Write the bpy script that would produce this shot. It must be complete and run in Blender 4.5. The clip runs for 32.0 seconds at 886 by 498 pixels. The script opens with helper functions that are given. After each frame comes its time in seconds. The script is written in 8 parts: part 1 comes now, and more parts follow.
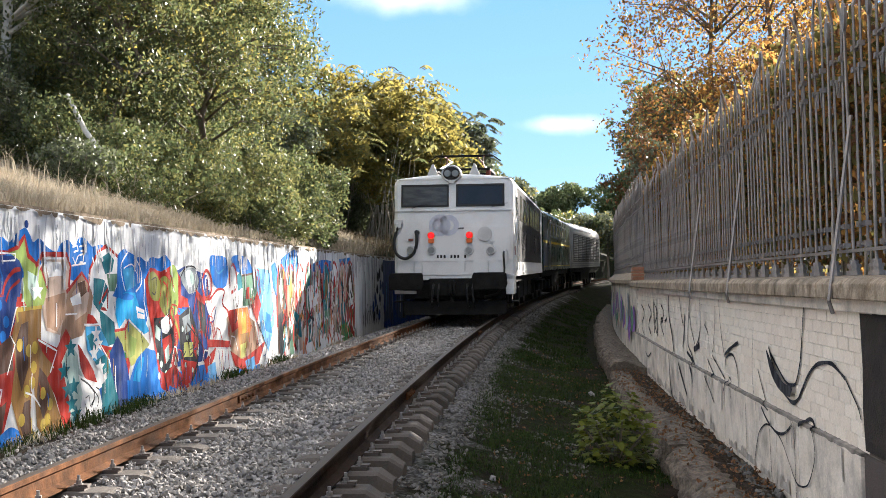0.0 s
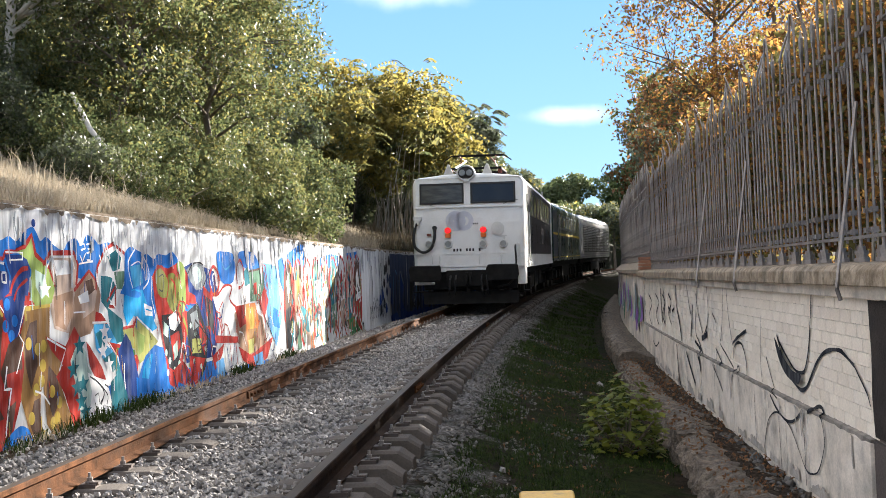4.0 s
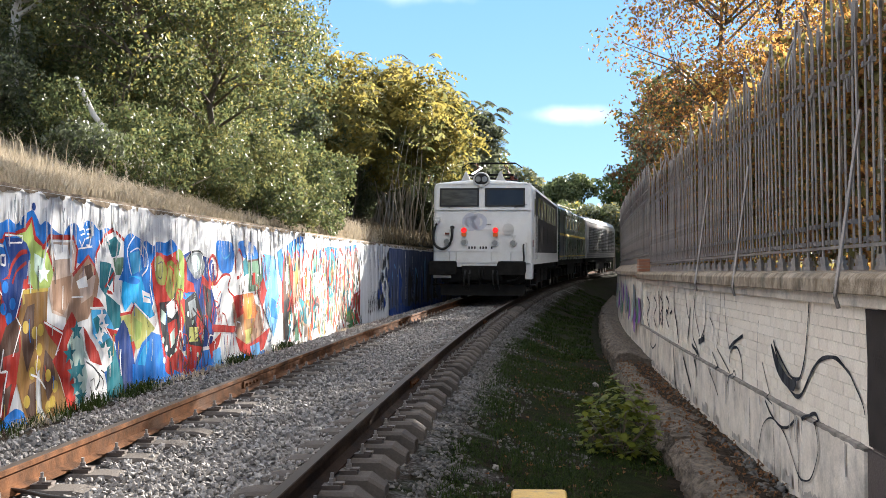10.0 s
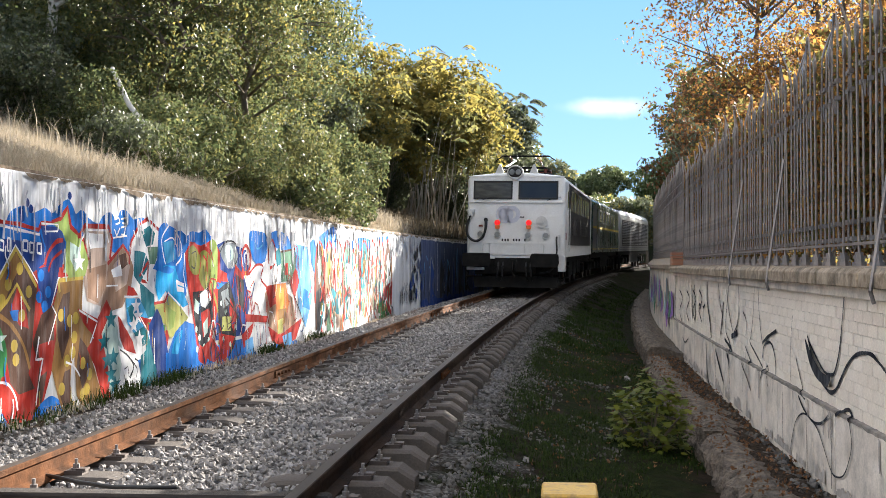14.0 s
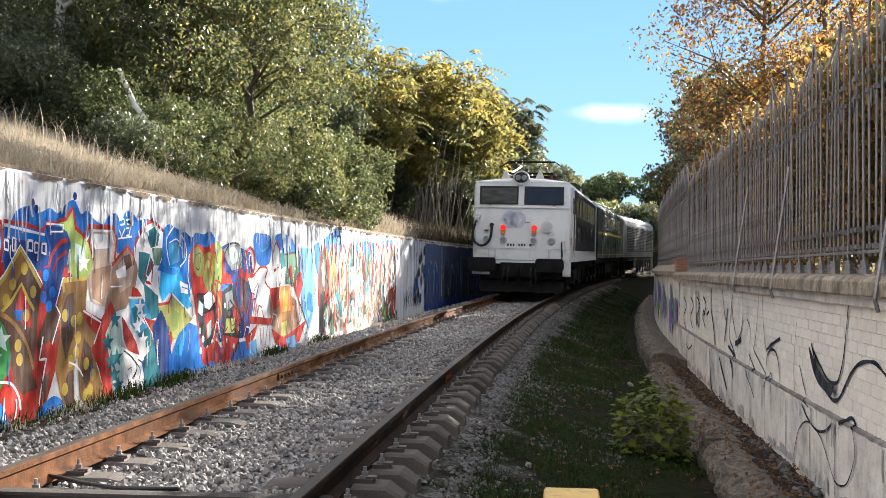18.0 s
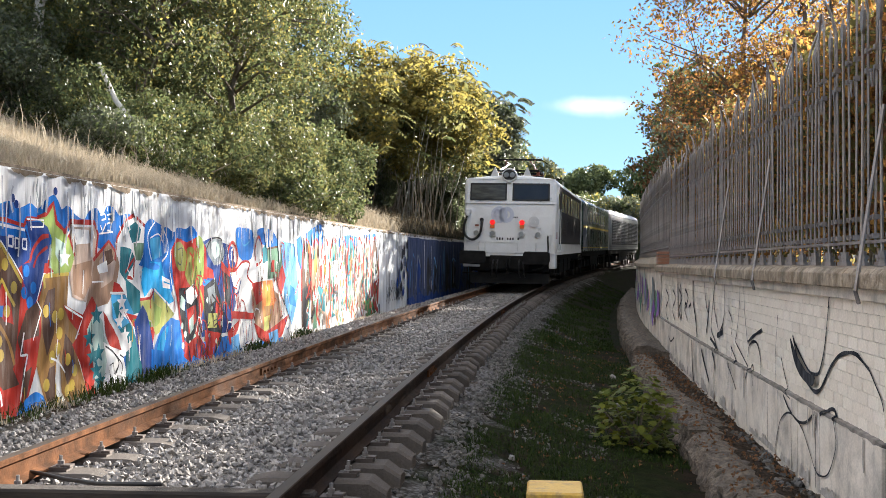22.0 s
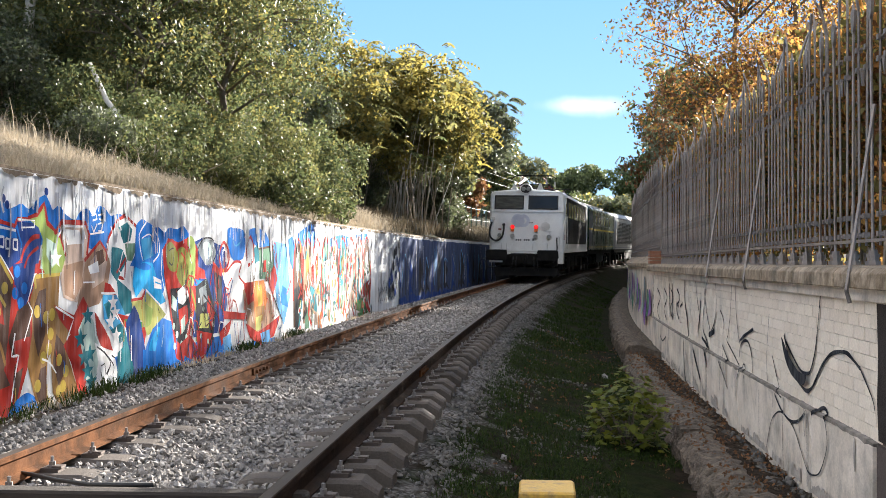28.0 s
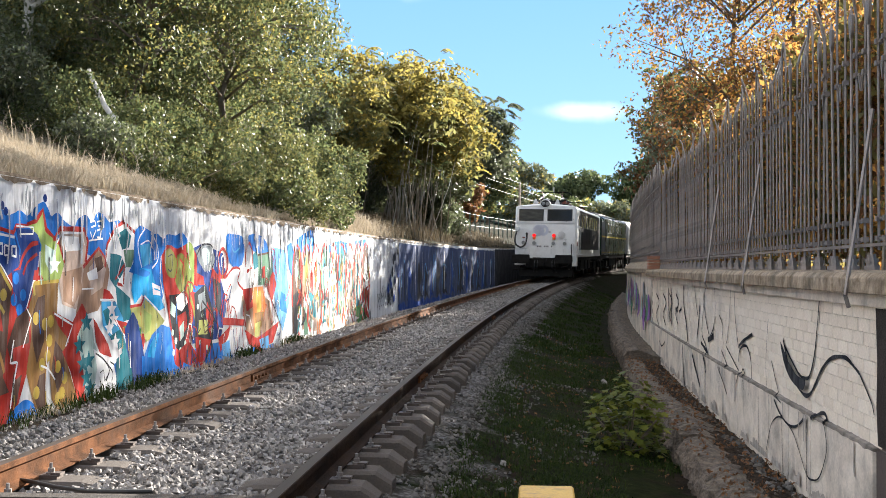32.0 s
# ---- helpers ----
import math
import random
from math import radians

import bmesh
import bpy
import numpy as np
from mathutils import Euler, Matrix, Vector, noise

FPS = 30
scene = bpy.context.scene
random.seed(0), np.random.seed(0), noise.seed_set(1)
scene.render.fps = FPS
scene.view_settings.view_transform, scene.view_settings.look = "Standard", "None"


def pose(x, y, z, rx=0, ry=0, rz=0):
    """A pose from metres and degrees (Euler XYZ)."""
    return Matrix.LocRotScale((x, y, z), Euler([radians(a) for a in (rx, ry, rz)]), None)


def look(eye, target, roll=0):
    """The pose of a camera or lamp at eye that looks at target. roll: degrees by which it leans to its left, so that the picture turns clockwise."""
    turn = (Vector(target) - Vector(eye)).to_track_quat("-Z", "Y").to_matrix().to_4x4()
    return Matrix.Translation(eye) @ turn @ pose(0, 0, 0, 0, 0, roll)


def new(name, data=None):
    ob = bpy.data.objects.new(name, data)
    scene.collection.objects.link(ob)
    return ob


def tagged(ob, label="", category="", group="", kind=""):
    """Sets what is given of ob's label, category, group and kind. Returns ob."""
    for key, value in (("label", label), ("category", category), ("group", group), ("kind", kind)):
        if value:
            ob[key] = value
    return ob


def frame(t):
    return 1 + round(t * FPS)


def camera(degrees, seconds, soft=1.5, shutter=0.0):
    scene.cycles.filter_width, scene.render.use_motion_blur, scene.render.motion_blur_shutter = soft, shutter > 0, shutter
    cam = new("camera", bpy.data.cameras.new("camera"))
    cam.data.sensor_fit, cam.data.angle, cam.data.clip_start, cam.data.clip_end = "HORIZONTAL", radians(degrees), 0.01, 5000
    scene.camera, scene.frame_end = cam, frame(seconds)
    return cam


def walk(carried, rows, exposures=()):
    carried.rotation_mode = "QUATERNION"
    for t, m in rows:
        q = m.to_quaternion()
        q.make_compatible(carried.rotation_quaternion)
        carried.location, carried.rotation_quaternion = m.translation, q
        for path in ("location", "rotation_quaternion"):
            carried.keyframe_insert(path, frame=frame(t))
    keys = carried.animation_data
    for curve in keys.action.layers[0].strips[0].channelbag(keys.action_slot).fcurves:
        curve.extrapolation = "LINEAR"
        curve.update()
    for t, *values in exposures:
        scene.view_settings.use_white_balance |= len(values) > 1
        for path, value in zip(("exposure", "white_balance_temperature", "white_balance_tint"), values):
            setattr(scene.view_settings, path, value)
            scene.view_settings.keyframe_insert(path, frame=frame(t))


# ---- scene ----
import functools

# ---- camera and its walk ----
EYE = Vector((0.0, 0.0, 1.155))
cam = camera(41.0, 32.0, soft=0.6)


def aim(yaw, pitch, roll):
    """Camera pose: yaw to the left of +y, pitch up, roll, in degrees."""
    a, b = radians(yaw), radians(pitch)
    way = Vector((-math.sin(a) * math.cos(b), math.cos(a) * math.cos(b), math.sin(b)))
    return look(EYE, EYE + way, roll)


walk(cam, [
    (0, aim(3.777, 1.224, -1.451)), (0.5, aim(3.774, 1.185, -1.636)), (1, aim(3.818, 1.143, -1.834)), (1.5, aim(3.942, 1.089, -2.006)),
    (2, aim(3.981, 1.051, -2.144)), (2.5, aim(4.042, 1.006, -2.236)), (3, aim(4.091, 0.935, -2.307)), (3.5, aim(4.119, 0.896, -2.354)),
    (5.5, aim(3.922, 0.836, -1.575)), (6, aim(3.888, 0.828, -1.228)), (6.5, aim(3.913, 0.825, -1.112)), (7, aim(3.993, 0.785, -0.980)),
    (7.5, aim(4.046, 0.756, -0.962)), (8, aim(4.113, 0.759, -0.992)), (8.5, aim(4.182, 0.782, -0.902)), (9, aim(4.190, 0.772, -0.818)),
    (9.5, aim(4.118, 0.743, -0.768)), (10, aim(4.086, 0.681, -0.577)), (10.5, aim(4.135, 0.580, -0.556)), (11, aim(4.159, 0.455, -0.406)),
    (11.5, aim(4.427, 0.222, -0.293)), (12, aim(4.805, 0.155, -0.373)), (12.5, aim(5.156, 0.123, -0.440)), (13, aim(5.454, 0.176, -0.421)),
    (13.5, aim(5.543, 0.219, -0.220)), (14, aim(5.641, 0.293, -0.107)), (14.5, aim(5.828, 0.353, -0.224)), (16.5, aim(6.317, 0.373, -0.079)),
    (17, aim(6.153, 0.418, 0.191)), (17.5, aim(5.990, 0.471, 0.362)), (18, aim(5.850, 0.492, 0.469)), (18.5, aim(5.720, 0.520, 0.550)),
    (19, aim(5.552, 0.494, 0.594)), (19.5, aim(5.382, 0.477, 0.488)), (20, aim(5.250, 0.462, 0.382)), (20.5, aim(5.184, 0.418, 0.286)),
    (21, aim(5.110, 0.339, 0.249)), (21.5, aim(5.040, 0.268, 0.240)), (22, aim(5.006, 0.189, 0.205)), (22.5, aim(4.978, 0.148, 0.239)),
    (23, aim(4.963, 0.148, 0.501)), (23.5, aim(4.916, 0.129, 0.605)), (24, aim(4.841, 0.120, 0.488)), (24.5, aim(4.786, 0.103, 0.374)),
    (25, aim(4.724, 0.102, 0.353)), (25.5, aim(4.685, 0.089, 0.231)), (27.5, aim(4.673, 0.091, 0.081)), (28, aim(4.613, 0.183, 0.117)),
    (28.5, aim(4.556, 0.302, 0.187)), (29, aim(4.529, 0.403, 0.331)), (29.5, aim(4.522, 0.412, 0.323)), (30, aim(4.529, 0.404, 0.176)),
    (30.5, aim(4.545, 0.400, 0.028)), (31, aim(4.553, 0.445, -0.011)), (31.5, aim(4.592, 0.435, -0.008)), (32, aim(4.558, 0.459, -0.016)),
])
# ---- world, sun, exposure ----
SUN_WAY = Vector((0.51, 0.857, 0.365)).normalized()      # towards the sun
world = bpy.data.worlds.new("sky")
scene.world = world
world.use_nodes = True
wn, wl = world.node_tree.nodes, world.node_tree.links
sky = wn.new("ShaderNodeTexSky")
sky.sky_type, sky.sun_disc = "NISHITA", False
sky.sun_elevation = math.asin(SUN_WAY.z)
sky.sun_rotation = math.atan2(SUN_WAY.x, SUN_WAY.y)
sky.air_density, sky.dust_density, sky.ozone_density, sky.altitude = 1.0, 0.0, 3.0, 700.0
bg = wn["Background"]
bg.inputs["Strength"].default_value = 0.0415
wtc = wn.new("ShaderNodeTexCoord")


def world_math(op, a, b=None):
    m = wn.new("ShaderNodeMath")
    m.operation = op
    for s, v in ((0, a), (1, b)):
        if isinstance(v, (int, float)):
            m.inputs[s].default_value = v
        elif v is not None:
            wl.new(v, m.inputs[s])
    return m.outputs[0]


def cloud(bearing, height, wide, tall, seed):
    """Mask of a small ragged cloud: bearing to the right of +y and height in degrees."""
    mp = wn.new("ShaderNodeMapping")
    mp.vector_type = "POINT"
    mp.inputs["Rotation"].default_value = (0, 0, radians(bearing))
    wl.new(wtc.outputs["Generated"], mp.inputs["Vector"])
    sp = wn.new("ShaderNodeSeparateXYZ")
    wl.new(mp.outputs["Vector"], sp.inputs[0])
    nt = wn.new("ShaderNodeTexNoise")
    nt.inputs["Scale"].default_value, nt.inputs["Detail"].default_value = 16.0, 7.0
    wl.new(mp.outputs["Vector"], nt.inputs["Vector"])
    dx = world_math("DIVIDE", sp.outputs["X"], radians(wide))
    dz = world_math("DIVIDE", world_math("SUBTRACT", sp.outputs["Z"], math.sin(radians(height))), radians(tall))
    r = world_math("SQRT", world_math("ADD", world_math("MULTIPLY", dx, dx), world_math("MULTIPLY", dz, dz)))
    r = world_math("ADD", r, world_math("MULTIPLY", world_math("SUBTRACT", nt.outputs["Fac"], 0.5), 1.6))
    front = world_math("GREATER_THAN", sp.outputs["Y"], 0.0)
    k = wn.new("ShaderNodeMapRange")
    k.interpolation_type = "SMOOTHSTEP"
    for key, val in (("From Min", 1.0), ("From Max", 0.0), ("To Min", 0.0), ("To Max", 0.62)):
        k.inputs[key].default_value = val
    wl.new(r, k.inputs["Value"])
    return world_math("MULTIPLY", k.outputs["Result"], front)


def world_mix(fac, a, b, mode="MIX"):
    x = wn.new("ShaderNodeMix")
    x.data_type, x.blend_type = "RGBA", mode
    for s, v in ((0, fac), (6, a), (7, b)):
        if isinstance(v, (int, float)):
            x.inputs[s].default_value = v
        elif isinstance(v, tuple):
            x.inputs[s].default_value = (*v, 1)
        else:
            wl.new(v, x.inputs[s])
    return x.outputs[2]


# clear blue air: pale at the horizon, deeper overhead
wsep = wn.new("ShaderNodeSeparateXYZ")
wl.new(wtc.outputs["Generated"], wsep.inputs[0])
wup = wn.new("ShaderNodeMapRange")
wup.inputs["From Min"].default_value, wup.inputs["From Max"].default_value = 0.0, 0.45
wl.new(wsep.outputs["Z"], wup.inputs["Value"])
air = world_mix(wup.outputs["Result"], (1.92, 3.6, 5.7), (0.76, 2.25, 5.65))
sky_col = world_mix(0.82, sky.outputs["Color"], air)
# broken white cloud all round, added unseen above the view as fill light
wcn = wn.new("ShaderNodeTexNoise")
wcn.inputs["Scale"].default_value, wcn.inputs["Detail"].default_value, wcn.inputs["Roughness"].default_value = 2.6, 8.0, 0.55
wl.new(wtc.outputs["Generated"], wcn.inputs["Vector"])
cover = wn.new("ShaderNodeMapRange")
cover.interpolation_type = "SMOOTHSTEP"
cover.inputs["From Min"].default_value, cover.inputs["From Max"].default_value = 0.40, 0.56
wl.new(wcn.outputs["Fac"], cover.inputs["Value"])
high = wn.new("ShaderNodeMapRange")
high.interpolation_type = "SMOOTHSTEP"
high.inputs["From Min"].default_value, high.inputs["From Max"].default_value = 0.27, 0.45
wl.new(wsep.outputs["Z"], high.inputs["Value"])
sky_col = world_mix(world_math("MULTIPLY", cover.outputs["Result"], high.outputs["Result"]), sky_col, (11.5, 11.0, 10.2))
for c in (cloud(2.1, 7.05, 2.7, 0.62, 1), cloud(-5.3, 13.4, 4.6, 1.3, 2)):
    sky_col = world_mix(c, sky_col, (8.0, 8.2, 8.4))
wl.new(sky_col, bg.inputs["Color"])
sun = new("sun", bpy.data.lights.new("sun", "SUN"))
sun.data.energy, sun.data.angle, sun.data.color = 5.2, radians(0.5), (1.0, 0.93, 0.84)
sun.matrix_world = look((30, 50, 30), Vector((30, 50, 30)) - SUN_WAY)
scene.view_settings.exposure = 2.47


# ---- plan: everything follows the curve of the track ----
def cx(y):
    """Track centre line: x at the station y."""
    return -2.1465 - 0.005568 * y + 0.000766443 * y * y + 0.00033 * max(0.0, y - 24.0) ** 2


def rise(y):
    """The track climbs gently beyond the bend."""
    return 0.00022 * min(max(0.0, y - 28.0), 14.0) ** 2 + 0.0062 * max(0.0, y - 42.0)


def fall(y):
    """Level of walls and verge against the near rails."""
    return -0.0085 * (min(max(y, -10.0), 55.0) - 8.0) + rise(y)


def at(u, y, z):
    return (cx(y) + u, y, z)


def heading(y):
    """Degrees by which the track has turned to the right at y."""
    return math.degrees(math.atan(2 * 0.000766443 * y - 0.005568 + 0.00066 * max(0.0, y - 24.0)))


# ---- mesh building ----
class Geo:
    def __init__(self):
        self.v, self.f = [], []

    def add(self, verts, faces):
        n = len(self.v)
        self.v += [tuple(p) for p in verts]
        self.f += [tuple(i + n for i in q) for q in faces]
        return self

    def box(self, x0, x1, y0, y1, z0, z1):
        v = [(x, y, z) for z in (z0, z1) for y in (y0, y1) for x in (x0, x1)]
        return self.add(v, [(0, 2, 3, 1), (4, 5, 7, 6), (0, 1, 5, 4), (2, 6, 7, 3), (0, 4, 6, 2), (1, 3, 7, 5)])

    def block(self, x0, x1, y0, y1, z0, z1, c):
        """A box with all its upright edges and top edges chamfered by c."""
        def ring(d, z):
            return [(x0 + d + c, y0 + d, z), (x1 - d - c, y0 + d, z), (x1 - d, y0 + d + c, z), (x1 - d, y1 - d - c, z),
                    (x1 - d - c, y1 - d, z), (x0 + d + c, y1 - d, z), (x0 + d, y1 - d - c, z), (x0 + d, y0 + d + c, z)]
        v = ring(0, z0) + ring(0, z1 - c) + ring(c * 0.8, z1)
        f = [(i, (i + 1) % 8, 8 + (i + 1) % 8, 8 + i) for i in range(8)]
        f += [(8 + i, 8 + (i + 1) % 8, 16 + (i + 1) % 8, 16 + i) for i in range(8)]
        return self.add(v, f + [tuple(range(16, 24)), tuple(range(7, -1, -1))])

    def loft(self, rings, cap=True, closed=True):
        """Skin between rings of equal length."""
        n, v, f = len(rings[0]), [p for r in rings for p in r], []
        for k in range(len(rings) - 1):
            for i in range(n if closed else n - 1):
                j = (i + 1) % n
                f.append((k * n + i, k * n + j, (k + 1) * n + j, (k + 1) * n + i))
        if cap and closed:
            f += [tuple(range(n - 1, -1, -1)), tuple(range((len(rings) - 1) * n, len(rings) * n))]
        return self.add(v, f)

    def tube(self, pts, r, n=8, r1=None, cap=True):
        pts = [Vector(p) for p in pts]
        rings, k = [], len(pts)
        for i, p in enumerate(pts):
            way = (pts[min(i + 1, k - 1)] - pts[max(i - 1, 0)]).normalized()
            a = way.orthogonal().normalized() if abs(way.z) > 0.95 else way.cross(Vector((0, 0, 1))).normalized()
            b = way.cross(a)
            q = r if r1 is None else r + (r1 - r) * i / (k - 1)
            rings.append([p + (a * math.cos(t) + b * math.sin(t)) * q for t in (2 * math.pi * j / n for j in range(n))])
        return self.loft(rings, cap)

    def disc(self, centre, way, r, thick, n=20, r1=None):
        c, w = Vector(centre), Vector(way).normalized()
        return self.tube([c, c + w * thick], r, n, r1)

    def sweep(self, profile, ys, z=fall, dx=None):
        """A closed profile of (u, z) carried along the track's curve."""
        return self.loft([[(cx(y) + u, y, h + z(y)) for u, h in profile] for y in ys])

    def plate(self, outline, depth):
        """A flat outline of 3D points with thickness along depth."""
        n, d = len(outline), Vector(depth)
        v = [Vector(p) for p in outline]
        v += [p + d for p in v]
        f = [(i, (i + 1) % n, n + (i + 1) % n, n + i) for i in range(n)]
        return self.add(v, f + [tuple(range(n - 1, -1, -1)), tuple(range(n, 2 * n))])

    def mesh(self, name, material=None, smooth=False):
        me = bpy.data.meshes.new(name)
        me.from_pydata(self.v, [], self.f)
        b = bmesh.new()
        b.from_mesh(me)
        bmesh.ops.recalc_face_normals(b, faces=b.faces)
        b.to_mesh(me)
        b.free()
        if material:
            me.materials.append(material)
        if smooth:
            me.shade_smooth()
        return me


def part(name, geo, material, parent=None, label="", smooth=False, bevel=0.0, angle=40):
    me = geo if isinstance(geo, bpy.types.Mesh) else geo.mesh(name, material, smooth)
    ob = new(name, me)
    ob.parent = parent
    if bevel:
        m = ob.modifiers.new("edges", "BEVEL")
        m.width, m.segments, m.limit_method, m.angle_limit = bevel, 2, "ANGLE", radians(angle)
        m.harden_normals = False
    if label:
        ob["label"] = label
    return ob


def thing(name, label, category, group="", kind="", place=(0, 0, 0)):
    ob = new(name)
    ob.empty_display_size = 0.2
    ob.location = place
    return tagged(ob, label, category, group, kind)


def raw(name, verts, faces, material, parent=None, smooth=False):
    """A large mesh straight from arrays."""
    me = bpy.data.meshes.new(name)
    me.from_pydata(verts, [], faces)
    me.materials.append(material)
    if smooth:
        me.shade_smooth()
    ob = new(name, me)
    ob.parent = parent
    return ob


def steps(a, b, d):
    n = max(1, round((b - a) / d))
    return [a + (b - a) * i / n for i in range(n + 1)]


# ---- materials ----
def surface(name, low, high, scale=6.0, rough=0.8, bump=0.15, metal=0.0, fine=60.0, stain=None, stain_scale=0.7,
            stain_amount=0.5, random_by="", stretch=(1, 1, 1), spec=0.4, bump_far=0.02, translucent=0.0, coat=0.0):
    """Two colours mixed by coarse and fine noise, with stains, relief and uneven gloss."""
    m = bpy.data.materials.new(name)
    m.use_nodes = True
    n, l = m.node_tree.nodes, m.node_tree.links
    b = n["Principled BSDF"]
    tc, mp = n.new("ShaderNodeTexCoord"), n.new("ShaderNodeMapping")
    mp.inputs["Scale"].default_value = stretch
    l.new(tc.outputs["Object"], mp.inputs["Vector"])

    def noise_of(s, detail=6.0, r=0.6):
        t = n.new("ShaderNodeTexNoise")
        t.inputs["Scale"].default_value, t.inputs["Detail"].default_value, t.inputs["Roughness"].default_value = s, detail, r
        l.new(mp.outputs["Vector"], t.inputs["Vector"])
        return t.outputs["Fac"]

    def ramp_of(fac, a, c):
        r = n.new("ShaderNodeMapRange")
        r.inputs["From Min"].default_value, r.inputs["From Max"].default_value = a, c
        l.new(fac, r.inputs["Value"])
        return r.outputs["Result"]

    def mix_of(fac, a, c, mode="MIX"):
        x = n.new("ShaderNodeMix")
        x.data_type, x.blend_type = "RGBA", mode
        for sock, val in ((x.inputs[0], fac), (x.inputs[6], a), (x.inputs[7], c)):
            if isinstance(val, (int, float)):
                sock.default_value = val
            elif isinstance(val, tuple):
                sock.default_value = (*val, 1)
            else:
                l.new(val, sock)
        return x.outputs[2]

    coarse, small = noise_of(scale), noise_of(fine, 4.0)
    col = mix_of(ramp_of(coarse, 0.35, 0.65), low, high)
    if random_by:
        g = n.new("ShaderNodeNewGeometry" if random_by == "island" else "ShaderNodeObjectInfo")
        rnd = g.outputs["Random Per Island" if random_by == "island" else "Random"]
        col = mix_of(ramp_of(rnd, 0.0, 1.0), low, high)
        col = mix_of(0.35, col, mix_of(ramp_of(coarse, 0.3, 0.7), low, high))
    if stain:
        col = mix_of(mix_of(stain_amount, (0, 0, 0), ramp_of(noise_of(stain_scale, 8.0, 0.7), 0.48, 0.68)), col, stain)
    col = mix_of(ramp_of(small, 0.3, 0.75), mix_of(0.22, col, (0, 0, 0)), col)
    l.new(col, b.inputs["Base Color"])
    r = n.new("ShaderNodeMapRange")
    r.inputs["To Min"].default_value, r.inputs["To Max"].default_value = max(0.03, rough - 0.15), min(1.0, rough + 0.12)
    l.new(coarse, r.inputs["Value"])
    l.new(r.outputs["Result"], b.inputs["Roughness"])
    b.inputs["Metallic"].default_value = metal
    b.inputs["Specular IOR Level"].default_value = spec
    b.inputs["Coat Weight"].default_value = coat
    if bump:
        bu = n.new("ShaderNodeBump")
        bu.inputs["Strength"].default_value, bu.inputs["Distance"].default_value = bump, bump_far
        l.new(small, bu.inputs["Height"])
        l.new(bu.outputs["Normal"], b.inputs["Normal"])
    if translucent:
        out, tr, mx = n["Material Output"], n.new("ShaderNodeBsdfTranslucent"), n.new("ShaderNodeMixShader")
        l.new(col, tr.inputs["Color"])
        mx.inputs[0].default_value = translucent
        l.new(b.outputs[0], mx.inputs[1])
        l.new(tr.outputs[0], mx.inputs[2])
        l.new(mx.outputs[0], out.inputs["Surface"])
    return m


def glowing(name, colour, strength):
    m = bpy.data.materials.new(name)
    m.use_nodes = True
    b = m.node_tree.nodes["Principled BSDF"]
    b.inputs["Base Color"].default_value = (*colour, 1)
    b.inputs["Emission Color"].default_value = (*colour, 1)
    b.inputs["Emission Strength"].default_value = strength
    b.inputs["Roughness"].default_value = 0.25
    return m


CONCRETE = surface("pale_concrete", (0.42, 0.41, 0.39), (0.56, 0.55, 0.53), 1.6, 0.9, 0.25, stain=(0.26, 0.25, 0.23), stain_amount=0.6)
# the stretched grey stain imitates streaky foliage shadow on the white
MURAL_WHITE = surface("white_wall_paint", (0.60, 0.61, 0.62), (0.78, 0.79, 0.80), 3.0, 0.75, 0.2, stain=(0.34, 0.33, 0.32), stain_scale=5.0, stain_amount=0.75, stretch=(1, 1, 0.1), spec=0.08)
BRICK_WHITE = surface("whitewashed_brick", (0.76, 0.665, 0.555), (0.9, 0.81, 0.695), 7.0, 0.85, 0.4, random_by="object", stain=(0.42, 0.40, 0.37), stain_scale=2.0, stain_amount=0.5, spec=0.1)
MORTAR = surface("whitewashed_mortar", (0.12, 0.105, 0.09), (0.34, 0.30, 0.26), 5.0, 0.95, 0.4)
PLINTH_WHITE = surface("whitewashed_plinth", (0.68, 0.60, 0.51), (0.84, 0.755, 0.655), 3.0, 0.88, 0.3, stain=(0.23, 0.22, 0.20), stain_scale=1.6, stain_amount=0.75, spec=0.1)
COPING = surface("weathered_coping", (0.16, 0.115, 0.07), (0.44, 0.355, 0.26), 8.0, 0.92, 0.7, stain=(0.06, 0.052, 0.035), stain_scale=3.5, stain_amount=0.75, fine=40.0)
FOOTING = surface("dirty_footing_concrete", (0.06, 0.047, 0.036), (0.21, 0.165, 0.125), 13.0, 0.95, 1.0, fine=35.0, stain=(0.08, 0.07, 0.05), stain_scale=1.8, bump_far=0.05, stain_amount=0.7)
DARK_BRICK = surface("dark_brick", (0.07, 0.055, 0.05), (0.13, 0.10, 0.09), 6.0, 0.9, 0.4, random_by="object")
RED_BRICK = surface("red_brick", (0.28, 0.12, 0.07), (0.36, 0.17, 0.10), 7.0, 0.9, 0.4)
IRON = surface("grey_painted_iron", (0.17, 0.15, 0.14), (0.36, 0.325, 0.30), 5.0, 0.45, 0.25, metal=0.55, stain=(0.16, 0.11, 0.08), stain_scale=2.5, stain_amount=0.5, spec=0.25)
SHEET = surface("grey_sheet_metal", (0.19, 0.17, 0.155), (0.27, 0.245, 0.225), 1.5, 0.6, 0.15, metal=0.3, stain=(0.13, 0.11, 0.09), stain_amount=0.5, spec=0.2)
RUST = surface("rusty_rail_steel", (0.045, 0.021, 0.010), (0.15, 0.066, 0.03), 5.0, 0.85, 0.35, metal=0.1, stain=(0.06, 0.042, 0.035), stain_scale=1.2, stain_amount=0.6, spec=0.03)
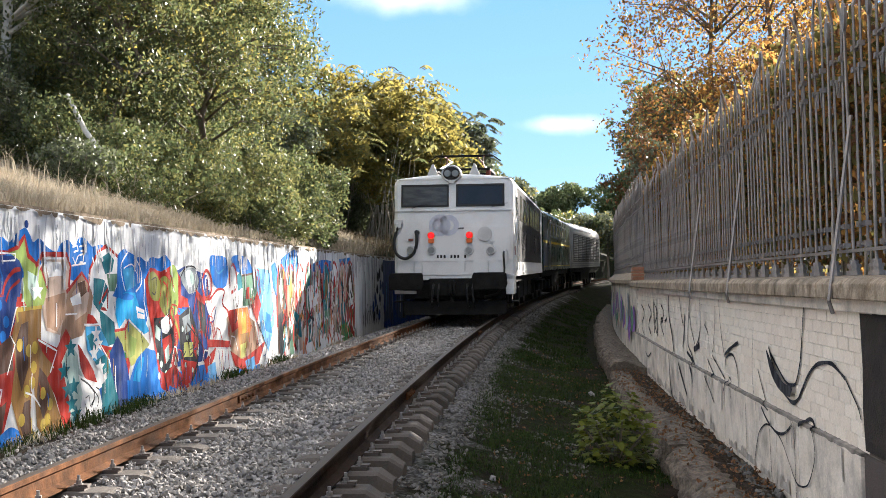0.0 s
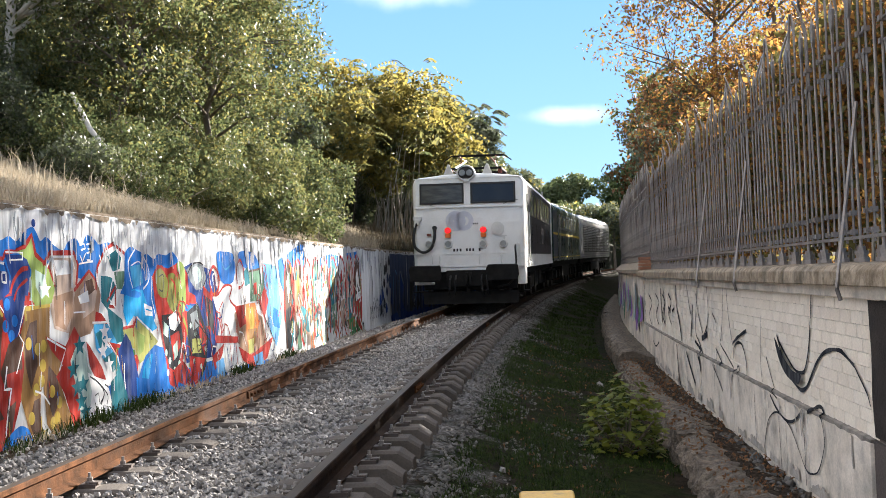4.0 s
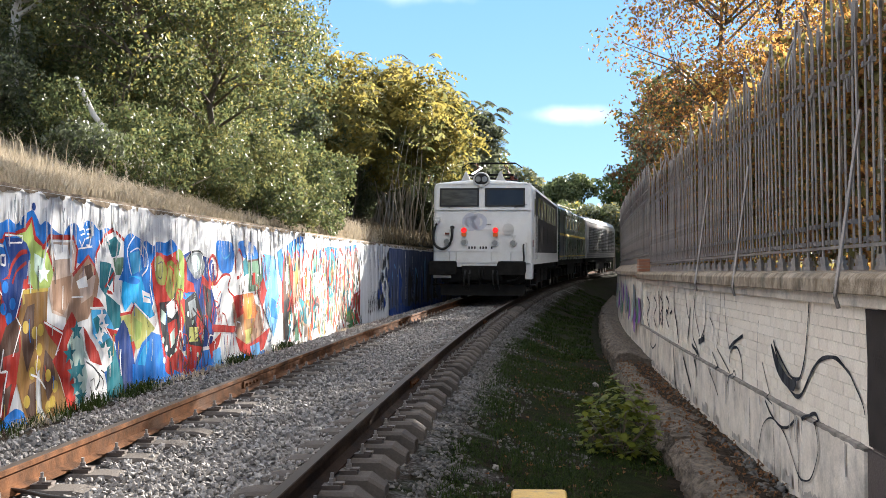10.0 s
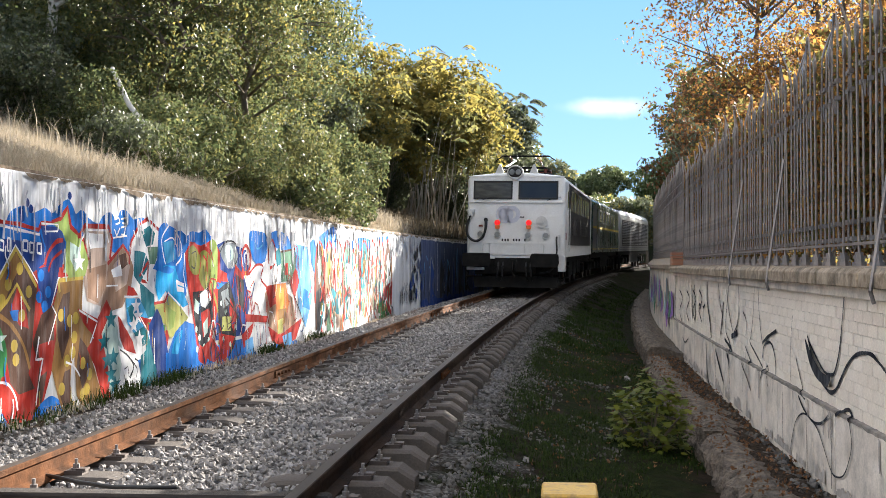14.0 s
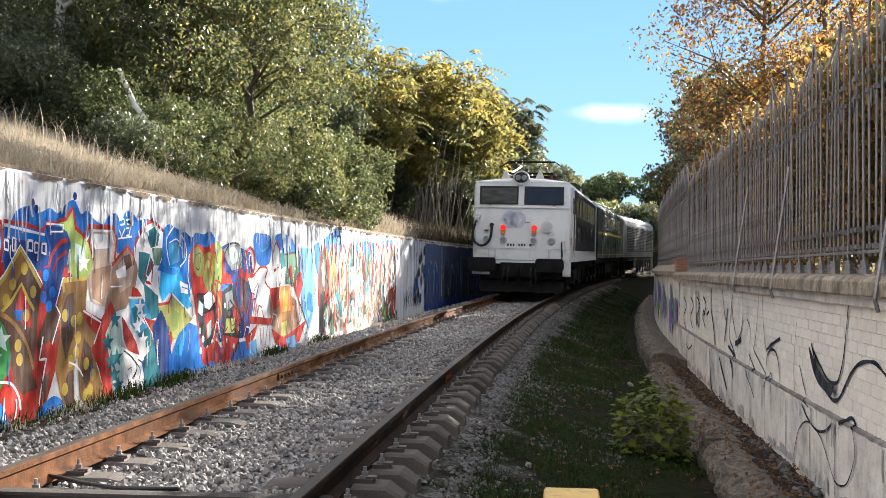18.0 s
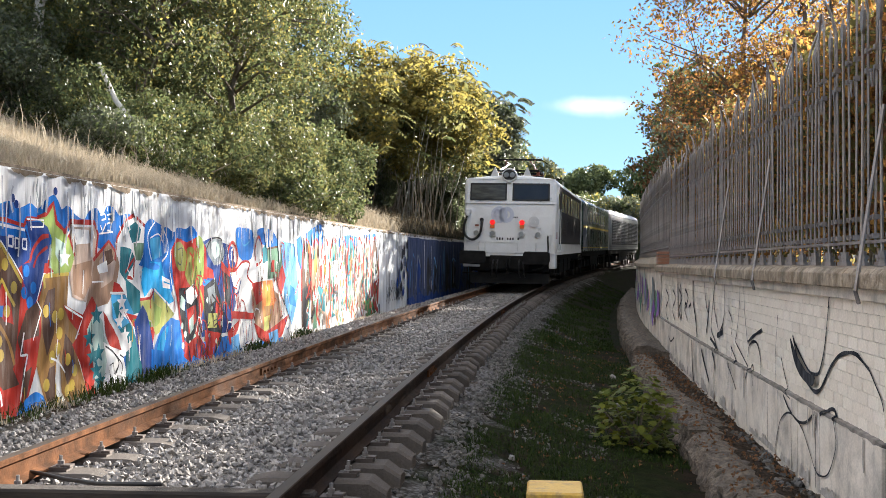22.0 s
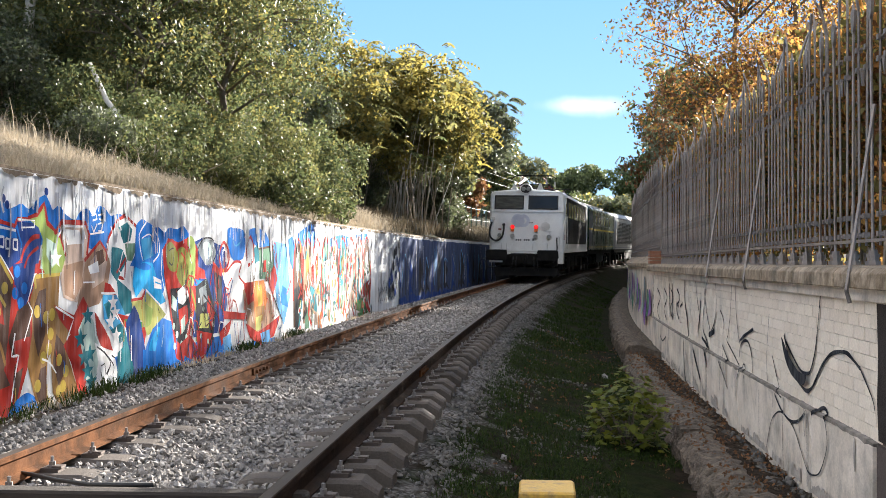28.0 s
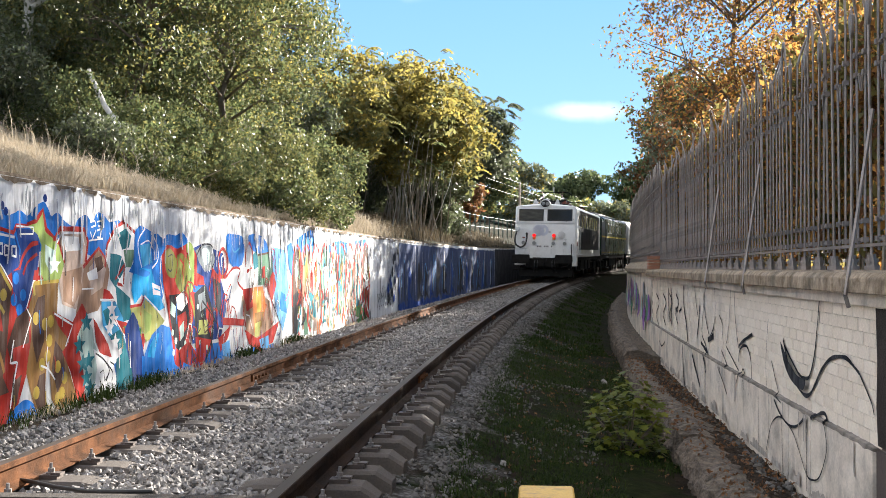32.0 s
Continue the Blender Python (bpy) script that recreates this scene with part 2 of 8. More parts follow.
# darker copy of the rust for the right rail, its shade put into the colour
RUST_SHADED = surface("shaded_rail_steel", (0.02, 0.014, 0.011), (0.05, 0.033, 0.024), 5.0, 0.85, 0.35, metal=0.1, stain=(0.02, 0.016, 0.014), stain_scale=1.2, stain_amount=0.6, spec=0.03)
RUNNING = surface("worn_rail_head", (0.035, 0.028, 0.024), (0.075, 0.06, 0.05), 4.0, 0.55, 0.1, metal=0.2, stretch=(1, 0.1, 1), spec=0.08)
SLEEPER = surface("sleeper_concrete", (0.048, 0.042, 0.037), (0.115, 0.10, 0.088), 5.0, 0.92, 0.4, random_by="object", stain=(0.13, 0.11, 0.10), stain_scale=3.0, spec=0.15)
STONE = surface("ballast_stone", (0.085, 0.08, 0.077), (0.40, 0.38, 0.36), 12.0, 0.9, 0.3, random_by="island", spec=0.15)
STONE_DARK = surface("dirty_gravel", (0.05, 0.047, 0.044), (0.20, 0.19, 0.178), 12.0, 0.9, 0.3, random_by="island", spec=0.08)
SOIL = surface("litter_soil", (0.022, 0.016, 0.011), (0.075, 0.055, 0.040), 22.0, 0.97, 1.0, fine=70.0, spec=0.04, bump_far=0.03)
TIMBER = surface("dark_old_timber", (0.016, 0.013, 0.011), (0.05, 0.04, 0.032), 4.0, 0.9, 0.5, stretch=(0.3, 6, 6))
BARK = surface("bark", (0.10, 0.08, 0.06), (0.21, 0.17, 0.13), 7.0, 0.95, 0.7, stretch=(1, 1, 0.3))
PALE_BARK = surface("pale_bark", (0.40, 0.38, 0.34), (0.66, 0.64, 0.60), 5.0, 0.9, 0.5, stain=(0.12, 0.10, 0.08), stain_scale=5.0)
STEM = surface("grey_brown_stem", (0.28, 0.235, 0.18), (0.44, 0.39, 0.31), 5.0, 0.9, 0.4)
LEAF_GREEN = surface("olive_green_leaf", (0.030, 0.050, 0.018), (0.185, 0.215, 0.095), 3.0, 0.42, 0.0, random_by="island", translucent=0.48, spec=0.18)
LEAF_DARK = surface("dark_green_leaf", (0.028, 0.042, 0.023), (0.21, 0.228, 0.135), 3.0, 0.38, 0.0, random_by="island", translucent=0.42, spec=0.42)
LEAF_YELLOW = surface("yellow_green_leaf", (0.15, 0.14, 0.036), (0.37, 0.295, 0.08), 3.0, 0.6, 0.0, random_by="island", translucent=0.62, spec=0.3)
GREY_RENDER = surface("grey_wall_render", (0.10, 0.10, 0.10), (0.17, 0.165, 0.16), 2.0, 0.92, 0.3, stain=(0.06, 0.055, 0.05))
LEAF_FADED = surface("faded_olive_leaf", (0.06, 0.072, 0.024), (0.29, 0.275, 0.105), 3.0, 0.42, 0.0, random_by="island", translucent=0.52, spec=0.18)
LEAF_HEDGE = surface("dark_hedge_leaf", (0.07, 0.07, 0.025), (0.26, 0.22, 0.07), 3.0, 0.6, 0.0, random_by="island", translucent=0.6, spec=0.25)
LEAF_ORANGE = surface("orange_autumn_leaf", (0.31, 0.135, 0.036), (0.53, 0.31, 0.09), 2.0, 0.65, 0.0, random_by="island", translucent=0.58, spec=0.12)
LEAF_BROWN = surface("brown_autumn_leaf", (0.12, 0.06, 0.03), (0.28, 0.14, 0.065), 2.0, 0.65, 0.0, random_by="island", translucent=0.35, spec=0.12)
LEAF_BUSH = surface("bright_green_leaf", (0.055, 0.085, 0.012), (0.18, 0.185, 0.024), 3.0, 0.5, 0.0, random_by="island", translucent=0.35, spec=0.12)
LEAF_PINE = surface("pine_foliage", (0.05, 0.075, 0.03), (0.12, 0.15, 0.06), 1.0, 0.8, 0.0, random_by="island", translucent=0.15, spec=0.12)
BRUSH = surface("dead_brush", (0.09, 0.07, 0.045), (0.20, 0.165, 0.115), 3.0, 0.85, 0.0, random_by="island", translucent=0.2, spec=0.1)
STRAW = surface("dry_straw", (0.30, 0.25, 0.18), (0.54, 0.475, 0.37), 3.0, 0.8, 0.0, random_by="island", translucent=0.25, spec=0.12)
# blades far darker than grass: the verge's shade is put into the colour
GRASS = surface("darkened_green_grass", (0.008, 0.019, 0.003), (0.042, 0.066, 0.011), 3.0, 0.7, 0.0, random_by="island", translucent=0.3, spec=0.12)
LOCO_WHITE = surface("white_loco_paint", (0.76, 0.76, 0.75), (0.83, 0.83, 0.82), 1.2, 0.38, 0.05, stain=(0.55, 0.52, 0.48), stain_scale=1.5, stain_amount=0.4, spec=0.5)
LOCO_GREY = surface("grey_loco_paint", (0.03, 0.03, 0.033), (0.055, 0.052, 0.052), 1.2, 0.5, 0.05, stain=(0.06, 0.05, 0.045), spec=0.03)
LOCO_GREEN = surface("dark_green_paint", (0.008, 0.024, 0.017), (0.015, 0.038, 0.026), 1.2, 0.3, 0.05, spec=0.12)
LOCO_BLUE = surface("dark_blue_paint", (0.012, 0.022, 0.05), (0.02, 0.035, 0.075), 1.2, 0.35, 0.05)
LOCO_SILVER = surface("silver_paint", (0.28, 0.28, 0.285), (0.42, 0.42, 0.43), 2.0, 0.42, 0.05, metal=0.5, spec=0.12)
YELLOW_LINE = surface("yellow_paint", (0.55, 0.38, 0.03), (0.68, 0.48, 0.05), 3.0, 0.5, 0.05)
BLACK_STEEL = surface("sooty_black_steel", (0.006, 0.006, 0.006), (0.018, 0.017, 0.016), 4.0, 0.7, 0.3, spec=0.12)
RUBBER = surface("black_rubber", (0.008, 0.008, 0.008), (0.016, 0.016, 0.016), 6.0, 0.5, 0.05)
WHEEL = surface("brown_wheel_steel", (0.05, 0.04, 0.035), (0.10, 0.08, 0.07), 5.0, 0.6, 0.2, metal=0.4)
ORANGE = surface("orange_plastic", (0.70, 0.13, 0.02), (0.80, 0.18, 0.03), 5.0, 0.4, 0.0)
RED_GLOW = glowing("red_lamp", (1.0, 0.006, 0.010), 0.34)
# ---- ground ----
def relief(u, y):
    """Height of the ground at the lateral offset u."""
    f = fall(y)
    if u < -2.6:
        d = -u - 2.6
        z = 1.90 + f + 0.36 * min(d, 7.5) ** 0.95 + 0.12 * noise.noise((u * 0.7, y * 0.5, 3)) * min(1, d)
        return min(z, 5.4)
    if u > 4.25:
        return 0.96 + f + 0.05 * noise.noise((u * 0.6, y * 0.6, 8)) + 0.004 * max(0, u - 12)
    if u < -1.75:
        k = (u + 2.6) / 0.85
        z = (-0.27 + f) * (1 - k) + (rise(y) - 0.20) * k
    elif u < 0.92:
        z = rise(y) - 0.205
    elif u < 1.05:
        z = rise(y) - 0.205 - 0.085 * (u - 0.92) / 0.13
    elif u < 1.45:
        z = rise(y) - 0.29 - 0.065 * (u - 1.05) / 0.4
    elif u < 3.3:
        k = (u - 1.45) / 1.85
        z = (rise(y) - 0.355) * (1 - k) + (-0.70 + f) * k - 0.05 * math.sin(math.pi * k)
    else:
        z = -0.71 + f
    return z + 0.018 * noise.noise((u * 2.3, y * 2.3, 1)) + 0.035 * noise.noise((u * 0.8, y * 0.5, 5)) * (u > 1.2)


us = [-1500, -300, -80, -40, -25, -18, -14, -11.5, -10, -9, -8, -7, -6.2, -5.5, -5, -4.5, -4, -3.6, -3.2, -2.9, -2.65, -2.58]
us += steps(-2.5, 0.9, 0.15) + steps(0.95, 4.2, 0.125) + [4.32, 4.6, 5.2, 6, 7, 8.5, 10.5, 13, 17, 25, 40, 80, 300, 1500]
gy = [-1200, -300, -80, -30, -14] + steps(-6, 26, 0.4) + steps(27, 100, 1.2) + [104, 110, 120, 135, 155, 180, 220, 300, 500, 900, 1800]
gv, gf, gu = [], [], []
for y in gy:
    for u in us:
        yy = min(max(y, -20.0), 130.0)
        gv.append((cx(yy) + u + (y - yy) * (0.19 if y > 0 else 0.0), y, relief(u, yy)))
        gu.append(30.0 if y > 66 or (u < -2.6 and (18.5 < y < 27 or y > 32)) else u)
w = len(us)
for j in range(len(gy) - 1):
    for i in range(w - 1):
        gf.append((j * w + i, j * w + i + 1, (j + 1) * w + i + 1, (j + 1) * w + i))


def ground_material():
    m = bpy.data.materials.new("gravel_grass_and_earth")
    m.use_nodes = True
    n, l = m.node_tree.nodes, m.node_tree.links
    b = n["Principled BSDF"]
    tc, at_u = n.new("ShaderNodeTexCoord"), n.new("ShaderNodeAttribute")
    at_u.attribute_name = "lateral"

    def tex(s, d=6.0):
        t = n.new("ShaderNodeTexNoise")
        t.inputs["Scale"].default_value, t.inputs["Detail"].default_value = s, d
        l.new(tc.outputs["Object"], t.inputs["Vector"])
        return t.outputs["Fac"]

    def mapped(v, a, c, lo=0.0, hi=1.0):
        r = n.new("ShaderNodeMapRange")
        for k, x in (("From Min", a), ("From Max", c), ("To Min", lo), ("To Max", hi)):
            r.inputs[k].default_value = x
        l.new(v, r.inputs["Value"])
        return r.outputs["Result"]

    def mix(f, a, c):
        x = n.new("ShaderNodeMix")
        x.data_type = "RGBA"
        l.new(f, x.inputs[0])
        for s, v in ((x.inputs[6], a), (x.inputs[7], c)):
            if isinstance(v, tuple):
                s.default_value = (*v, 1)
            else:
                l.new(v, s)
        return x.outputs[2]

    def plus(a, c):
        x = n.new("ShaderNodeMath")
        l.new(a, x.inputs[0])
        l.new(c, x.inputs[1])
        return x.outputs[0]

    vor = n.new("ShaderNodeTexVoronoi")
    vor.inputs["Scale"].default_value = 22.0
    l.new(tc.outputs["Object"], vor.inputs["Vector"])
    gravel = mix(mapped(vor.outputs["Distance"], 0.0, 0.7), (0.22, 0.215, 0.215), (0.05, 0.045, 0.042))
    # earth and grass near black, with the verge's shade in their colour
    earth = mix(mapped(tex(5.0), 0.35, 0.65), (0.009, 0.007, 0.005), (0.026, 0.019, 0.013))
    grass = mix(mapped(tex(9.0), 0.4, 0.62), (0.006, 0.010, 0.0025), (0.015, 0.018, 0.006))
    straw = mix(mapped(tex(7.0), 0.35, 0.65), (0.23, 0.185, 0.125), (0.38, 0.32, 0.235))
    wobble = mapped(tex(1.6), 0.2, 0.8, -0.7, 0.7)
    lat = plus(at_u.outputs["Fac"], wobble)
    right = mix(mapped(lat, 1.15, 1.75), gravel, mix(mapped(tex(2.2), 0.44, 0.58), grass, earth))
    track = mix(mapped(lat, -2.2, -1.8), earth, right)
    left = mix(mapped(at_u.outputs["Fac"], -2.61, -2.6), straw, track)
    far = mix(mapped(at_u.outputs["Fac"], 4.2, 4.3), left, mix(mapped(tex(0.9), 0.4, 0.6), earth, grass))
    l.new(far, b.inputs["Base Color"])
    b.inputs["Roughness"].default_value = 0.95
    b.inputs["Specular IOR Level"].default_value = 0.03
    bu = n.new("ShaderNodeBump")
    bu.inputs["Strength"].default_value, bu.inputs["Distance"].default_value = 0.8, 0.03
    l.new(tex(45.0), bu.inputs["Height"])
    l.new(bu.outputs["Normal"], b.inputs["Normal"])
    return m


ground = raw("ground", gv, gf, ground_material(), smooth=True)
ground.data.attributes.new("lateral", "FLOAT", "POINT").data.foreach_set("value", gu)
tagged(ground, "gravel track bed with grassy verge and dry-grass bank", "ground", kind="structure")

# ---- left retaining wall ----
LU = -2.45
wall_ys = steps(-12, 96, 1.5)
wall_left = part("wall_left", Geo().sweep([(LU, -1.0), (LU, 1.885), (LU - 0.03, 1.91), (LU - 0.25, 1.92), (LU - 0.3, 1.89), (LU - 0.3, -1.0)], wall_ys), MURAL_WHITE, bevel=0.01)
tagged(wall_left, "long white-painted concrete retaining wall covered in graffiti", "wall", kind="structure")

# ---- right boundary wall ----
RU = 4.08
PLINTH_TOP, BRICK_TOP, CAP_TOP = 0.06, 0.87, 1.08
Y_END, Y_DARK = 23.2, 6.5          # where the painted wall turns into the lower one; where the paint stops
wall_right = part("wall_right", Geo().sweep([(RU + 0.003, -1.1), (RU + 0.003, BRICK_TOP), (RU + 0.3, BRICK_TOP), (RU + 0.3, -1.1)], steps(-12, Y_END, 1.1)), MORTAR)
tagged(wall_right, "whitewashed brick boundary wall with smooth plinth slabs", "wall", kind="structure")
far_wall = part("wall_far_right", Geo().sweep([(RU - 0.02, -1.1), (RU - 0.02, 1.0), (RU + 0.3, 1.0), (RU + 0.3, -1.1)], steps(Y_END, 44, 1.6)), PLINTH_WHITE, bevel=0.01)
part("wall_end", Geo().sweep([(RU - 0.02, -1.1), (RU - 0.02, 1.0), (RU + 0.3, 1.0), (RU + 0.3, -1.1)], steps(44, 130, 2.0)), GREY_RENDER, far_wall, "bare grey render")
tagged(far_wall, "grey rendered boundary wall with faded purple and green paint", "wall", kind="structure")
# ---- paint on the walls ----
def paint(name, colour, vary=0.30):
    lo = tuple(c * (1 - vary) for c in colour)
    hi = tuple(min(0.9, c * (1 + vary) + 0.004) for c in colour)
    pale = tuple(0.5 * c + 0.28 for c in colour)
    return surface(name, lo, hi, 5.0, 0.9, 0.12, spec=0.06, stain=pale, stain_scale=9.0, stain_amount=0.28, stretch=(1, 1, 0.2))


BLUE, NAVY, CYAN = paint("blue_spray", (0.01, 0.155, 0.52)), paint("navy_spray", (0.012, 0.045, 0.20)), paint("cyan_spray", (0.01, 0.33, 0.68))
SKY, SKYP, TEAL = paint("light_blue_spray", (0.05, 0.30, 0.55)), paint("sky_spray", (0.12, 0.34, 0.62)), paint("teal_spray", (0.015, 0.16, 0.20))
RED, SCARLET, ORANGEP = paint("red_spray", (0.38, 0.026, 0.019)), paint("scarlet_spray", (0.36, 0.024, 0.015)), paint("orange_spray", (0.62, 0.20, 0.05))
YELLOW, OCHRE, YGREEN = paint("yellow_spray", (0.46, 0.33, 0.06)), paint("ochre_spray", (0.26, 0.14, 0.045)), paint("lemon_spray", (0.42, 0.43, 0.13))
GREEN, LIME, OLIVE = paint("green_spray", (0.04, 0.20, 0.06)), paint("lime_spray", (0.28, 0.38, 0.10)), paint("olive_spray", (0.20, 0.205, 0.04))
GREENP, BROWN, TAN = paint("dull_green_spray", (0.12, 0.24, 0.16)), paint("brown_spray", (0.085, 0.045, 0.032)), paint("tan_spray", (0.34, 0.21, 0.14))
BEIGE, WHITE, PALE = paint("beige_spray", (0.50, 0.38, 0.31)), paint("white_spray", (0.76, 0.76, 0.76), 0.06), paint("pale_green_spray", (0.42, 0.55, 0.50))
INK, GREYP, PURPLE = paint("black_spray", (0.020, 0.022, 0.028)), paint("grey_spray", (0.20, 0.23, 0.25)), paint("purple_spray", (0.24, 0.12, 0.36))
DUSK, DULL = paint("slate_blue_spray", (0.05, 0.07, 0.14)), paint("dark_grey_spray", (0.035, 0.036, 0.042))
LAYER = [0]


def smooth_line(pts, closed, k=4):
    """A soft curve through the points."""
    n, outp = len(pts), []
    P = [Vector(p) for p in pts]
    for i in range(n if closed else n - 1):
        a, b, c, d = (P[(i + j) % n] if closed else P[min(max(i + j, 0), n - 1)] for j in (-1, 0, 1, 2))
        for t in (j / k for j in range(k)):
            outp.append(0.5 * ((2 * b) + (c - a) * t + (2 * a - 5 * b + 4 * c - d) * t * t + (3 * b - a - 3 * c + d) * t ** 3))
    return outp if closed else outp + [P[-1]]


def on_wall(p, lift, side):
    y, h = p
    proud = 0.012 if h > 0.078 else 0.044 if h > 0.045 else 0.040
    return (cx(y) + (LU + lift if side < 0 else RU - proud - lift), y, h + fall(y))


def daub(outline, colour, side=-1, name="painted_shape", lift=None):
    LAYER[0] += 1
    k = 0.003 + 0.00002 * LAYER[0] if lift is None else lift
    ys = [p[0] for p in outline]
    me = bpy.data.meshes.new(name)
    if max(ys) - min(ys) > 0.3:
        # long shapes are cut into strips that follow the bend
        b = bmesh.new()
        b.faces.new([b.verts.new((p[0], p[1], 0)) for p in outline])
        bmesh.ops.triangulate(b, faces=b.faces)
        for c in steps(min(ys), max(ys), 0.25)[1:-1]:
            bmesh.ops.bisect_plane(b, geom=b.verts[:] + b.edges[:] + b.faces[:], plane_co=(c, 0, 0), plane_no=(1, 0, 0))
        for q in b.verts:
            q.co = on_wall((q.co.x, q.co.y), k, side)
        b.to_mesh(me)
        b.free()
    else:
        v = [on_wall(p, k, side) for p in outline]
        me.from_pydata(v, [], [tuple(range(len(v)))])
    me.materials.append(colour)
    ob = new(name, me)
    ob.parent = wall_left if side < 0 else wall_right
    return ob


def fill(colour, pts, side=-1):
    out = []
    for i, p in enumerate(smooth_line(pts, True)):
        k = 0.012 * noise.noise((p.x * 9, p.y * 9, LAYER[0]))
        out.append((p.x + k, p.y + k * 0.7))
    daub(out, colour, side)


def patch(colour, pts):
    """A shape with straight, slightly wavering edges and sharp corners."""
    out, n = [], len(pts)
    for i in range(n):
        a, b = Vector(pts[i]), Vector(pts[(i + 1) % n])
        for j in range(4):
            p = a.lerp(b, j / 4)
            k = 0.009 * noise.noise((p.x * 11, p.y * 11, LAYER[0]))
            out.append((p.x + k, p.y + 0.7 * k))
    daub(out, colour)


def kink(colour, width, pts):
    """A stroke with straight runs and sharp turns."""
    c = [Vector(pts[0])]
    for a, b in zip(pts, pts[1:]):
        c += [Vector(a).lerp(Vector(b), j / 4) for j in (1, 2, 3, 4)]
    line(colour, width, c, course=c)


def line(colour, width, pts, side=-1, lift=None, course=None):
    c = course or smooth_line(pts, False, 5)
    a, b = [], []
    for i, p in enumerate(c):
        d = c[min(i + 1, len(c) - 1)] - c[max(i - 1, 0)]
        d = d.normalized() if d.length > 1e-6 else Vector((0, 1))
        w = width * 0.5 * (0.8 + 0.35 * noise.noise((p.x * 5, p.y * 5, 2)))
        a.append(p + Vector((-d.y, d.x)) * w)
        b.append(p - Vector((-d.y, d.x)) * w)
    LAYER[0] += 1
    k = 0.003 + 0.00002 * LAYER[0] if lift is None else lift
    v = [on_wall(p, k, side) for p in a + b]
    n = len(a)
    me = bpy.data.meshes.new("painted_line")
    me.from_pydata(v, [], [(i, i + 1, n + i + 1, n + i) for i in range(n - 1)])
    me.materials.append(colour)
    ob = new("painted_line", me)
    ob.parent = wall_left if side < 0 else wall_right


def band(colour, y0, y1, h0, h1, ragged=0.05):
    """A long painted stretch that follows the bend, with uneven edges."""
    LAYER[0] += 1
    k, v = 0.003 + 0.00002 * LAYER[0], []
    ys = steps(y0, y1, 0.5)
    for y in ys:
        v += [on_wall((y, h0), k, -1), on_wall((y, h1 + ragged * noise.noise((y * 1.7, 4, LAYER[0]))), k, -1)]
    me = bpy.data.meshes.new("painted_band")
    me.from_pydata(v, [], [(2 * i, 2 * i + 1, 2 * i + 3, 2 * i + 2) for i in range(len(ys) - 1)])
    me.materials.append(colour)
    new("painted_band", me).parent = wall_left


def dots(colour, r, pts):
    for y, h in pts:
        daub([(y + 1.25 * r * math.cos(t), h + 1.1 * r * math.sin(t)) for t in (k * math.pi / 7 for k in range(14))], colour, name="painted_dot")


def stars(colour, r, pts):
    for y, h in pts:
        q = [(y + 1.5 * (r if k % 2 == 0 else r * 0.42) * math.sin(k * math.pi / 5), h + (r if k % 2 == 0 else r * 0.42) * math.cos(k * math.pi / 5)) for k in range(10)]
        daub(q, colour, name="painted_star")


# scalloped blue ground behind the lettering
fill(BLUE, [(8.89, 1.30), (9.26, 1.38), (9.40, 1.42), (9.50, 1.53), (9.64, 1.58), (9.82, 1.60), (9.92, 1.55), (10.04, 1.57), (10.18, 1.60), (10.32, 1.56), (10.50, 1.66), (10.69, 1.70), (10.82, 1.58), (10.97, 1.62), (11.15, 1.54), (11.36, 1.50), (11.47, 1.58), (11.68, 1.63), (11.83, 1.56), (11.95, 1.66), (12.11, 1.66), (12.30, 1.58), (12.52, 1.61), (12.72, 1.57), (12.95, 1.44), (13.14, 1.54), (13.32, 1.58), (13.56, 1.48), (13.82, 1.50), (14.07, 1.45), (14.21, 1.51), (14.52, 1.50), (14.75, 1.55), (14.96, 1.47), (15.12, 1.33), (15.03, 1.03), (12.95, 1.04), (11.36, 1.27), (10.09, 1.20), (8.89, 1.10)])
patch(NAVY, [(9.66, 1.57), (9.74, 1.60), (9.76, 1.47), (9.68, 1.44)])
dots(NAVY, 0.035, [(9.82, 1.63), (9.89, 1.58), (10.69, 1.74)])
# panel, chevrons and dark letters
patch(SCARLET, [(8.80, 1.10), (9.35, 1.12), (9.66, 1.05), (10.04, 1.10), (10.57, 1.10), (10.50, 0.84), (10.42, 0.43), (10.30, 0.13), (10.04, -0.27), (9.36, -0.22), (8.80, 0.53)])
patch(PALE, [(8.89, 1.39), (9.24, 1.42), (9.26, 1.24), (9.21, 1.11), (8.89, 1.10)])
patch(GREENP, [(8.89, 1.32), (9.14, 1.31), (9.16, 1.15), (8.89, 1.13)])
kink(RED, 0.05, [(8.89, 1.41), (9.26, 1.44), (9.30, 1.26), (9.24, 1.08), (8.89, 1.09)])
patch(NAVY, [(9.30, 1.43), (10.07, 1.37), (10.16, 1.25), (10.14, 1.10), (9.89, 1.01), (9.61, 1.22), (9.43, 1.06), (9.31, 1.04)])
patch(BLUE, [(9.32, 1.41), (10.05, 1.36), (10.09, 1.29), (9.32, 1.31)])
kink(WHITE, 0.03, [(9.31, 1.42), (9.66, 1.39), (10.06, 1.36)])
kink(RED, 0.045, [(9.30, 1.45), (9.66, 1.44), (10.04, 1.40), (10.09, 1.46), (10.49, 1.48)])
kink(WHITE, 0.025, [(9.32, 1.30), (9.39, 1.29), (9.39, 1.21), (9.32, 1.22), (9.32, 1.30)])
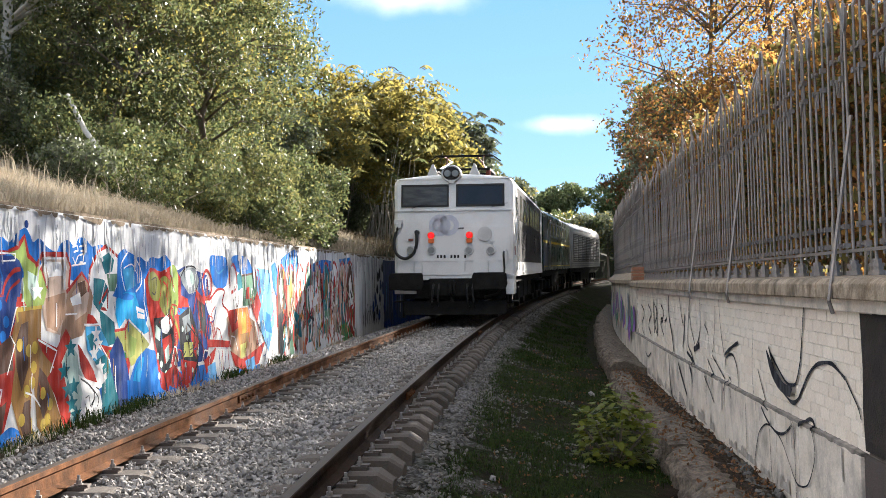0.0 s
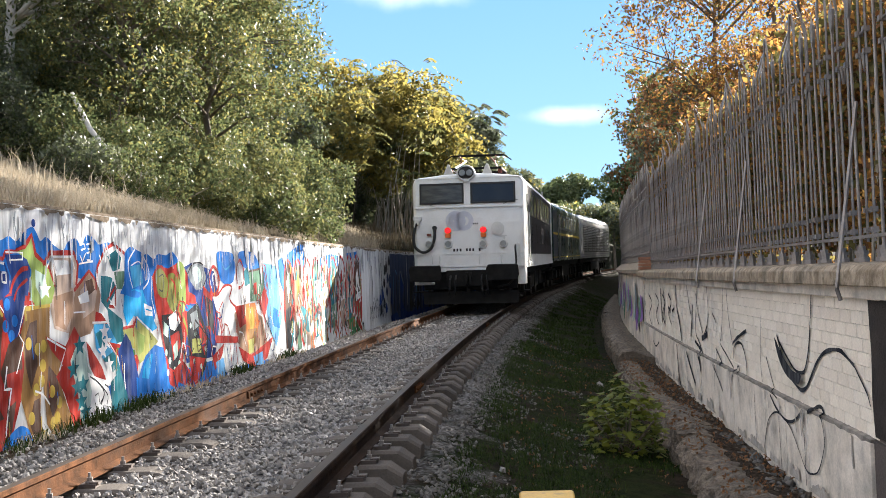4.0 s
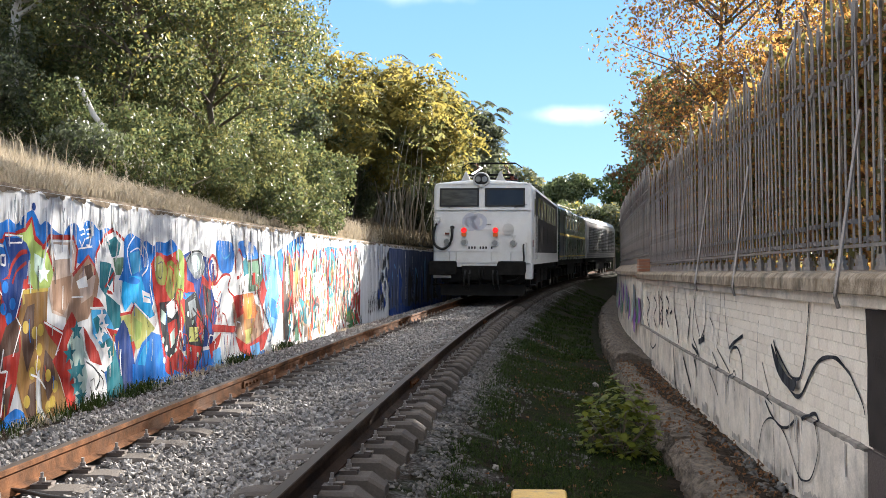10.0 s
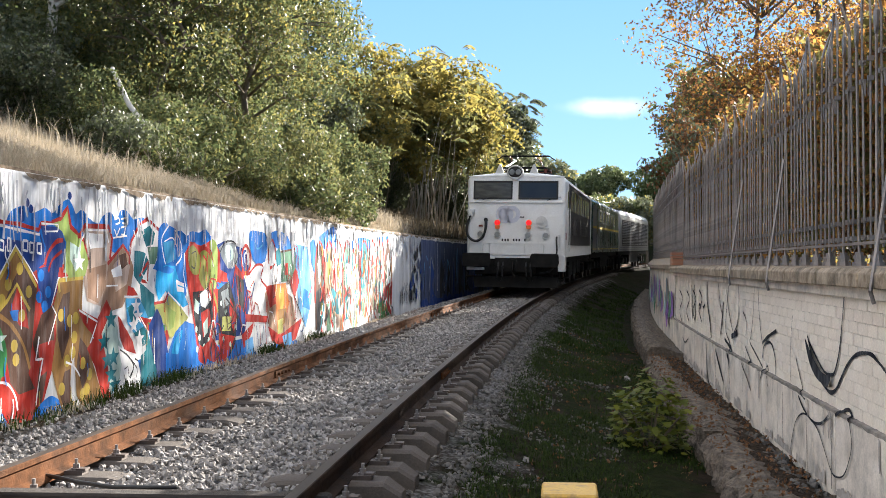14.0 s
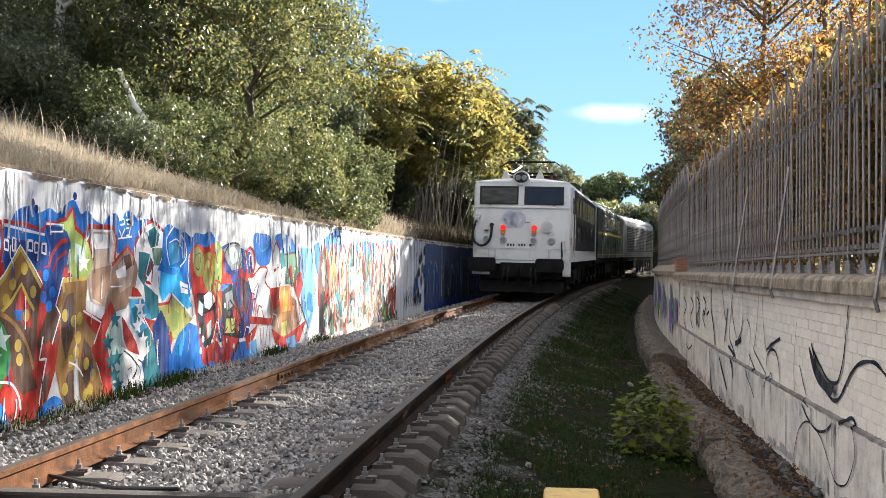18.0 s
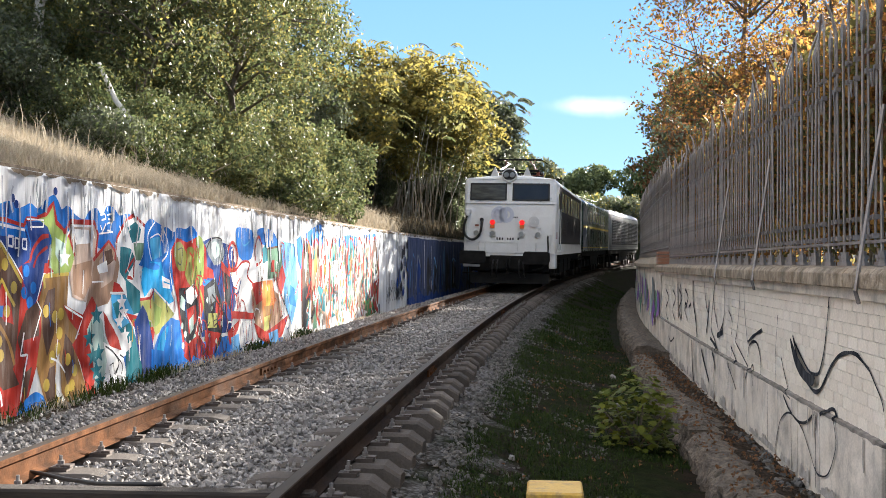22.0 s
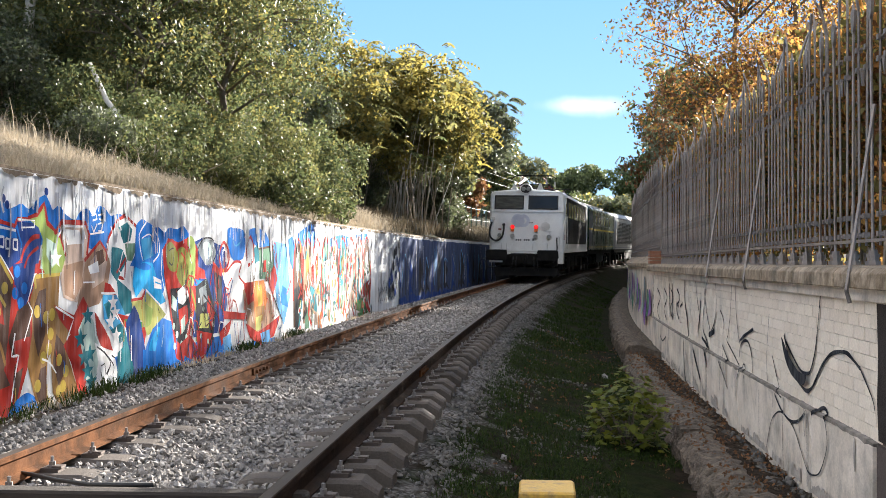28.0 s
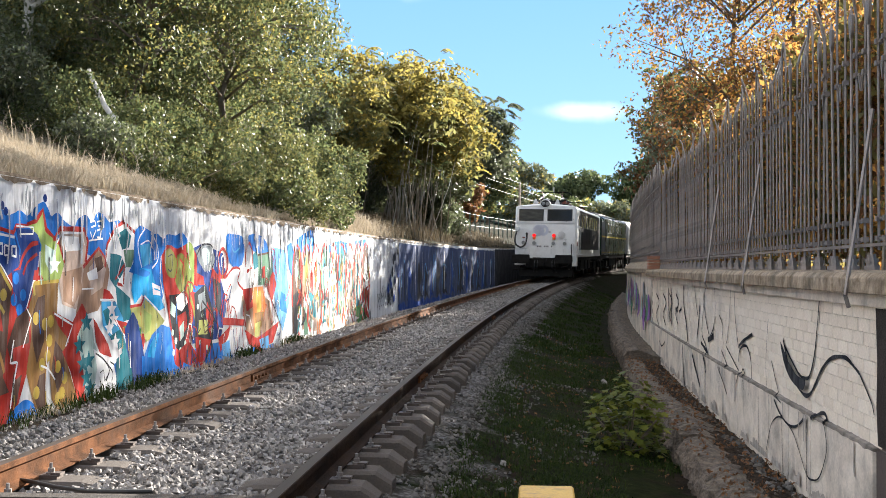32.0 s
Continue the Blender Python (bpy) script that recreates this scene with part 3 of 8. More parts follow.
kink(WHITE, 0.025, [(9.46, 1.32), (9.52, 1.31), (9.52, 1.21), (9.46, 1.21), (9.46, 1.32)])
kink(WHITE, 0.025, [(9.74, 1.30), (9.83, 1.30), (9.83, 1.21), (9.74, 1.22), (9.74, 1.30)])
kink(WHITE, 0.025, [(9.87, 1.29), (9.94, 1.28), (9.94, 1.20), (9.87, 1.20), (9.87, 1.29)])
kink(WHITE, 0.025, [(10.01, 1.28), (10.09, 1.28), (10.09, 1.19), (10.01, 1.20), (10.01, 1.28)])
patch(BROWN, [(8.89, 0.70), (9.35, 1.00), (9.61, 1.22), (9.83, 1.04), (10.01, 0.89), (9.96, 0.70), (9.92, 0.43), (9.85, 0.17), (9.77, 0.03), (9.46, 0.25), (9.41, 0.49), (8.89, 0.77)])
patch(OCHRE, [(9.07, 0.78), (9.35, 0.98), (9.61, 1.20), (9.72, 1.11), (9.56, 0.96), (9.36, 0.73), (9.28, 0.68), (9.07, 0.75)])
kink(YELLOW, 0.055, [(8.89, 0.70), (9.34, 1.00), (9.61, 1.23), (9.82, 1.06), (10.00, 0.90)])
kink(WHITE, 0.02, [(9.00, 0.82), (9.33, 1.02), (9.60, 1.26), (9.85, 1.08), (10.04, 0.92)])
patch(SCARLET, [(9.51, 0.71), (9.63, 0.90), (9.79, 0.73), (9.85, 0.54), (9.68, 0.58)])
patch(BLUE, [(9.50, 0.71), (9.66, 0.71), (9.64, 0.61), (9.56, 0.62)])
kink(YELLOW, 0.045, [(9.28, 0.70), (9.45, 0.79), (9.63, 0.93), (9.74, 0.81), (9.87, 0.70)])
dots(YELLOW, 0.05, [(9.85, 0.86), (9.47, 0.93), (9.36, 0.80), (9.72, 0.66), (9.68, 1.06), (9.61, 0.29), (9.58, 0.41)])
patch(NAVY, [(10.00, 1.06), (10.47, 1.10), (10.40, 0.84), (10.28, 0.72), (10.19, 0.44), (10.12, 0.65), (10.04, 0.85)])
dots(BLUE, 0.05, [(10.09, 1.00), (10.05, 0.81), (10.16, 0.72), (10.23, 0.85), (10.14, 0.57)])
patch(BROWN, [(10.09, 0.65), (10.37, 0.74), (10.35, 0.43), (10.23, 0.19), (10.09, -0.15), (10.00, -0.04), (10.05, 0.20), (9.92, 0.41)])
patch(SCARLET, [(10.04, 0.39), (10.33, 0.41), (10.33, 0.18), (10.09, 0.11), (10.04, 0.23)])
fill(GREEN, [(8.80, 0.79), (9.14, 0.68), (9.32, 0.59), (9.43, 0.43), (9.44, 0.25), (9.32, 0.10), (8.80, -0.09)])
stars(PALE, 0.12, [(9.28, 0.47), (9.13, 0.32), (9.09, 0.14)])
line(OCHRE, 0.05, [(9.24, 0.70), (9.50, 0.60), (9.74, 0.41), (9.87, 0.19)])
patch(SCARLET, [(9.26, 0.01), (9.36, 0.17), (9.56, 0.17), (9.96, -0.04), (10.07, -0.28), (9.66, -0.25), (9.42, -0.24)])
patch(BROWN, [(9.46, 0.27), (9.83, 0.17), (9.96, 0.01), (9.66, -0.01), (9.51, 0.10)])
line(WHITE, 0.03, [(9.26, 0.13), (9.46, 0.10), (9.60, -0.02), (9.64, -0.14)])
kink(WHITE, 0.025, [(10.05, 0.46), (9.98, 0.26), (10.12, 0.26), (10.02, 0.00), (9.98, -0.15)])
fill(BLUE, [(8.80, -0.18), (9.07, -0.10), (9.22, -0.01), (9.34, -0.10), (9.44, -0.29), (8.80, -0.36)])
fill(BLUE, [(9.92, -0.28), (10.01, -0.17), (10.19, -0.10), (10.35, -0.10), (10.52, -0.20), (10.64, -0.35), (10.21, -0.36)])
# tall ochre letters with yellow spots
patch(OCHRE, [(10.49, 0.97), (10.99, 0.98), (10.96, 0.63), (10.84, 0.38), (10.72, 0.14), (10.69, -0.12), (10.90, -0.36), (10.57, -0.34), (10.42, -0.09), (10.30, 0.15), (10.40, 0.47), (10.35, 0.74)])
patch(OCHRE, [(10.52, 0.95), (10.97, 0.97), (10.95, 0.83), (10.57, 0.83)])
patch(BROWN, [(10.54, 0.82), (10.69, 0.84), (10.67, 0.41), (10.52, 0.21), (10.42, 0.43), (10.40, 0.64)])
patch(OCHRE, [(10.87, 0.66), (11.33, 0.48), (11.16, 0.29), (11.27, 0.07), (11.44, -0.20), (11.11, -0.39), (10.84, -0.15), (10.79, 0.19)])
patch(BROWN, [(10.92, 0.40), (11.11, 0.28), (11.16, 0.05), (10.98, -0.09), (10.84, 0.13)])
patch(BROWN, [(10.57, 0.10), (10.69, 0.12), (10.72, -0.23), (10.59, -0.29), (10.47, -0.09)])
kink(YELLOW, 0.045, [(10.47, 0.84), (10.44, 0.95), (11.00, 0.97)])
dots(YELLOW, 0.055, [(10.50, 0.63), (10.82, 0.59), (10.79, 0.41), (10.75, 0.27), (10.98, 0.15), (11.14, 0.03), (10.51, -0.05), (10.98, -0.15), (10.79, -0.25), (10.63, 0.20), (10.69, 0.57), (11.08, -0.11)])
line(WHITE, 0.025, [(10.60, 0.19), (10.77, 0.14), (10.92, 0.03)])
kink(WHITE, 0.025, [(11.00, 0.61), (11.36, 0.49), (11.14, 0.27), (11.30, 0.04), (11.47, -0.21)])
kink(WHITE, 0.022, [(10.59, 1.03), (10.44, 0.97), (10.30, 0.73), (10.40, 0.64), (10.23, 0.38)])
kink(RED, 0.05, [(10.44, 1.00), (11.03, 1.01)])
# lime leaf and its neighbours
patch(NAVY, [(10.07, 1.44), (10.49, 1.44), (10.59, 1.30), (10.52, 1.07), (10.14, 1.08), (10.18, 1.25)])
line(RED, 0.05, [(10.16, 1.09), (10.23, 1.20), (10.39, 1.30), (10.54, 1.32)])
line(RED, 0.04, [(10.23, 1.03), (10.32, 1.14), (10.52, 1.22)])
patch(LIME, [(10.30, 1.47), (10.49, 1.51), (10.64, 1.62), (10.71, 1.46), (10.84, 1.39), (11.00, 1.31), (11.12, 1.15), (11.08, 0.99), (10.67, 0.97), (10.57, 1.06), (10.61, 1.30), (10.52, 1.40)])
patch(PALE, [(10.69, 1.31), (10.90, 1.26), (10.97, 1.10), (10.82, 1.03), (10.69, 1.15)])
stars(WHITE, 0.1, [(10.90, 1.12)])
kink(RED, 0.055, [(10.30, 1.48), (10.49, 1.52), (10.64, 1.63), (10.71, 1.45), (11.01, 1.33), (11.15, 1.13), (11.05, 0.96)])
kink(WHITE, 0.02, [(10.09, 1.46), (10.44, 1.46), (10.43, 1.40), (10.16, 1.39)])
# beige blocks with red edges
patch(BEIGE, [(10.97, 1.46), (11.59, 1.47), (11.69, 1.37), (11.68, 1.17), (11.59, 0.90), (11.41, 0.68), (11.08, 0.74), (11.00, 0.94), (11.14, 1.15), (11.03, 1.32)])
patch(TAN, [(11.08, 1.05), (11.56, 1.10), (11.53, 0.87), (11.36, 0.71), (11.11, 0.77)])
patch(WHITE, [(11.11, 1.40), (11.47, 1.40), (11.53, 1.27), (11.16, 1.25)])
kink(RED, 0.06, [(10.87, 1.35), (11.03, 1.47), (11.62, 1.48), (11.71, 1.36), (11.65, 1.15)])
kink(WHITE, 0.025, [(10.95, 1.33), (11.08, 1.43), (11.56, 1.44), (11.62, 1.32)])
patch(TAN, [(11.62, 1.10), (12.00, 1.28), (12.33, 1.09), (12.24, 0.85), (11.98, 0.65), (11.56, 0.61), (11.44, 0.42), (11.41, 0.65)])
patch(BEIGE, [(11.74, 1.09), (12.00, 1.22), (12.20, 1.08), (12.11, 0.89), (11.80, 0.81)])
patch(BROWN, [(11.89, 1.19), (12.07, 1.22), (12.14, 1.10), (11.95, 1.04)])
kink(RED, 0.045, [(11.59, 1.10), (12.00, 1.30), (12.38, 1.08)])
patch(WHITE, [(11.68, 1.04), (11.95, 1.10), (11.98, 0.98), (11.74, 0.96)])
kink(WHITE, 0.02, [(11.56, 0.88), (11.86, 0.88)])
patch(SCARLET, [(10.87, 0.68), (11.33, 0.56), (11.56, 0.74), (11.69, 0.63), (11.44, 0.41), (11.74, 0.12), (11.62, -0.16), (11.71, -0.31), (11.47, -0.24), (11.27, 0.09), (11.08, 0.28), (11.25, 0.38), (10.97, 0.55)])
kink(WHITE, 0.028, [(10.90, 0.66), (11.33, 0.53), (11.16, 0.33)])
patch(PALE, [(11.44, 0.40), (11.65, 0.60), (11.95, 0.39), (11.98, 0.10), (11.86, -0.20), (11.68, -0.22), (11.59, 0.07)])
patch(PALE, [(11.56, 0.36), (11.80, 0.40), (11.86, 0.05), (11.68, -0.11)])
stars(TEAL, 0.11, [(11.68, 0.54), (11.50, 0.32), (11.74, 0.15), (11.68, -0.02), (11.78, -0.14), (11.59, 0.13)])
patch(SCARLET, [(11.86, 0.58), (12.04, 0.45), (12.27, 0.28), (12.37, 0.13), (12.04, 0.20), (11.92, 0.34)])
kink(WHITE, 0.025, [(11.84, 0.58), (11.89, 0.33), (12.04, 0.18), (12.40, 0.10)])
patch(WHITE, [(11.86, 0.26), (12.20, 0.16), (12.50, 0.12), (12.65, -0.03), (12.57, -0.18), (12.30, -0.12), (12.11, -0.16), (11.98, 0.03)])
line(INK, 0.025, [(11.92, 0.21), (12.14, 0.13), (12.30, 0.01), (12.20, -0.11)])
line(INK, 0.02, [(12.33, 0.09), (12.53, 0.00), (12.50, -0.14)])
line(INK, 0.02, [(12.24, 0.08), (12.40, -0.03), (12.37, -0.12)])
kink(INK, 0.018, [(12.04, 0.00), (12.14, 0.02), (12.17, -0.10), (12.30, -0.02)])
# white and teal letter under a small tag
kink(WHITE, 0.022, [(11.77, 1.56), (11.89, 1.58), (11.92, 1.53), (11.80, 1.51)])
kink(WHITE, 0.022, [(11.95, 1.57), (12.11, 1.59), (12.11, 1.52), (11.98, 1.53)])
kink(WHITE, 0.022, [(11.77, 1.46), (11.83, 1.39), (11.92, 1.48)])
kink(WHITE, 0.022, [(11.95, 1.48), (12.07, 1.50), (12.04, 1.41), (11.95, 1.41)])
kink(WHITE, 0.022, [(11.74, 1.37), (12.11, 1.40)])
kink(WHITE, 0.022, [(11.89, 1.65), (11.98, 1.68), (11.95, 1.61)])
patch(WHITE, [(12.17, 1.28), (12.47, 1.51), (12.71, 1.59), (13.25, 1.43), (13.14, 1.25), (12.92, 1.08), (12.71, 0.93), (12.95, 0.77), (12.95, 0.50), (12.64, 0.47), (12.43, 0.72), (12.20, 0.80), (12.30, 1.04)])
patch(TEAL, [(12.53, 1.46), (12.78, 1.53), (12.95, 1.45), (12.88, 1.32), (12.67, 1.29)])
patch(TEAL, [(12.33, 1.25), (12.64, 1.23), (12.78, 1.10), (12.47, 0.88), (12.30, 0.97)])
patch(GREENP, [(12.71, 1.29), (13.10, 1.30), (12.95, 1.10), (12.78, 1.10)])
patch(TEAL, [(12.47, 0.91), (12.92, 0.76), (12.95, 0.52), (12.67, 0.50), (12.53, 0.67)])
kink(RED, 0.05, [(12.17, 1.10), (12.23, 1.34), (12.47, 1.53), (12.72, 1.60), (13.29, 1.42)])
kink(RED, 0.045, [(12.47, 0.97), (12.74, 1.13), (12.71, 0.90), (12.53, 0.92)])
patch(RED, [(12.14, 0.87), (12.30, 0.85), (12.47, 0.73), (12.11, 0.76)])
kink(WHITE, 0.025, [(12.30, 1.47), (12.43, 1.29), (12.67, 1.22), (12.53, 1.00), (12.95, 0.77)])
patch(SKY, [(12.07, 0.74), (12.47, 0.73), (12.71, 0.53), (12.81, 0.27), (12.53, 0.23), (12.30, 0.36), (12.11, 0.49)])
patch(TEAL, [(12.11, 0.64), (12.30, 0.68), (12.40, 0.49), (12.24, 0.47)])
patch(TEAL, [(12.30, 0.36), (12.60, 0.42), (12.78, 0.26), (12.57, 0.20)])
stars(WHITE, 0.1, [(12.37, 0.65), (12.43, 0.54), (12.30, 0.45), (12.47, 0.29)])
kink(WHITE, 0.025, [(12.04, 0.76), (12.47, 0.75)])
patch(TEAL, [(12.67, 0.28), (13.06, 0.27), (13.52, -0.06), (13.44, -0.24), (12.78, -0.19), (12.67, 0.04)])
patch(SKY, [(12.88, 0.20), (13.10, 0.12), (13.25, -0.13), (12.99, -0.16), (12.81, 0.03)])
patch(BLUE, [(12.43, 0.06), (12.67, 0.10), (12.78, -0.17), (12.53, -0.17)])
line(WHITE, 0.03, [(13.10, 0.27), (13.29, 0.07), (13.52, -0.08), (13.52, -0.21)])
patch(RED, [(12.43, 0.54), (12.88, 0.48), (12.99, 0.29), (12.67, 0.38)])
patch(GREEN, [(12.71, 0.46), (13.29, 0.40), (13.25, 0.23), (12.95, 0.26)])
patch(RED, [(13.03, 0.33), (13.44, 0.34), (13.34, 0.13)])
kink(WHITE, 0.022, [(12.47, 0.54), (12.74, 0.35), (12.85, 0.14)])
# cyan letter, lemon arrow and blue mounds
patch(BLUE, [(13.06, 1.50), (13.36, 1.56), (13.88, 1.47), (14.17, 1.31), (14.04, 0.76), (13.72, 0.50), (13.32, 0.91), (12.99, 0.98)])
line(WHITE, 0.028, [(13.40, 1.55), (13.17, 1.40), (13.21, 1.22), (13.29, 1.10)])
line(WHITE, 0.028, [(13.60, 1.51), (13.82, 1.36), (13.84, 1.19), (13.64, 1.09)])
line(WHITE, 0.02, [(13.25, 1.36), (13.52, 1.41), (13.68, 1.31)])
patch(SKY, [(13.21, 1.35), (13.56, 1.38), (13.64, 1.16), (13.32, 1.10)])
patch(CYAN, [(12.99, 1.01), (13.29, 1.09), (13.60, 1.08), (13.76, 0.90), (14.09, 0.61), (13.84, 0.57), (13.48, 0.67), (13.29, 0.79), (13.06, 0.68), (12.95, 0.84)])
fill(BLUE, [(13.06, 1.03), (13.32, 1.08), (13.56, 1.04), (13.44, 0.99)])
patch(WHITE, [(13.64, 0.92), (13.92, 0.87), (13.94, 0.76), (13.68, 0.78)])
kink(CYAN, 0.02, [(13.70, 0.85), (13.92, 0.82)])
patch(YGREEN, [(12.92, 0.65), (13.29, 0.65), (13.38, 0.75), (13.82, 0.58), (14.09, 0.45), (13.68, 0.28), (13.44, 0.23), (13.29, 0.41), (13.03, 0.45)])
patch(LIME, [(13.36, 0.61), (13.64, 0.53), (13.56, 0.36), (13.40, 0.33)])
kink(RED, 0.04, [(12.92, 0.66), (13.27, 0.67), (13.38, 0.77)])
kink(WHITE, 0.03, [(13.38, 0.77), (13.84, 0.59), (14.13, 0.45), (13.68, 0.27)])
kink(WHITE, 0.025, [(13.96, 1.24), (13.92, 0.97), (14.17, 0.51)])
patch(BLUE, [(13.29, -0.24), (13.40, 0.10), (13.62, 0.30), (13.96, 0.41), (14.30, 0.36), (14.43, 0.04), (15.03, -0.14), (16.04, -0.15), (16.59, 0.05), (16.88, -0.23), (16.04, -0.34), (14.56, -0.34)])
fill(CYAN, [(13.44, -0.15), (13.56, 0.17), (13.88, 0.31), (13.72, 0.03), (13.68, -0.23)])
# deep blue foot and dark ground of the middle letters
patch(NAVY, [(12.75, 0.42), (13.0, 0.60), (13.15, 0.50), (13.3, 0.25), (13.45, -0.1), (13.2, -0.35), (12.9, -0.3)])
patch(TEAL, [(12.5, 0.10), (12.8, 0.2), (13.0, -0.1), (12.9, -0.36), (12.5, -0.34)])
band(BLUE, 13.3, 16.9, -0.42, 0.05, 0.2)
band(BLUE, 16.9, 19.6, -0.42, -0.15, 0.12)
patch(NAVY, [(14.9, 1.30), (15.6, 1.42), (16.6, 1.30), (16.9, 0.7), (16.5, 0.1), (15.2, 0.1), (14.9, 0.6)])
patch(TAN, [(17.6, 0.70), (18.3, 0.80), (19.3, 0.55), (19.6, 0.05), (18.6, -0.12), (17.8, 0.10)])
patch(SKYP, [(19.4, 1.45), (20.4, 1.40), (20.7, 0.5), (20.2, 0.0), (19.7, 0.4)])
# olive letters on red
patch(RED, [(13.96, 1.23), (14.17, 1.38), (14.57, 1.33), (15.08, 1.43), (15.37, 1.26), (15.42, 0.73), (15.03, 0.15), (14.75, -0.21), (14.48, -0.10), (14.26, 0.48), (14.04, 0.90)])
fill(OLIVE, [(14.09, 1.27), (14.30, 1.33), (14.52, 1.20), (14.48, 0.98), (14.17, 1.02)])
fill(OLIVE, [(14.48, 1.20), (14.75, 1.28), (14.98, 1.16), (15.03, 0.83), (14.75, 0.77), (14.48, 0.95)])
fill(LIME, [(14.93, 1.38), (15.12, 1.42), (15.27, 1.27), (15.22, 0.84), (15.03, 0.80), (14.98, 1.11)])
line(RED, 0.035, [(14.09, 1.30), (14.34, 1.36), (14.57, 1.18), (14.48, 0.95)])
line(INK, 0.02, [(14.21, 1.23), (14.39, 1.25), (14.34, 1.06), (14.21, 1.08)])
line(RED, 0.03, [(14.66, 1.21), (14.84, 1.11), (14.79, 0.89)])
patch(INK, [(14.26, 0.76), (14.93, 0.77), (15.08, 0.44), (14.79, 0.00), (14.48, 0.11), (14.30, 0.47)])
patch(WHITE, [(14.52, 0.72), (14.84, 0.81), (15.00, 0.65), (14.75, 0.54), (14.57, 0.58)])
patch(PALE, [(14.34, 0.68), (14.52, 0.61), (14.48, 0.47), (14.30, 0.53)])
patch(RED, [(14.57, 0.49), (14.93, 0.54), (14.98, 0.34), (14.66, 0.17)])
patch(PALE, [(14.66, 0.35), (14.84, 0.42), (14.84, 0.23), (14.70, 0.17)])
dots(PALE, 0.04, [(14.39, 0.29), (14.52, 0.18), (14.70, 0.05), (14.89, 0.12), (14.43, 0.04)])
line(OLIVE, 0.07, [(14.98, 0.80), (15.22, 0.58), (15.37, 0.24), (15.32, 0.04)])
patch(RED, [(14.48, 0.01), (15.03, 0.15), (15.32, -0.00), (15.52, -0.26), (14.93, -0.14)])
# grey letters, lemon block, red hooks
patch(GREYP, [(15.32, 1.32), (15.62, 1.41), (16.04, 1.39), (16.20, 1.23), (16.15, 1.08), (15.72, 1.04), (15.47, 1.17)])
fill(PALE, [(15.62, 1.34), (15.88, 1.35), (15.99, 1.20), (15.72, 1.14)])
line(INK, 0.03, [(15.37, 1.26), (15.62, 1.40), (16.04, 1.40), (16.20, 1.22), (16.04, 1.08)])
patch(RED, [(15.27, 1.05), (15.67, 0.98), (15.72, 0.86), (15.32, 0.88)])
patch(BLUE, [(15.22, 0.87), (15.67, 0.82), (15.62, 0.75), (15.22, 0.78)])
patch(INK, [(15.27, 0.76), (15.77, 0.88), (16.20, 0.39), (16.04, -0.01), (15.62, -0.25), (15.32, 0.06)])
patch(GREYP, [(15.42, 0.73), (15.72, 0.78), (15.83, 0.57), (15.52, 0.51)])
patch(RED, [(15.83, 0.64), (16.15, 0.40), (15.99, 0.17), (15.77, 0.41)])
patch(YGREEN, [(15.47, 0.40), (15.88, 0.39), (15.85, 0.19), (15.44, 0.21)])
patch(RED, [(15.32, 0.19), (16.04, 0.10), (15.77, -0.11), (15.62, -0.27), (15.37, -0.10)])
dots(PALE, 0.035, [(15.62, 0.46), (15.52, 0.10), (15.83, 0.01), (16.04, 0.24), (15.42, 0.58)])
patch(RED, [(16.04, 1.11), (16.48, 0.95), (16.31, 0.39), (16.15, 0.71)])
patch(INK, [(16.15, 0.96), (16.48, 0.87), (16.54, 0.38), (16.26, 0.55)])
line(INK, 0.035, [(15.62, 0.65), (16.04, 0.46), (16.48, 0.21)])
line(RED, 0.06, [(16.37, 1.11), (16.40, 1.27), (16.59, 1.37), (16.80, 1.27), (16.83, 1.09), (16.54, 0.96), (16.37, 1.11)])
line(WHITE, 0.03, [(16.54, 1.11), (16.54, 1.25), (16.68, 1.25), (16.68, 1.09)])
patch(RED, [(16.37, 0.10), (17.00, 0.26), (16.88, 0.10), (16.48, -0.10)])
patch(SKYP, [(16.54, 0.01), (16.94, 0.05), (17.06, -0.31), (16.65, -0.35)])
fill(BLUE, [(16.77, 1.55), (17.19, 1.59), (17.62, 1.56), (17.75, 1.37), (17.50, 1.09), (16.94, 1.17)])
line(SKY, 0.03, [(17.00, 1.44), (17.19, 1.33), (17.50, 1.40)])
fill(BLUE, [(17.95, 1.58), (18.49, 1.63), (18.99, 1.55), (19.22, 1.33), (18.49, 1.34), (18.08, 1.41)])
patch(WHITE, [(16.48, 0.93), (17.12, 1.06), (17.82, 1.18), (18.56, 1.11), (18.78, 0.84), (18.01, 0.78), (17.56, 0.66), (17.49, 0.32), (16.83, 0.35), (16.71, 0.70)])
line(RED, 0.05, [(16.37, 1.01), (16.71, 0.96), (17.12, 1.09), (17.50, 1.07), (17.37, 0.89), (17.69, 0.76)])
line(RED, 0.05, [(17.82, 1.11), (17.82, 1.33), (18.02, 1.48), (18.22, 1.32), (18.18, 1.11), (17.88, 1.04)])
line(RED, 0.03, [(16.88, 0.37), (16.77, 0.70), (17.00, 0.86)])
patch(GREENP, [(18.56, 1.29), (19.44, 1.34), (19.44, 0.83), (18.56, 0.82)])
kink(BROWN, 0.04, [(18.53, 1.30), (19.48, 1.36), (19.52, 0.81), (18.99, 0.83)])
patch(RED, [(18.78, 1.11), (18.99, 1.13), (18.99, 0.93), (18.78, 0.93)])
patch(TEAL, [(18.22, 1.30), (18.49, 1.38), (18.56, 1.11), (18.28, 1.06)])
kink(RED, 0.03, [(19.52, 1.30), (19.68, 1.02), (19.44, 0.78)])
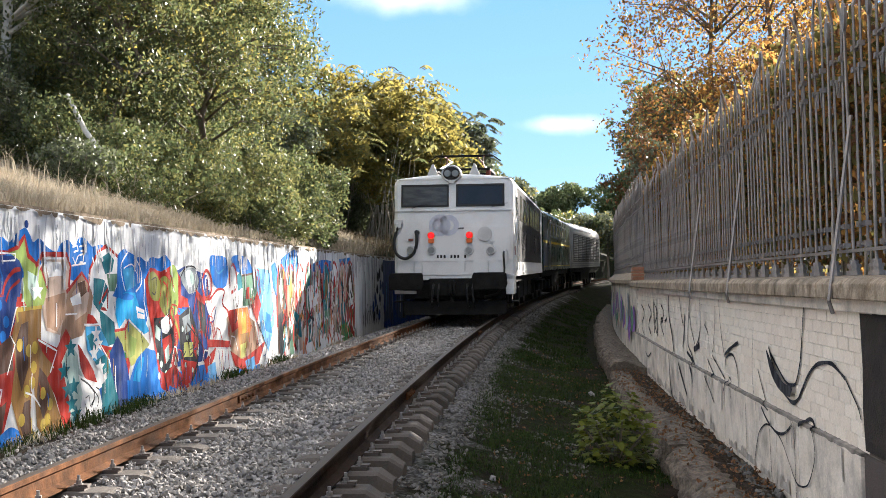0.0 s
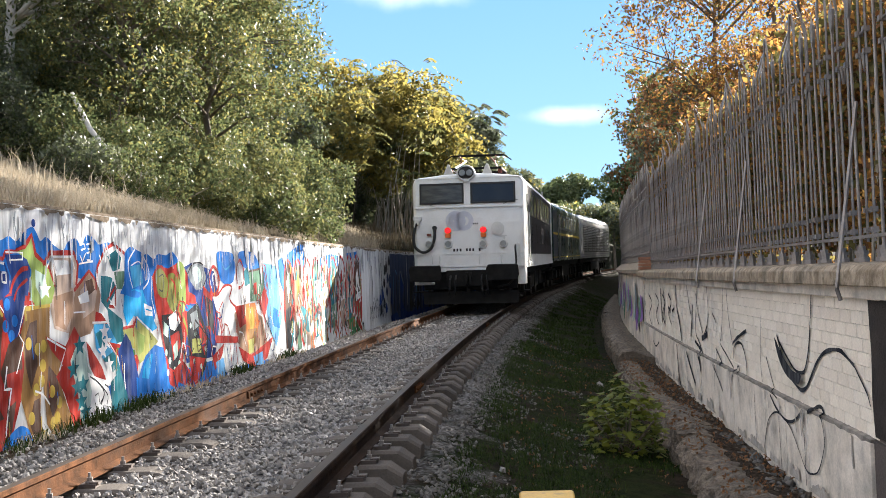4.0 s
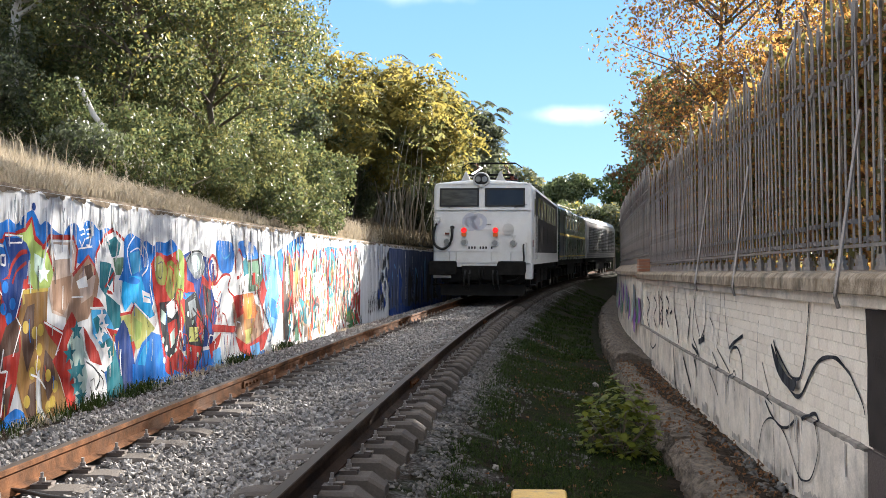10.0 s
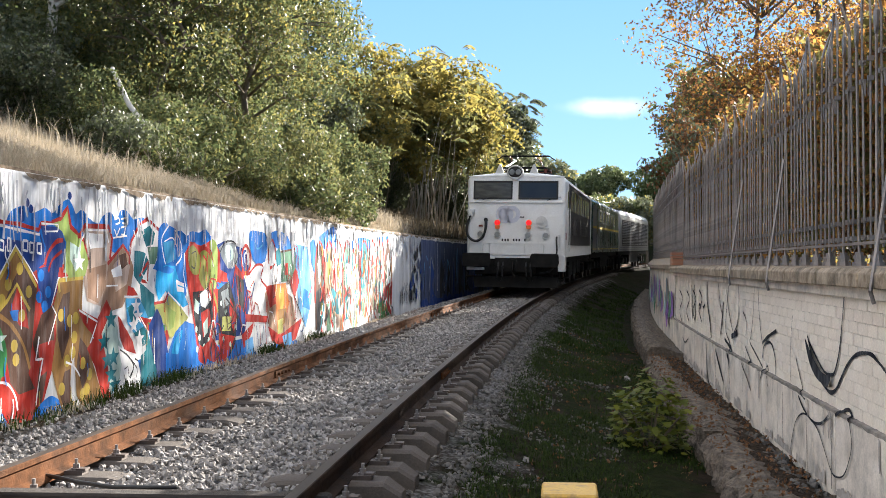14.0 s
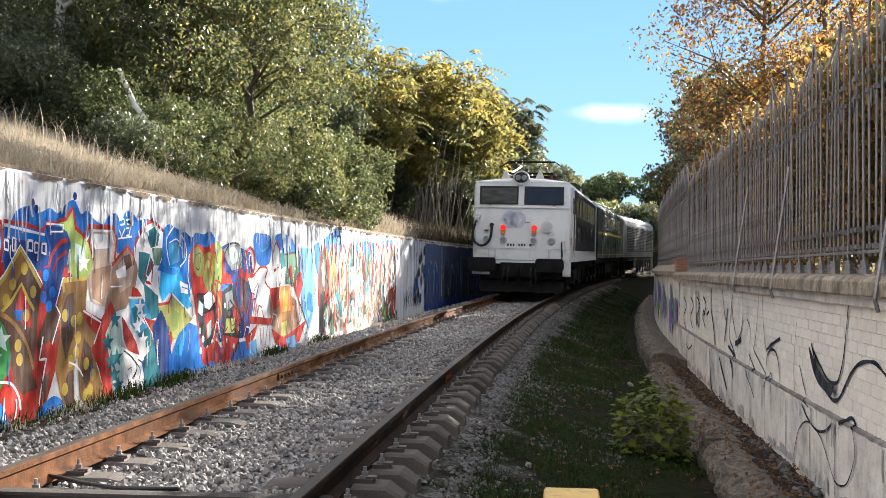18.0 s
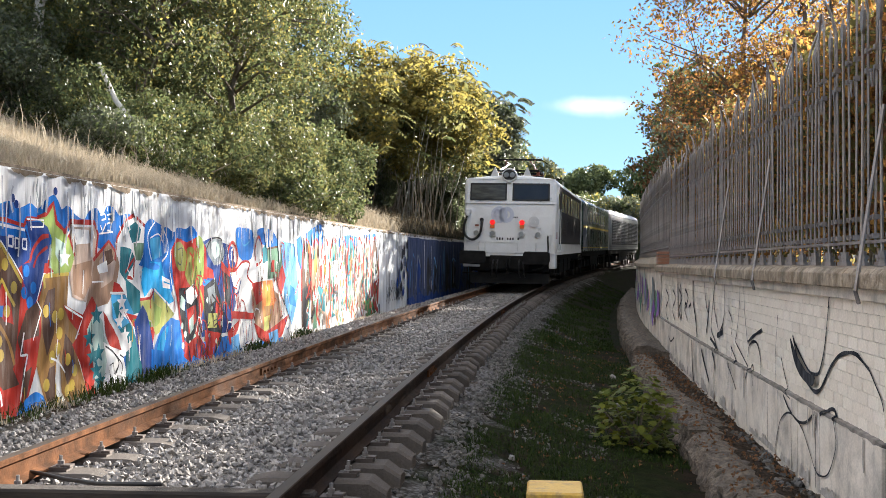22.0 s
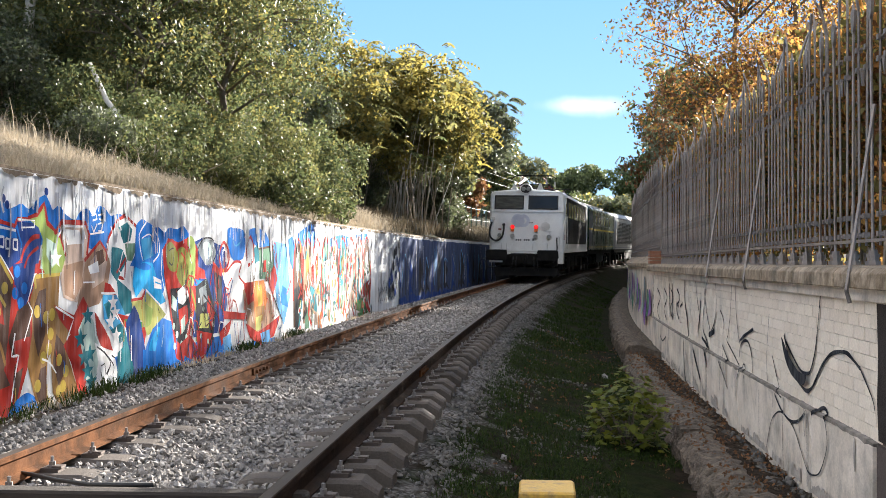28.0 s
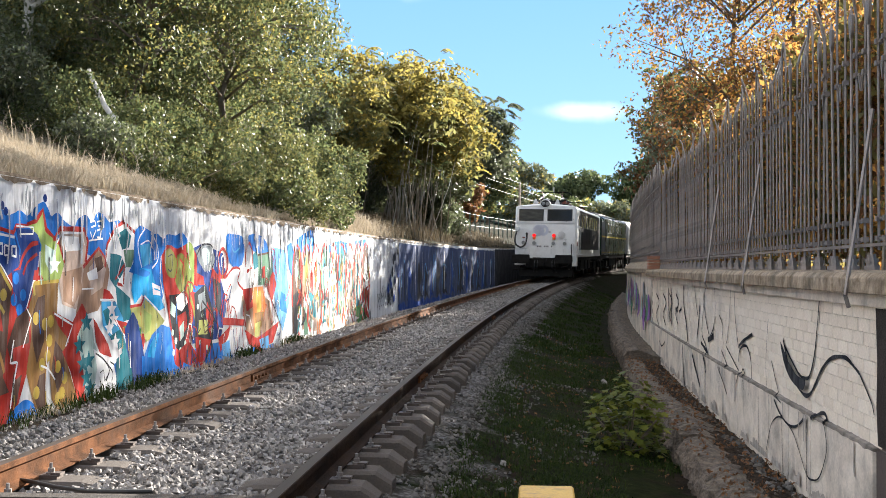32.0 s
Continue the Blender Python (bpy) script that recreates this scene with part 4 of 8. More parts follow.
patch(RED, [(16.59, 0.39), (17.82, 0.31), (17.82, 0.21), (16.59, 0.28)])
patch(WHITE, [(17.00, 0.23), (17.82, 0.19), (17.75, -0.38), (17.12, -0.31)])
line(RED, 0.03, [(17.31, 0.20), (17.37, -0.16)])
line(RED, 0.03, [(17.62, 0.22), (17.69, -0.11)])
line(RED, 0.03, [(16.77, 0.62), (16.88, 0.40)])
patch(ORANGEP, [(18.15, 0.79), (18.85, 0.80), (19.07, 0.46), (18.70, 0.18), (18.35, 0.02), (18.22, 0.49)])
patch(YELLOW, [(18.42, 0.73), (18.70, 0.73), (18.77, 0.43), (18.49, 0.34)])
patch(OCHRE, [(18.35, 0.39), (18.92, 0.39), (18.77, 0.15), (18.42, 0.08)])
patch(RED, [(17.62, 0.77), (18.15, 0.79), (18.25, 0.49), (17.88, 0.43)])
patch(RED, [(17.75, 0.16), (18.49, -0.02), (19.21, 0.08), (19.99, 0.20), (19.52, -0.14), (18.70, -0.24), (18.01, -0.08)])
patch(YGREEN, [(18.35, 0.22), (18.70, 0.24), (18.63, 0.02), (18.35, 0.00)])
patch(RED, [(19.07, 0.81), (19.52, 1.05), (19.75, 0.82), (19.44, 0.52)])
line(INK, 0.04, [(19.07, 0.83), (19.60, 0.44), (20.07, 0.10)])
line(RED, 0.03, [(19.22, 0.74), (19.52, 0.40), (19.36, 0.12)])
patch(SKYP, [(18.63, -0.05), (19.21, -0.01), (19.29, -0.22), (18.77, -0.24)])
patch(BLUE, [(20.53, 1.49), (20.83, 1.56), (21.09, 1.32), (20.87, 0.95), (20.66, 1.11)])
patch(BLUE, [(20.07, 0.70), (20.40, 0.62), (20.49, 0.30), (19.99, 0.38)])
line(RED, 0.03, [(20.49, 1.11), (20.74, 0.81), (20.40, 0.52)])
line(GREYP, 0.03, [(19.83, 0.63), (20.07, 0.14), (19.91, -0.15)])
# crowded red-edged letters
fill(BLUE, [(21.18, 1.58), (21.92, 1.75), (22.61, 1.81), (22.81, 1.45), (22.02, 1.39), (21.36, 1.42)])
fill(BLUE, [(23.77, 1.51), (25.04, 1.67), (26.30, 1.63), (25.91, 1.42), (24.44, 1.40)])
patch(BLUE, [(26.97, 1.72), (28.41, 1.80), (28.41, 1.64), (27.11, 1.59)])
patch(BROWN, [(20.96, -0.09), (20.92, 0.60), (20.96, 1.21), (21.22, 1.48), (21.57, 1.34), (21.61, 0.59), (21.52, -0.01)])
line(RED, 0.09, [(20.92, 0.40), (20.94, 1.11), (21.18, 1.49), (21.53, 1.38), (21.65, 0.90), (21.53, 0.49)])
patch(WHITE, [(21.11, 1.11), (21.30, 1.28), (21.41, 1.01), (21.22, 0.72)])
patch(RED, [(20.99, 0.50), (21.45, 0.68), (21.60, 0.36), (21.14, 0.21)])
line(TEAL, 0.08, [(21.61, 0.80), (21.29, 0.51), (21.06, 0.11)])
patch(WHITE, [(21.06, 0.32), (21.53, 0.36), (21.45, -0.18), (21.10, -0.20)])
line(WHITE, 0.06, [(21.29, 0.91), (21.37, 0.49), (21.22, 0.21)])
patch(TAN, [(21.73, -0.05), (21.68, 0.59), (21.73, 1.22), (22.00, 1.50), (22.36, 1.36), (22.40, 0.58), (22.31, 0.02)])
line(RED, 0.09, [(21.68, 0.38), (21.71, 1.12), (21.96, 1.51), (22.32, 1.40), (22.44, 0.90), (22.32, 0.47)])
patch(OLIVE, [(21.88, 1.12), (22.08, 1.29), (22.20, 1.01), (22.00, 0.71)])
patch(WHITE, [(21.76, 0.49), (22.24, 0.67), (22.40, 0.34), (21.92, 0.18)])
line(RED, 0.08, [(22.40, 0.79), (22.08, 0.50), (21.84, 0.15)])
patch(GREENP, [(21.84, 0.36), (22.32, 0.41), (22.23, -0.14), (21.88, -0.17)])
line(WHITE, 0.06, [(22.08, 0.90), (22.15, 0.48), (22.00, 0.25)])
patch(WHITE, [(22.53, -0.02), (22.48, 0.58), (22.53, 1.23), (22.81, 1.52), (23.18, 1.37), (23.22, 0.56), (23.13, 0.06)])
line(RED, 0.09, [(22.48, 0.36), (22.51, 1.12), (22.77, 1.53), (23.14, 1.42), (23.26, 0.90), (23.13, 0.45)])
patch(RED, [(22.68, 1.12), (22.89, 1.30), (23.01, 1.01), (22.80, 0.71)])
patch(ORANGEP, [(22.56, 0.47), (23.05, 0.66), (23.22, 0.32), (22.72, 0.16)])
line(INK, 0.08, [(23.22, 0.79), (22.88, 0.48), (22.64, 0.19)])
patch(BEIGE, [(22.64, 0.41), (23.13, 0.47), (23.05, -0.11), (22.68, -0.14)])
line(WHITE, 0.06, [(22.89, 0.90), (22.97, 0.46), (22.80, 0.30)])
patch(GREENP, [(23.35, 0.02), (23.30, 0.57), (23.36, 1.24), (23.64, 1.54), (24.03, 1.39), (24.07, 0.55), (23.98, 0.10)])
line(RED, 0.09, [(23.30, 0.34), (23.33, 1.13), (23.60, 1.55), (23.98, 1.43), (24.11, 0.90), (23.98, 0.44)])
patch(TEAL, [(23.51, 1.13), (23.72, 1.32), (23.85, 1.02), (23.64, 0.70)])
patch(RED, [(23.38, 0.45), (23.89, 0.65), (24.07, 0.30), (23.55, 0.13)])
line(TEAL, 0.08, [(24.07, 0.78), (23.72, 0.47), (23.47, 0.24)])
patch(TEAL, [(23.47, 0.47), (23.98, 0.52), (23.89, -0.08), (23.51, -0.10)])
line(WHITE, 0.06, [(23.72, 0.90), (23.81, 0.44), (23.64, 0.35)])
patch(BEIGE, [(24.21, 0.05), (24.15, 0.55), (24.21, 1.26), (24.50, 1.57), (24.90, 1.40), (24.94, 0.54), (24.85, 0.15)])
line(RED, 0.09, [(24.15, 0.32), (24.19, 1.14), (24.46, 1.58), (24.86, 1.45), (24.99, 0.90), (24.85, 0.42)])
patch(WHITE, [(24.37, 1.14), (24.59, 1.33), (24.72, 1.02), (24.50, 0.69)])
patch(RED, [(24.24, 0.44), (24.76, 0.64), (24.94, 0.27), (24.41, 0.10)])
line(RED, 0.08, [(24.94, 0.78), (24.59, 0.45), (24.32, 0.28)])
patch(WHITE, [(24.33, 0.52), (24.85, 0.58), (24.76, -0.04), (24.37, -0.07)])
line(WHITE, 0.06, [(24.59, 0.90), (24.67, 0.42), (24.50, 0.40)])
patch(TEAL, [(25.09, 0.09), (25.03, 0.54), (25.10, 1.27), (25.40, 1.59), (25.81, 1.42), (25.85, 0.52), (25.76, 0.19)])
line(RED, 0.09, [(25.03, 0.30), (25.07, 1.15), (25.35, 1.60), (25.76, 1.47), (25.90, 0.90), (25.76, 0.40)])
patch(OLIVE, [(25.26, 1.15), (25.49, 1.34), (25.62, 1.02), (25.39, 0.68)])
patch(WHITE, [(25.12, 0.42), (25.66, 0.63), (25.85, 0.25), (25.30, 0.07)])
line(INK, 0.08, [(25.85, 0.77), (25.48, 0.43), (25.21, 0.33)])
patch(GREENP, [(25.21, 0.58), (25.76, 0.64), (25.66, -0.00), (25.25, -0.03)])
line(WHITE, 0.06, [(25.48, 0.90), (25.57, 0.41), (25.39, 0.45)])
patch(WHITE, [(26.01, 0.14), (25.94, 0.53), (26.01, 1.28), (26.32, 1.61), (26.74, 1.44), (26.79, 0.51), (26.69, 0.24)])
line(RED, 0.09, [(25.94, 0.28), (25.98, 1.15), (26.27, 1.62), (26.70, 1.49), (26.84, 0.90), (26.69, 0.38)])
patch(RED, [(26.18, 1.15), (26.41, 1.36), (26.55, 1.03), (26.31, 0.67)])
patch(ORANGEP, [(26.03, 0.40), (26.59, 0.62), (26.78, 0.23), (26.22, 0.04)])
line(TEAL, 0.08, [(26.79, 0.77), (26.40, 0.42), (26.13, 0.38)])
patch(BEIGE, [(26.13, 0.64), (26.69, 0.70), (26.59, 0.04), (26.17, 0.00)])
line(WHITE, 0.06, [(26.41, 0.90), (26.50, 0.39), (26.31, 0.51)])
patch(BEIGE, [(26.95, 0.18), (26.88, 0.51), (26.96, 1.29), (27.27, 1.63), (27.71, 1.46), (27.75, 0.49), (27.65, 0.29)])
line(RED, 0.09, [(26.88, 0.25), (26.92, 1.16), (27.22, 1.65), (27.66, 1.51), (27.80, 0.90), (27.65, 0.36)])
patch(TEAL, [(27.12, 1.16), (27.36, 1.37), (27.51, 1.03), (27.26, 0.66)])
patch(RED, [(26.98, 0.38), (27.55, 0.60), (27.75, 0.20), (27.16, 0.01)])
line(RED, 0.08, [(27.75, 0.76), (27.36, 0.40), (27.07, 0.44)])
patch(TEAL, [(27.07, 0.70), (27.65, 0.77), (27.55, 0.08), (27.12, 0.04)])
line(WHITE, 0.06, [(27.36, 0.90), (27.46, 0.37), (27.26, 0.56)])
patch(BROWN, [(27.92, 0.22), (27.85, 0.50), (27.93, 1.30), (28.25, 1.66), (28.70, 1.48), (28.75, 0.48), (28.64, 0.34)])
line(RED, 0.09, [(27.85, 0.23), (27.89, 1.17), (28.20, 1.67), (28.65, 1.53), (28.80, 0.89), (28.64, 0.34)])
patch(WHITE, [(28.10, 1.17), (28.35, 1.39), (28.50, 1.03), (28.24, 0.65)])
patch(RED, [(27.95, 0.36), (28.54, 0.59), (28.75, 0.17), (28.14, -0.02)])
line(INK, 0.08, [(28.75, 0.76), (28.34, 0.38), (28.05, 0.49)])
patch(WHITE, [(28.05, 0.76), (28.65, 0.84), (28.54, 0.12), (28.09, 0.08)])
line(WHITE, 0.06, [(28.35, 0.90), (28.44, 0.35), (28.24, 0.62)])
patch(GREEN, [(26.83, 0.19), (27.81, 0.26), (28.47, -0.11), (27.24, -0.19)])
patch(RED, [(27.74, 0.56), (28.86, 0.70), (28.70, -0.15), (28.10, 0.06)])
patch(TEAL, [(22.21, 0.68), (22.81, 0.54), (22.91, 0.12), (22.31, 0.18)])
patch(INK, [(20.96, 0.60), (21.36, 0.68), (21.54, 0.05), (21.09, -0.22)])
patch(WHITE, [(23.01, -0.05), (25.90, 0.14), (27.52, -0.07), (23.76, -0.29)])
patch(WHITE, [(23.55, 1.11), (24.44, 1.21), (24.56, 0.76), (23.76, 0.63)])
SHADE_GREY = surface("foliage_shade_grey", (0.30, 0.31, 0.34), (0.52, 0.53, 0.56), 9.0, 0.9, 0.2, spec=0.06)
rng = np.random.default_rng(11)
# thin drips and runs over the letters
for k in range(90):
    y, h, t = rng.uniform(9.2, 21.0), rng.uniform(-0.1, 1.35), rng.uniform(0.08, 0.3)
    line((WHITE, INK, RED, PALE, BLUE, WHITE, NAVY, YELLOW)[k % 8], rng.uniform(0.012, 0.024), [(y, h), (y + rng.normal(0, 0.01), h - t * 0.5), (y + rng.normal(0, 0.02), h - t)])
# dark and red edging strokes among the middle letters
for k in range(46):
    y, h, w = rng.uniform(14.6, 20.6), rng.uniform(-0.05, 1.15), rng.uniform(0.10, 0.30)
    t = rng.uniform(0.15, 0.42) * (1 if k % 2 else -1)
    kink((INK, RED, BROWN, WHITE, NAVY, RED)[k % 6], rng.uniform(0.018, 0.034), [(y - w, h), (y - w * 0.3, h + t), (y + w * 0.4, h + t * 0.9), (y + w, h + t * rng.uniform(-0.3, 0.5))])
# crowded upright strokes of the letters further along
for k in range(250):
    y, h, t = rng.uniform(21.2, 28.9), rng.uniform(0.0, 1.45), rng.uniform(0.15, 0.55)
    line((WHITE, RED, BEIGE, TEAL, ORANGEP, OLIVE, RED, GREENP, BROWN, INK, WHITE, TAN)[k % 12], rng.uniform(0.03, 0.10), [(y, h), (y + rng.normal(0, 0.06), h - t * 0.5), (y + rng.normal(0, 0.12), h - t)])
# foliage shadows painted as grey upright streaks from the top of the wall
for k in range(240):
    y, t = rng.uniform(8.0, 33.0), rng.uniform(0.12, 0.6)
    h = 1.88 - (rng.uniform(0, 0.3) if k % 3 else 0.0)
    line((SHADE_GREY, SHADE_GREY, GREYP)[k % 3 if t < 0.3 else 0], rng.uniform(0.015, 0.05) * (1 + (y > 18)), [(y, h), (y + rng.normal(0, 0.02), h - t * 0.5), (y + rng.normal(0, 0.03), h - t)])
# earth and moss washed over the wall's top edge
WASH = surface("earthy_wash", (0.10, 0.075, 0.05), (0.24, 0.19, 0.14), 12.0, 0.95, 0.3, spec=0.05)
for k in range(230):
    y, t, w = 8.0 + 34.0 * rng.uniform(0, 1) ** 1.3, rng.uniform(0.02, 0.075), rng.uniform(0.05, 0.22)
    daub([(y - w, 1.884), (y - w * 0.6, 1.884 - t * rng.uniform(0.3, 0.8)), (y + w * 0.1, 1.884 - t), (y + w * 0.7, 1.884 - t * rng.uniform(0.2, 0.8)), (y + w, 1.884)], WASH)
part("cap_dirt", Geo().sweep([(LU - 0.006, 1.893), (LU - 0.014, 1.922), (LU - 0.12, 1.938), (LU - 0.28, 1.942), (LU - 0.28, 1.90)], steps(-12, 96, 1.0)), WASH, wall_left, "earth washed over the wall top")
# broken dark lettering low on the white stretch
for k in range(14):
    y, h = 29.9 + k * 0.2, rng.uniform(0.0, 0.35)
    line((GREYP, INK)[k % 2], 0.05, [(y, h + 0.3), (y + 0.1, h + 0.12), (y, h)])
# slate-blue stretch with large dark letters, then dark grey to the end
band(DUSK, 33.1, 58, -0.45, 1.80)
for k in range(17):
    y = 33.5 + k * 1.45 + rng.uniform(-0.4, 0.4)
    a, b, c = rng.uniform(0.5, 1.0), rng.uniform(-0.3, 0.4), rng.uniform(1.1, 1.6)
    fill((INK, NAVY, DULL)[k % 3], [(y, 0.0), (y + b, 0.7), (y + 0.1, c), (y + a * 0.6, c - 0.25), (y + a, 0.8), (y + a * 0.5, 0.45), (y + a * 1.3, 0.1), (y + a * 0.6, 0.2)])
    line((SKYP, GREYP, DUSK)[k % 3], rng.uniform(0.04, 0.09), [(y - 0.2, rng.uniform(0.0, 0.4)), (y + b * 0.5, 0.9), (y + 0.2, c), (y + a, rng.uniform(0.6, 1.2))])
    line(INK, rng.uniform(0.05, 0.16), [(y + a, rng.uniform(1.0, 1.6)), (y + a + b, 0.8), (y + a, 0.2)])
band(NAVY, 33.0, 44, -0.45, 0.08, 0.25)
band(DULL, 57, 95.5, -0.5, 1.86, 0.02)
for k in range(40):
    y = rng.uniform(29.4, 57)
    line((WHITE, SKYP, DULL, DUSK)[k % 4], 0.06, [(y, rng.uniform(1.3, 1.75)), (y + 0.05, rng.uniform(0.8, 1.2)), (y - 0.02, rng.uniform(0.2, 0.7))])
for k in range(9):
    y = 29.8 + k * 0.28
    line(INK, 0.05, [(y, 0.45), (y + 0.12, 0.25), (y + 0.02, 0.1)])

# tarry black paint beyond the whitewash
TAR = surface("tarry_black_paint", (0.018, 0.015, 0.014), (0.05, 0.04, 0.036), 8.0, 0.7, 0.4, spec=0.2)
daub([(5.6, 0.086), (6.88, 0.086), (6.91, 0.3), (6.89, 0.55), (6.92, 0.862), (5.6, 0.862)], TAR, 1, "painted_shape", 0.002)
# damp and dirt creeping up the plinth slabs
DAMP = surface("damp_stain", (0.34, 0.31, 0.275), (0.50, 0.46, 0.42), 14.0, 0.95, 0.3, spec=0.08)
for k in range(40):
    y, w, t = rng.uniform(7.2, 22.5), rng.uniform(0.08, 0.24), rng.uniform(0.03, 0.14)
    daub([(y + w * q, -0.50 + (t * rng.uniform(0.45, 1.0) if 0 < i < 8 else 0.0)) for i, q in enumerate((-1, -0.9, -0.65, -0.4, -0.1, 0.2, 0.5, 0.85, 1))], DAMP, 1, "damp_stain", 0.006)
for k in range(26):
    y, t = rng.uniform(7.2, 22.5), rng.uniform(0.06, 0.3)
    line(DAMP, rng.uniform(0.015, 0.05), [(y, 0.05), (y + 0.01, 0.05 - t * 0.5), (y - 0.01, 0.05 - t)], 1, 0.006)
for k in range(16):
    y, h = rng.uniform(31.3, 33.2), rng.uniform(0.1, 1.5)
    fill((INK, NAVY, DUSK)[k % 3], [(y, h), (y - 0.12, h + 0.14), (y + 0.05, h + 0.3), (y + 0.2, h + 0.1)])
# black line drawing on the whitewashed wall
def ink(width, pts):
    line(INK, width * 0.85, pts, 1, 0.003)


ink(0.032, [(8.30, 0.88), (8.37, 0.68), (8.46, 0.48), (8.59, 0.34), (8.70, 0.30), (8.93, 0.30), (9.21, 0.38), (9.52, 0.49)])
ink(0.04, [(9.56, 0.53), (9.43, 0.41), (9.26, 0.29), (9.01, 0.21), (8.77, 0.17), (8.59, 0.20), (8.44, 0.28), (8.24, 0.40), (8.04, 0.48), (7.82, 0.52), (7.59, 0.53), (7.43, 0.50), (7.27, 0.46)])
ink(0.022, [(7.27, 0.46), (7.12, 0.38), (7.00, 0.31), (6.95, 0.25)])
fill(INK, [(9.52, 0.51), (9.21, 0.38), (8.89, 0.30), (8.62, 0.29), (8.70, 0.22), (8.93, 0.22), (9.17, 0.26), (9.39, 0.36)], 1)
ink(0.022, [(10.05, 0.32), (9.90, 0.20), (9.71, 0.07), (9.52, 0.03)])
ink(0.034, [(9.80, 0.03), (9.57, -0.05), (9.26, -0.10), (9.01, -0.09), (8.81, -0.04), (8.66, 0.02)])
ink(0.045, [(8.45, 0.04), (8.27, 0.10), (8.14, 0.11), (8.06, 0.06)])
ink(0.02, [(8.06, 0.06), (7.98, -0.08), (8.05, -0.20), (8.21, -0.33), (8.42, -0.38), (8.59, -0.37), (8.82, -0.25), (9.05, -0.14), (9.35, -0.09), (9.62, -0.09), (9.90, -0.18), (10.05, -0.32), (10.16, -0.46)])
ink(0.02, [(8.59, 0.02), (8.58, -0.49)])
ink(0.018, [(10.20, 0.66), (10.31, 0.29), (10.26, 0.06)])
ink(0.016, [(9.48, -0.11), (9.44, -0.52)])
ink(0.018, [(10.53, -0.02), (10.51, -0.51)])
ink(0.09, [(16.81, 0.85), (16.81, 0.57), (16.51, 0.35), (16.29, 0.09)])
ink(0.08, [(16.74, 0.03), (16.60, -0.36), (16.38, -0.53)])
ink(0.045, [(15.46, 0.86), (15.27, 0.62), (15.09, 0.49)])
ink(0.08, [(14.91, 0.63), (15.03, 0.42), (15.22, 0.21)])
ink(0.04, [(14.33, 0.88), (14.56, 0.58), (14.68, 0.30), (14.34, 0.18), (14.03, 0.05)])
ink(0.06, [(14.80, 0.18), (14.46, 0.14), (14.13, 0.09)])
ink(0.035, [(14.56, 0.78), (14.34, 0.52), (14.02, 0.32)])
ink(0.035, [(13.52, 0.88), (13.47, 0.61), (13.62, 0.42), (13.92, 0.30)])
ink(0.1, [(14.13, 0.25), (13.82, 0.29), (13.62, 0.33)])
ink(0.09, [(15.54, -0.01), (15.16, -0.16), (14.69, -0.34)])
ink(0.025, [(15.54, -0.12), (15.55, -0.48)])
ink(0.08, [(14.35, 0.04), (14.19, -0.04), (14.13, -0.14)])
ink(0.02, [(14.13, -0.14), (14.04, -0.49)])
ink(0.03, [(13.15, 0.58), (12.88, 0.48), (12.93, 0.33)])
ink(0.026, [(12.30, 0.89), (12.39, 0.59), (12.55, 0.35), (12.63, 0.28), (12.24, 0.19), (11.79, 0.09)])
ink(0.026, [(12.07, 0.90), (12.00, 0.61), (11.86, 0.39), (11.79, 0.31)])
ink(0.05, [(11.79, 0.33), (11.44, 0.41), (10.99, 0.49)])
ink(0.035, [(11.79, 0.18), (11.72, 0.29), (11.51, 0.35), (11.25, 0.35), (11.06, 0.23), (11.03, 0.06)])
ink(0.025, [(11.79, -0.04), (11.65, 0.05), (11.51, 0.13), (11.38, 0.05), (11.32, -0.05)])
ink(0.028, [(12.98, 0.21), (12.72, 0.13), (12.47, 0.06)])
ink(0.028, [(13.07, 0.02), (12.64, -0.11), (12.40, -0.20)])
ink(0.02, [(12.93, 0.18), (12.98, -0.28)])
ink(0.05, [(21.87, 0.63), (21.18, 0.49), (21.88, 0.26), (21.32, 0.08)])
ink(0.05, [(20.28, 0.66), (19.70, 0.53), (20.29, 0.32), (19.83, 0.16)])
ink(0.05, [(19.05, 0.69), (18.55, 0.56), (19.06, 0.37), (18.66, 0.21)])
ink(0.05, [(17.98, 0.71), (17.54, 0.59), (17.99, 0.41), (17.64, 0.26)])
ink(0.07, [(18.08, 0.37), (17.99, 0.50), (17.72, 0.45)])
ink(0.07, [(17.46, 0.46), (17.13, 0.52)])
ink(0.04, [(20.80, -0.16), (20.30, -0.22), (19.61, -0.11)])
ink(0.12, [(19.26, 0.77), (19.17, 0.23)])
ink(0.12, [(18.75, 0.78), (18.66, 0.25)])
for k in range(34):
    y = Y_END + 0.2 + k * 0.62 + rng.uniform(0, 0.3)
    h = rng.uniform(-0.2, 0.5)
    fill((PURPLE, GREENP, PURPLE, GREYP, PALE, BEIGE)[k % 6], [(y, h), (y - 0.2, h + 0.25), (y + 0.1, h + 0.5), (y + 0.5, h + 0.45), (y + 0.4, h + 0.05)], 1)
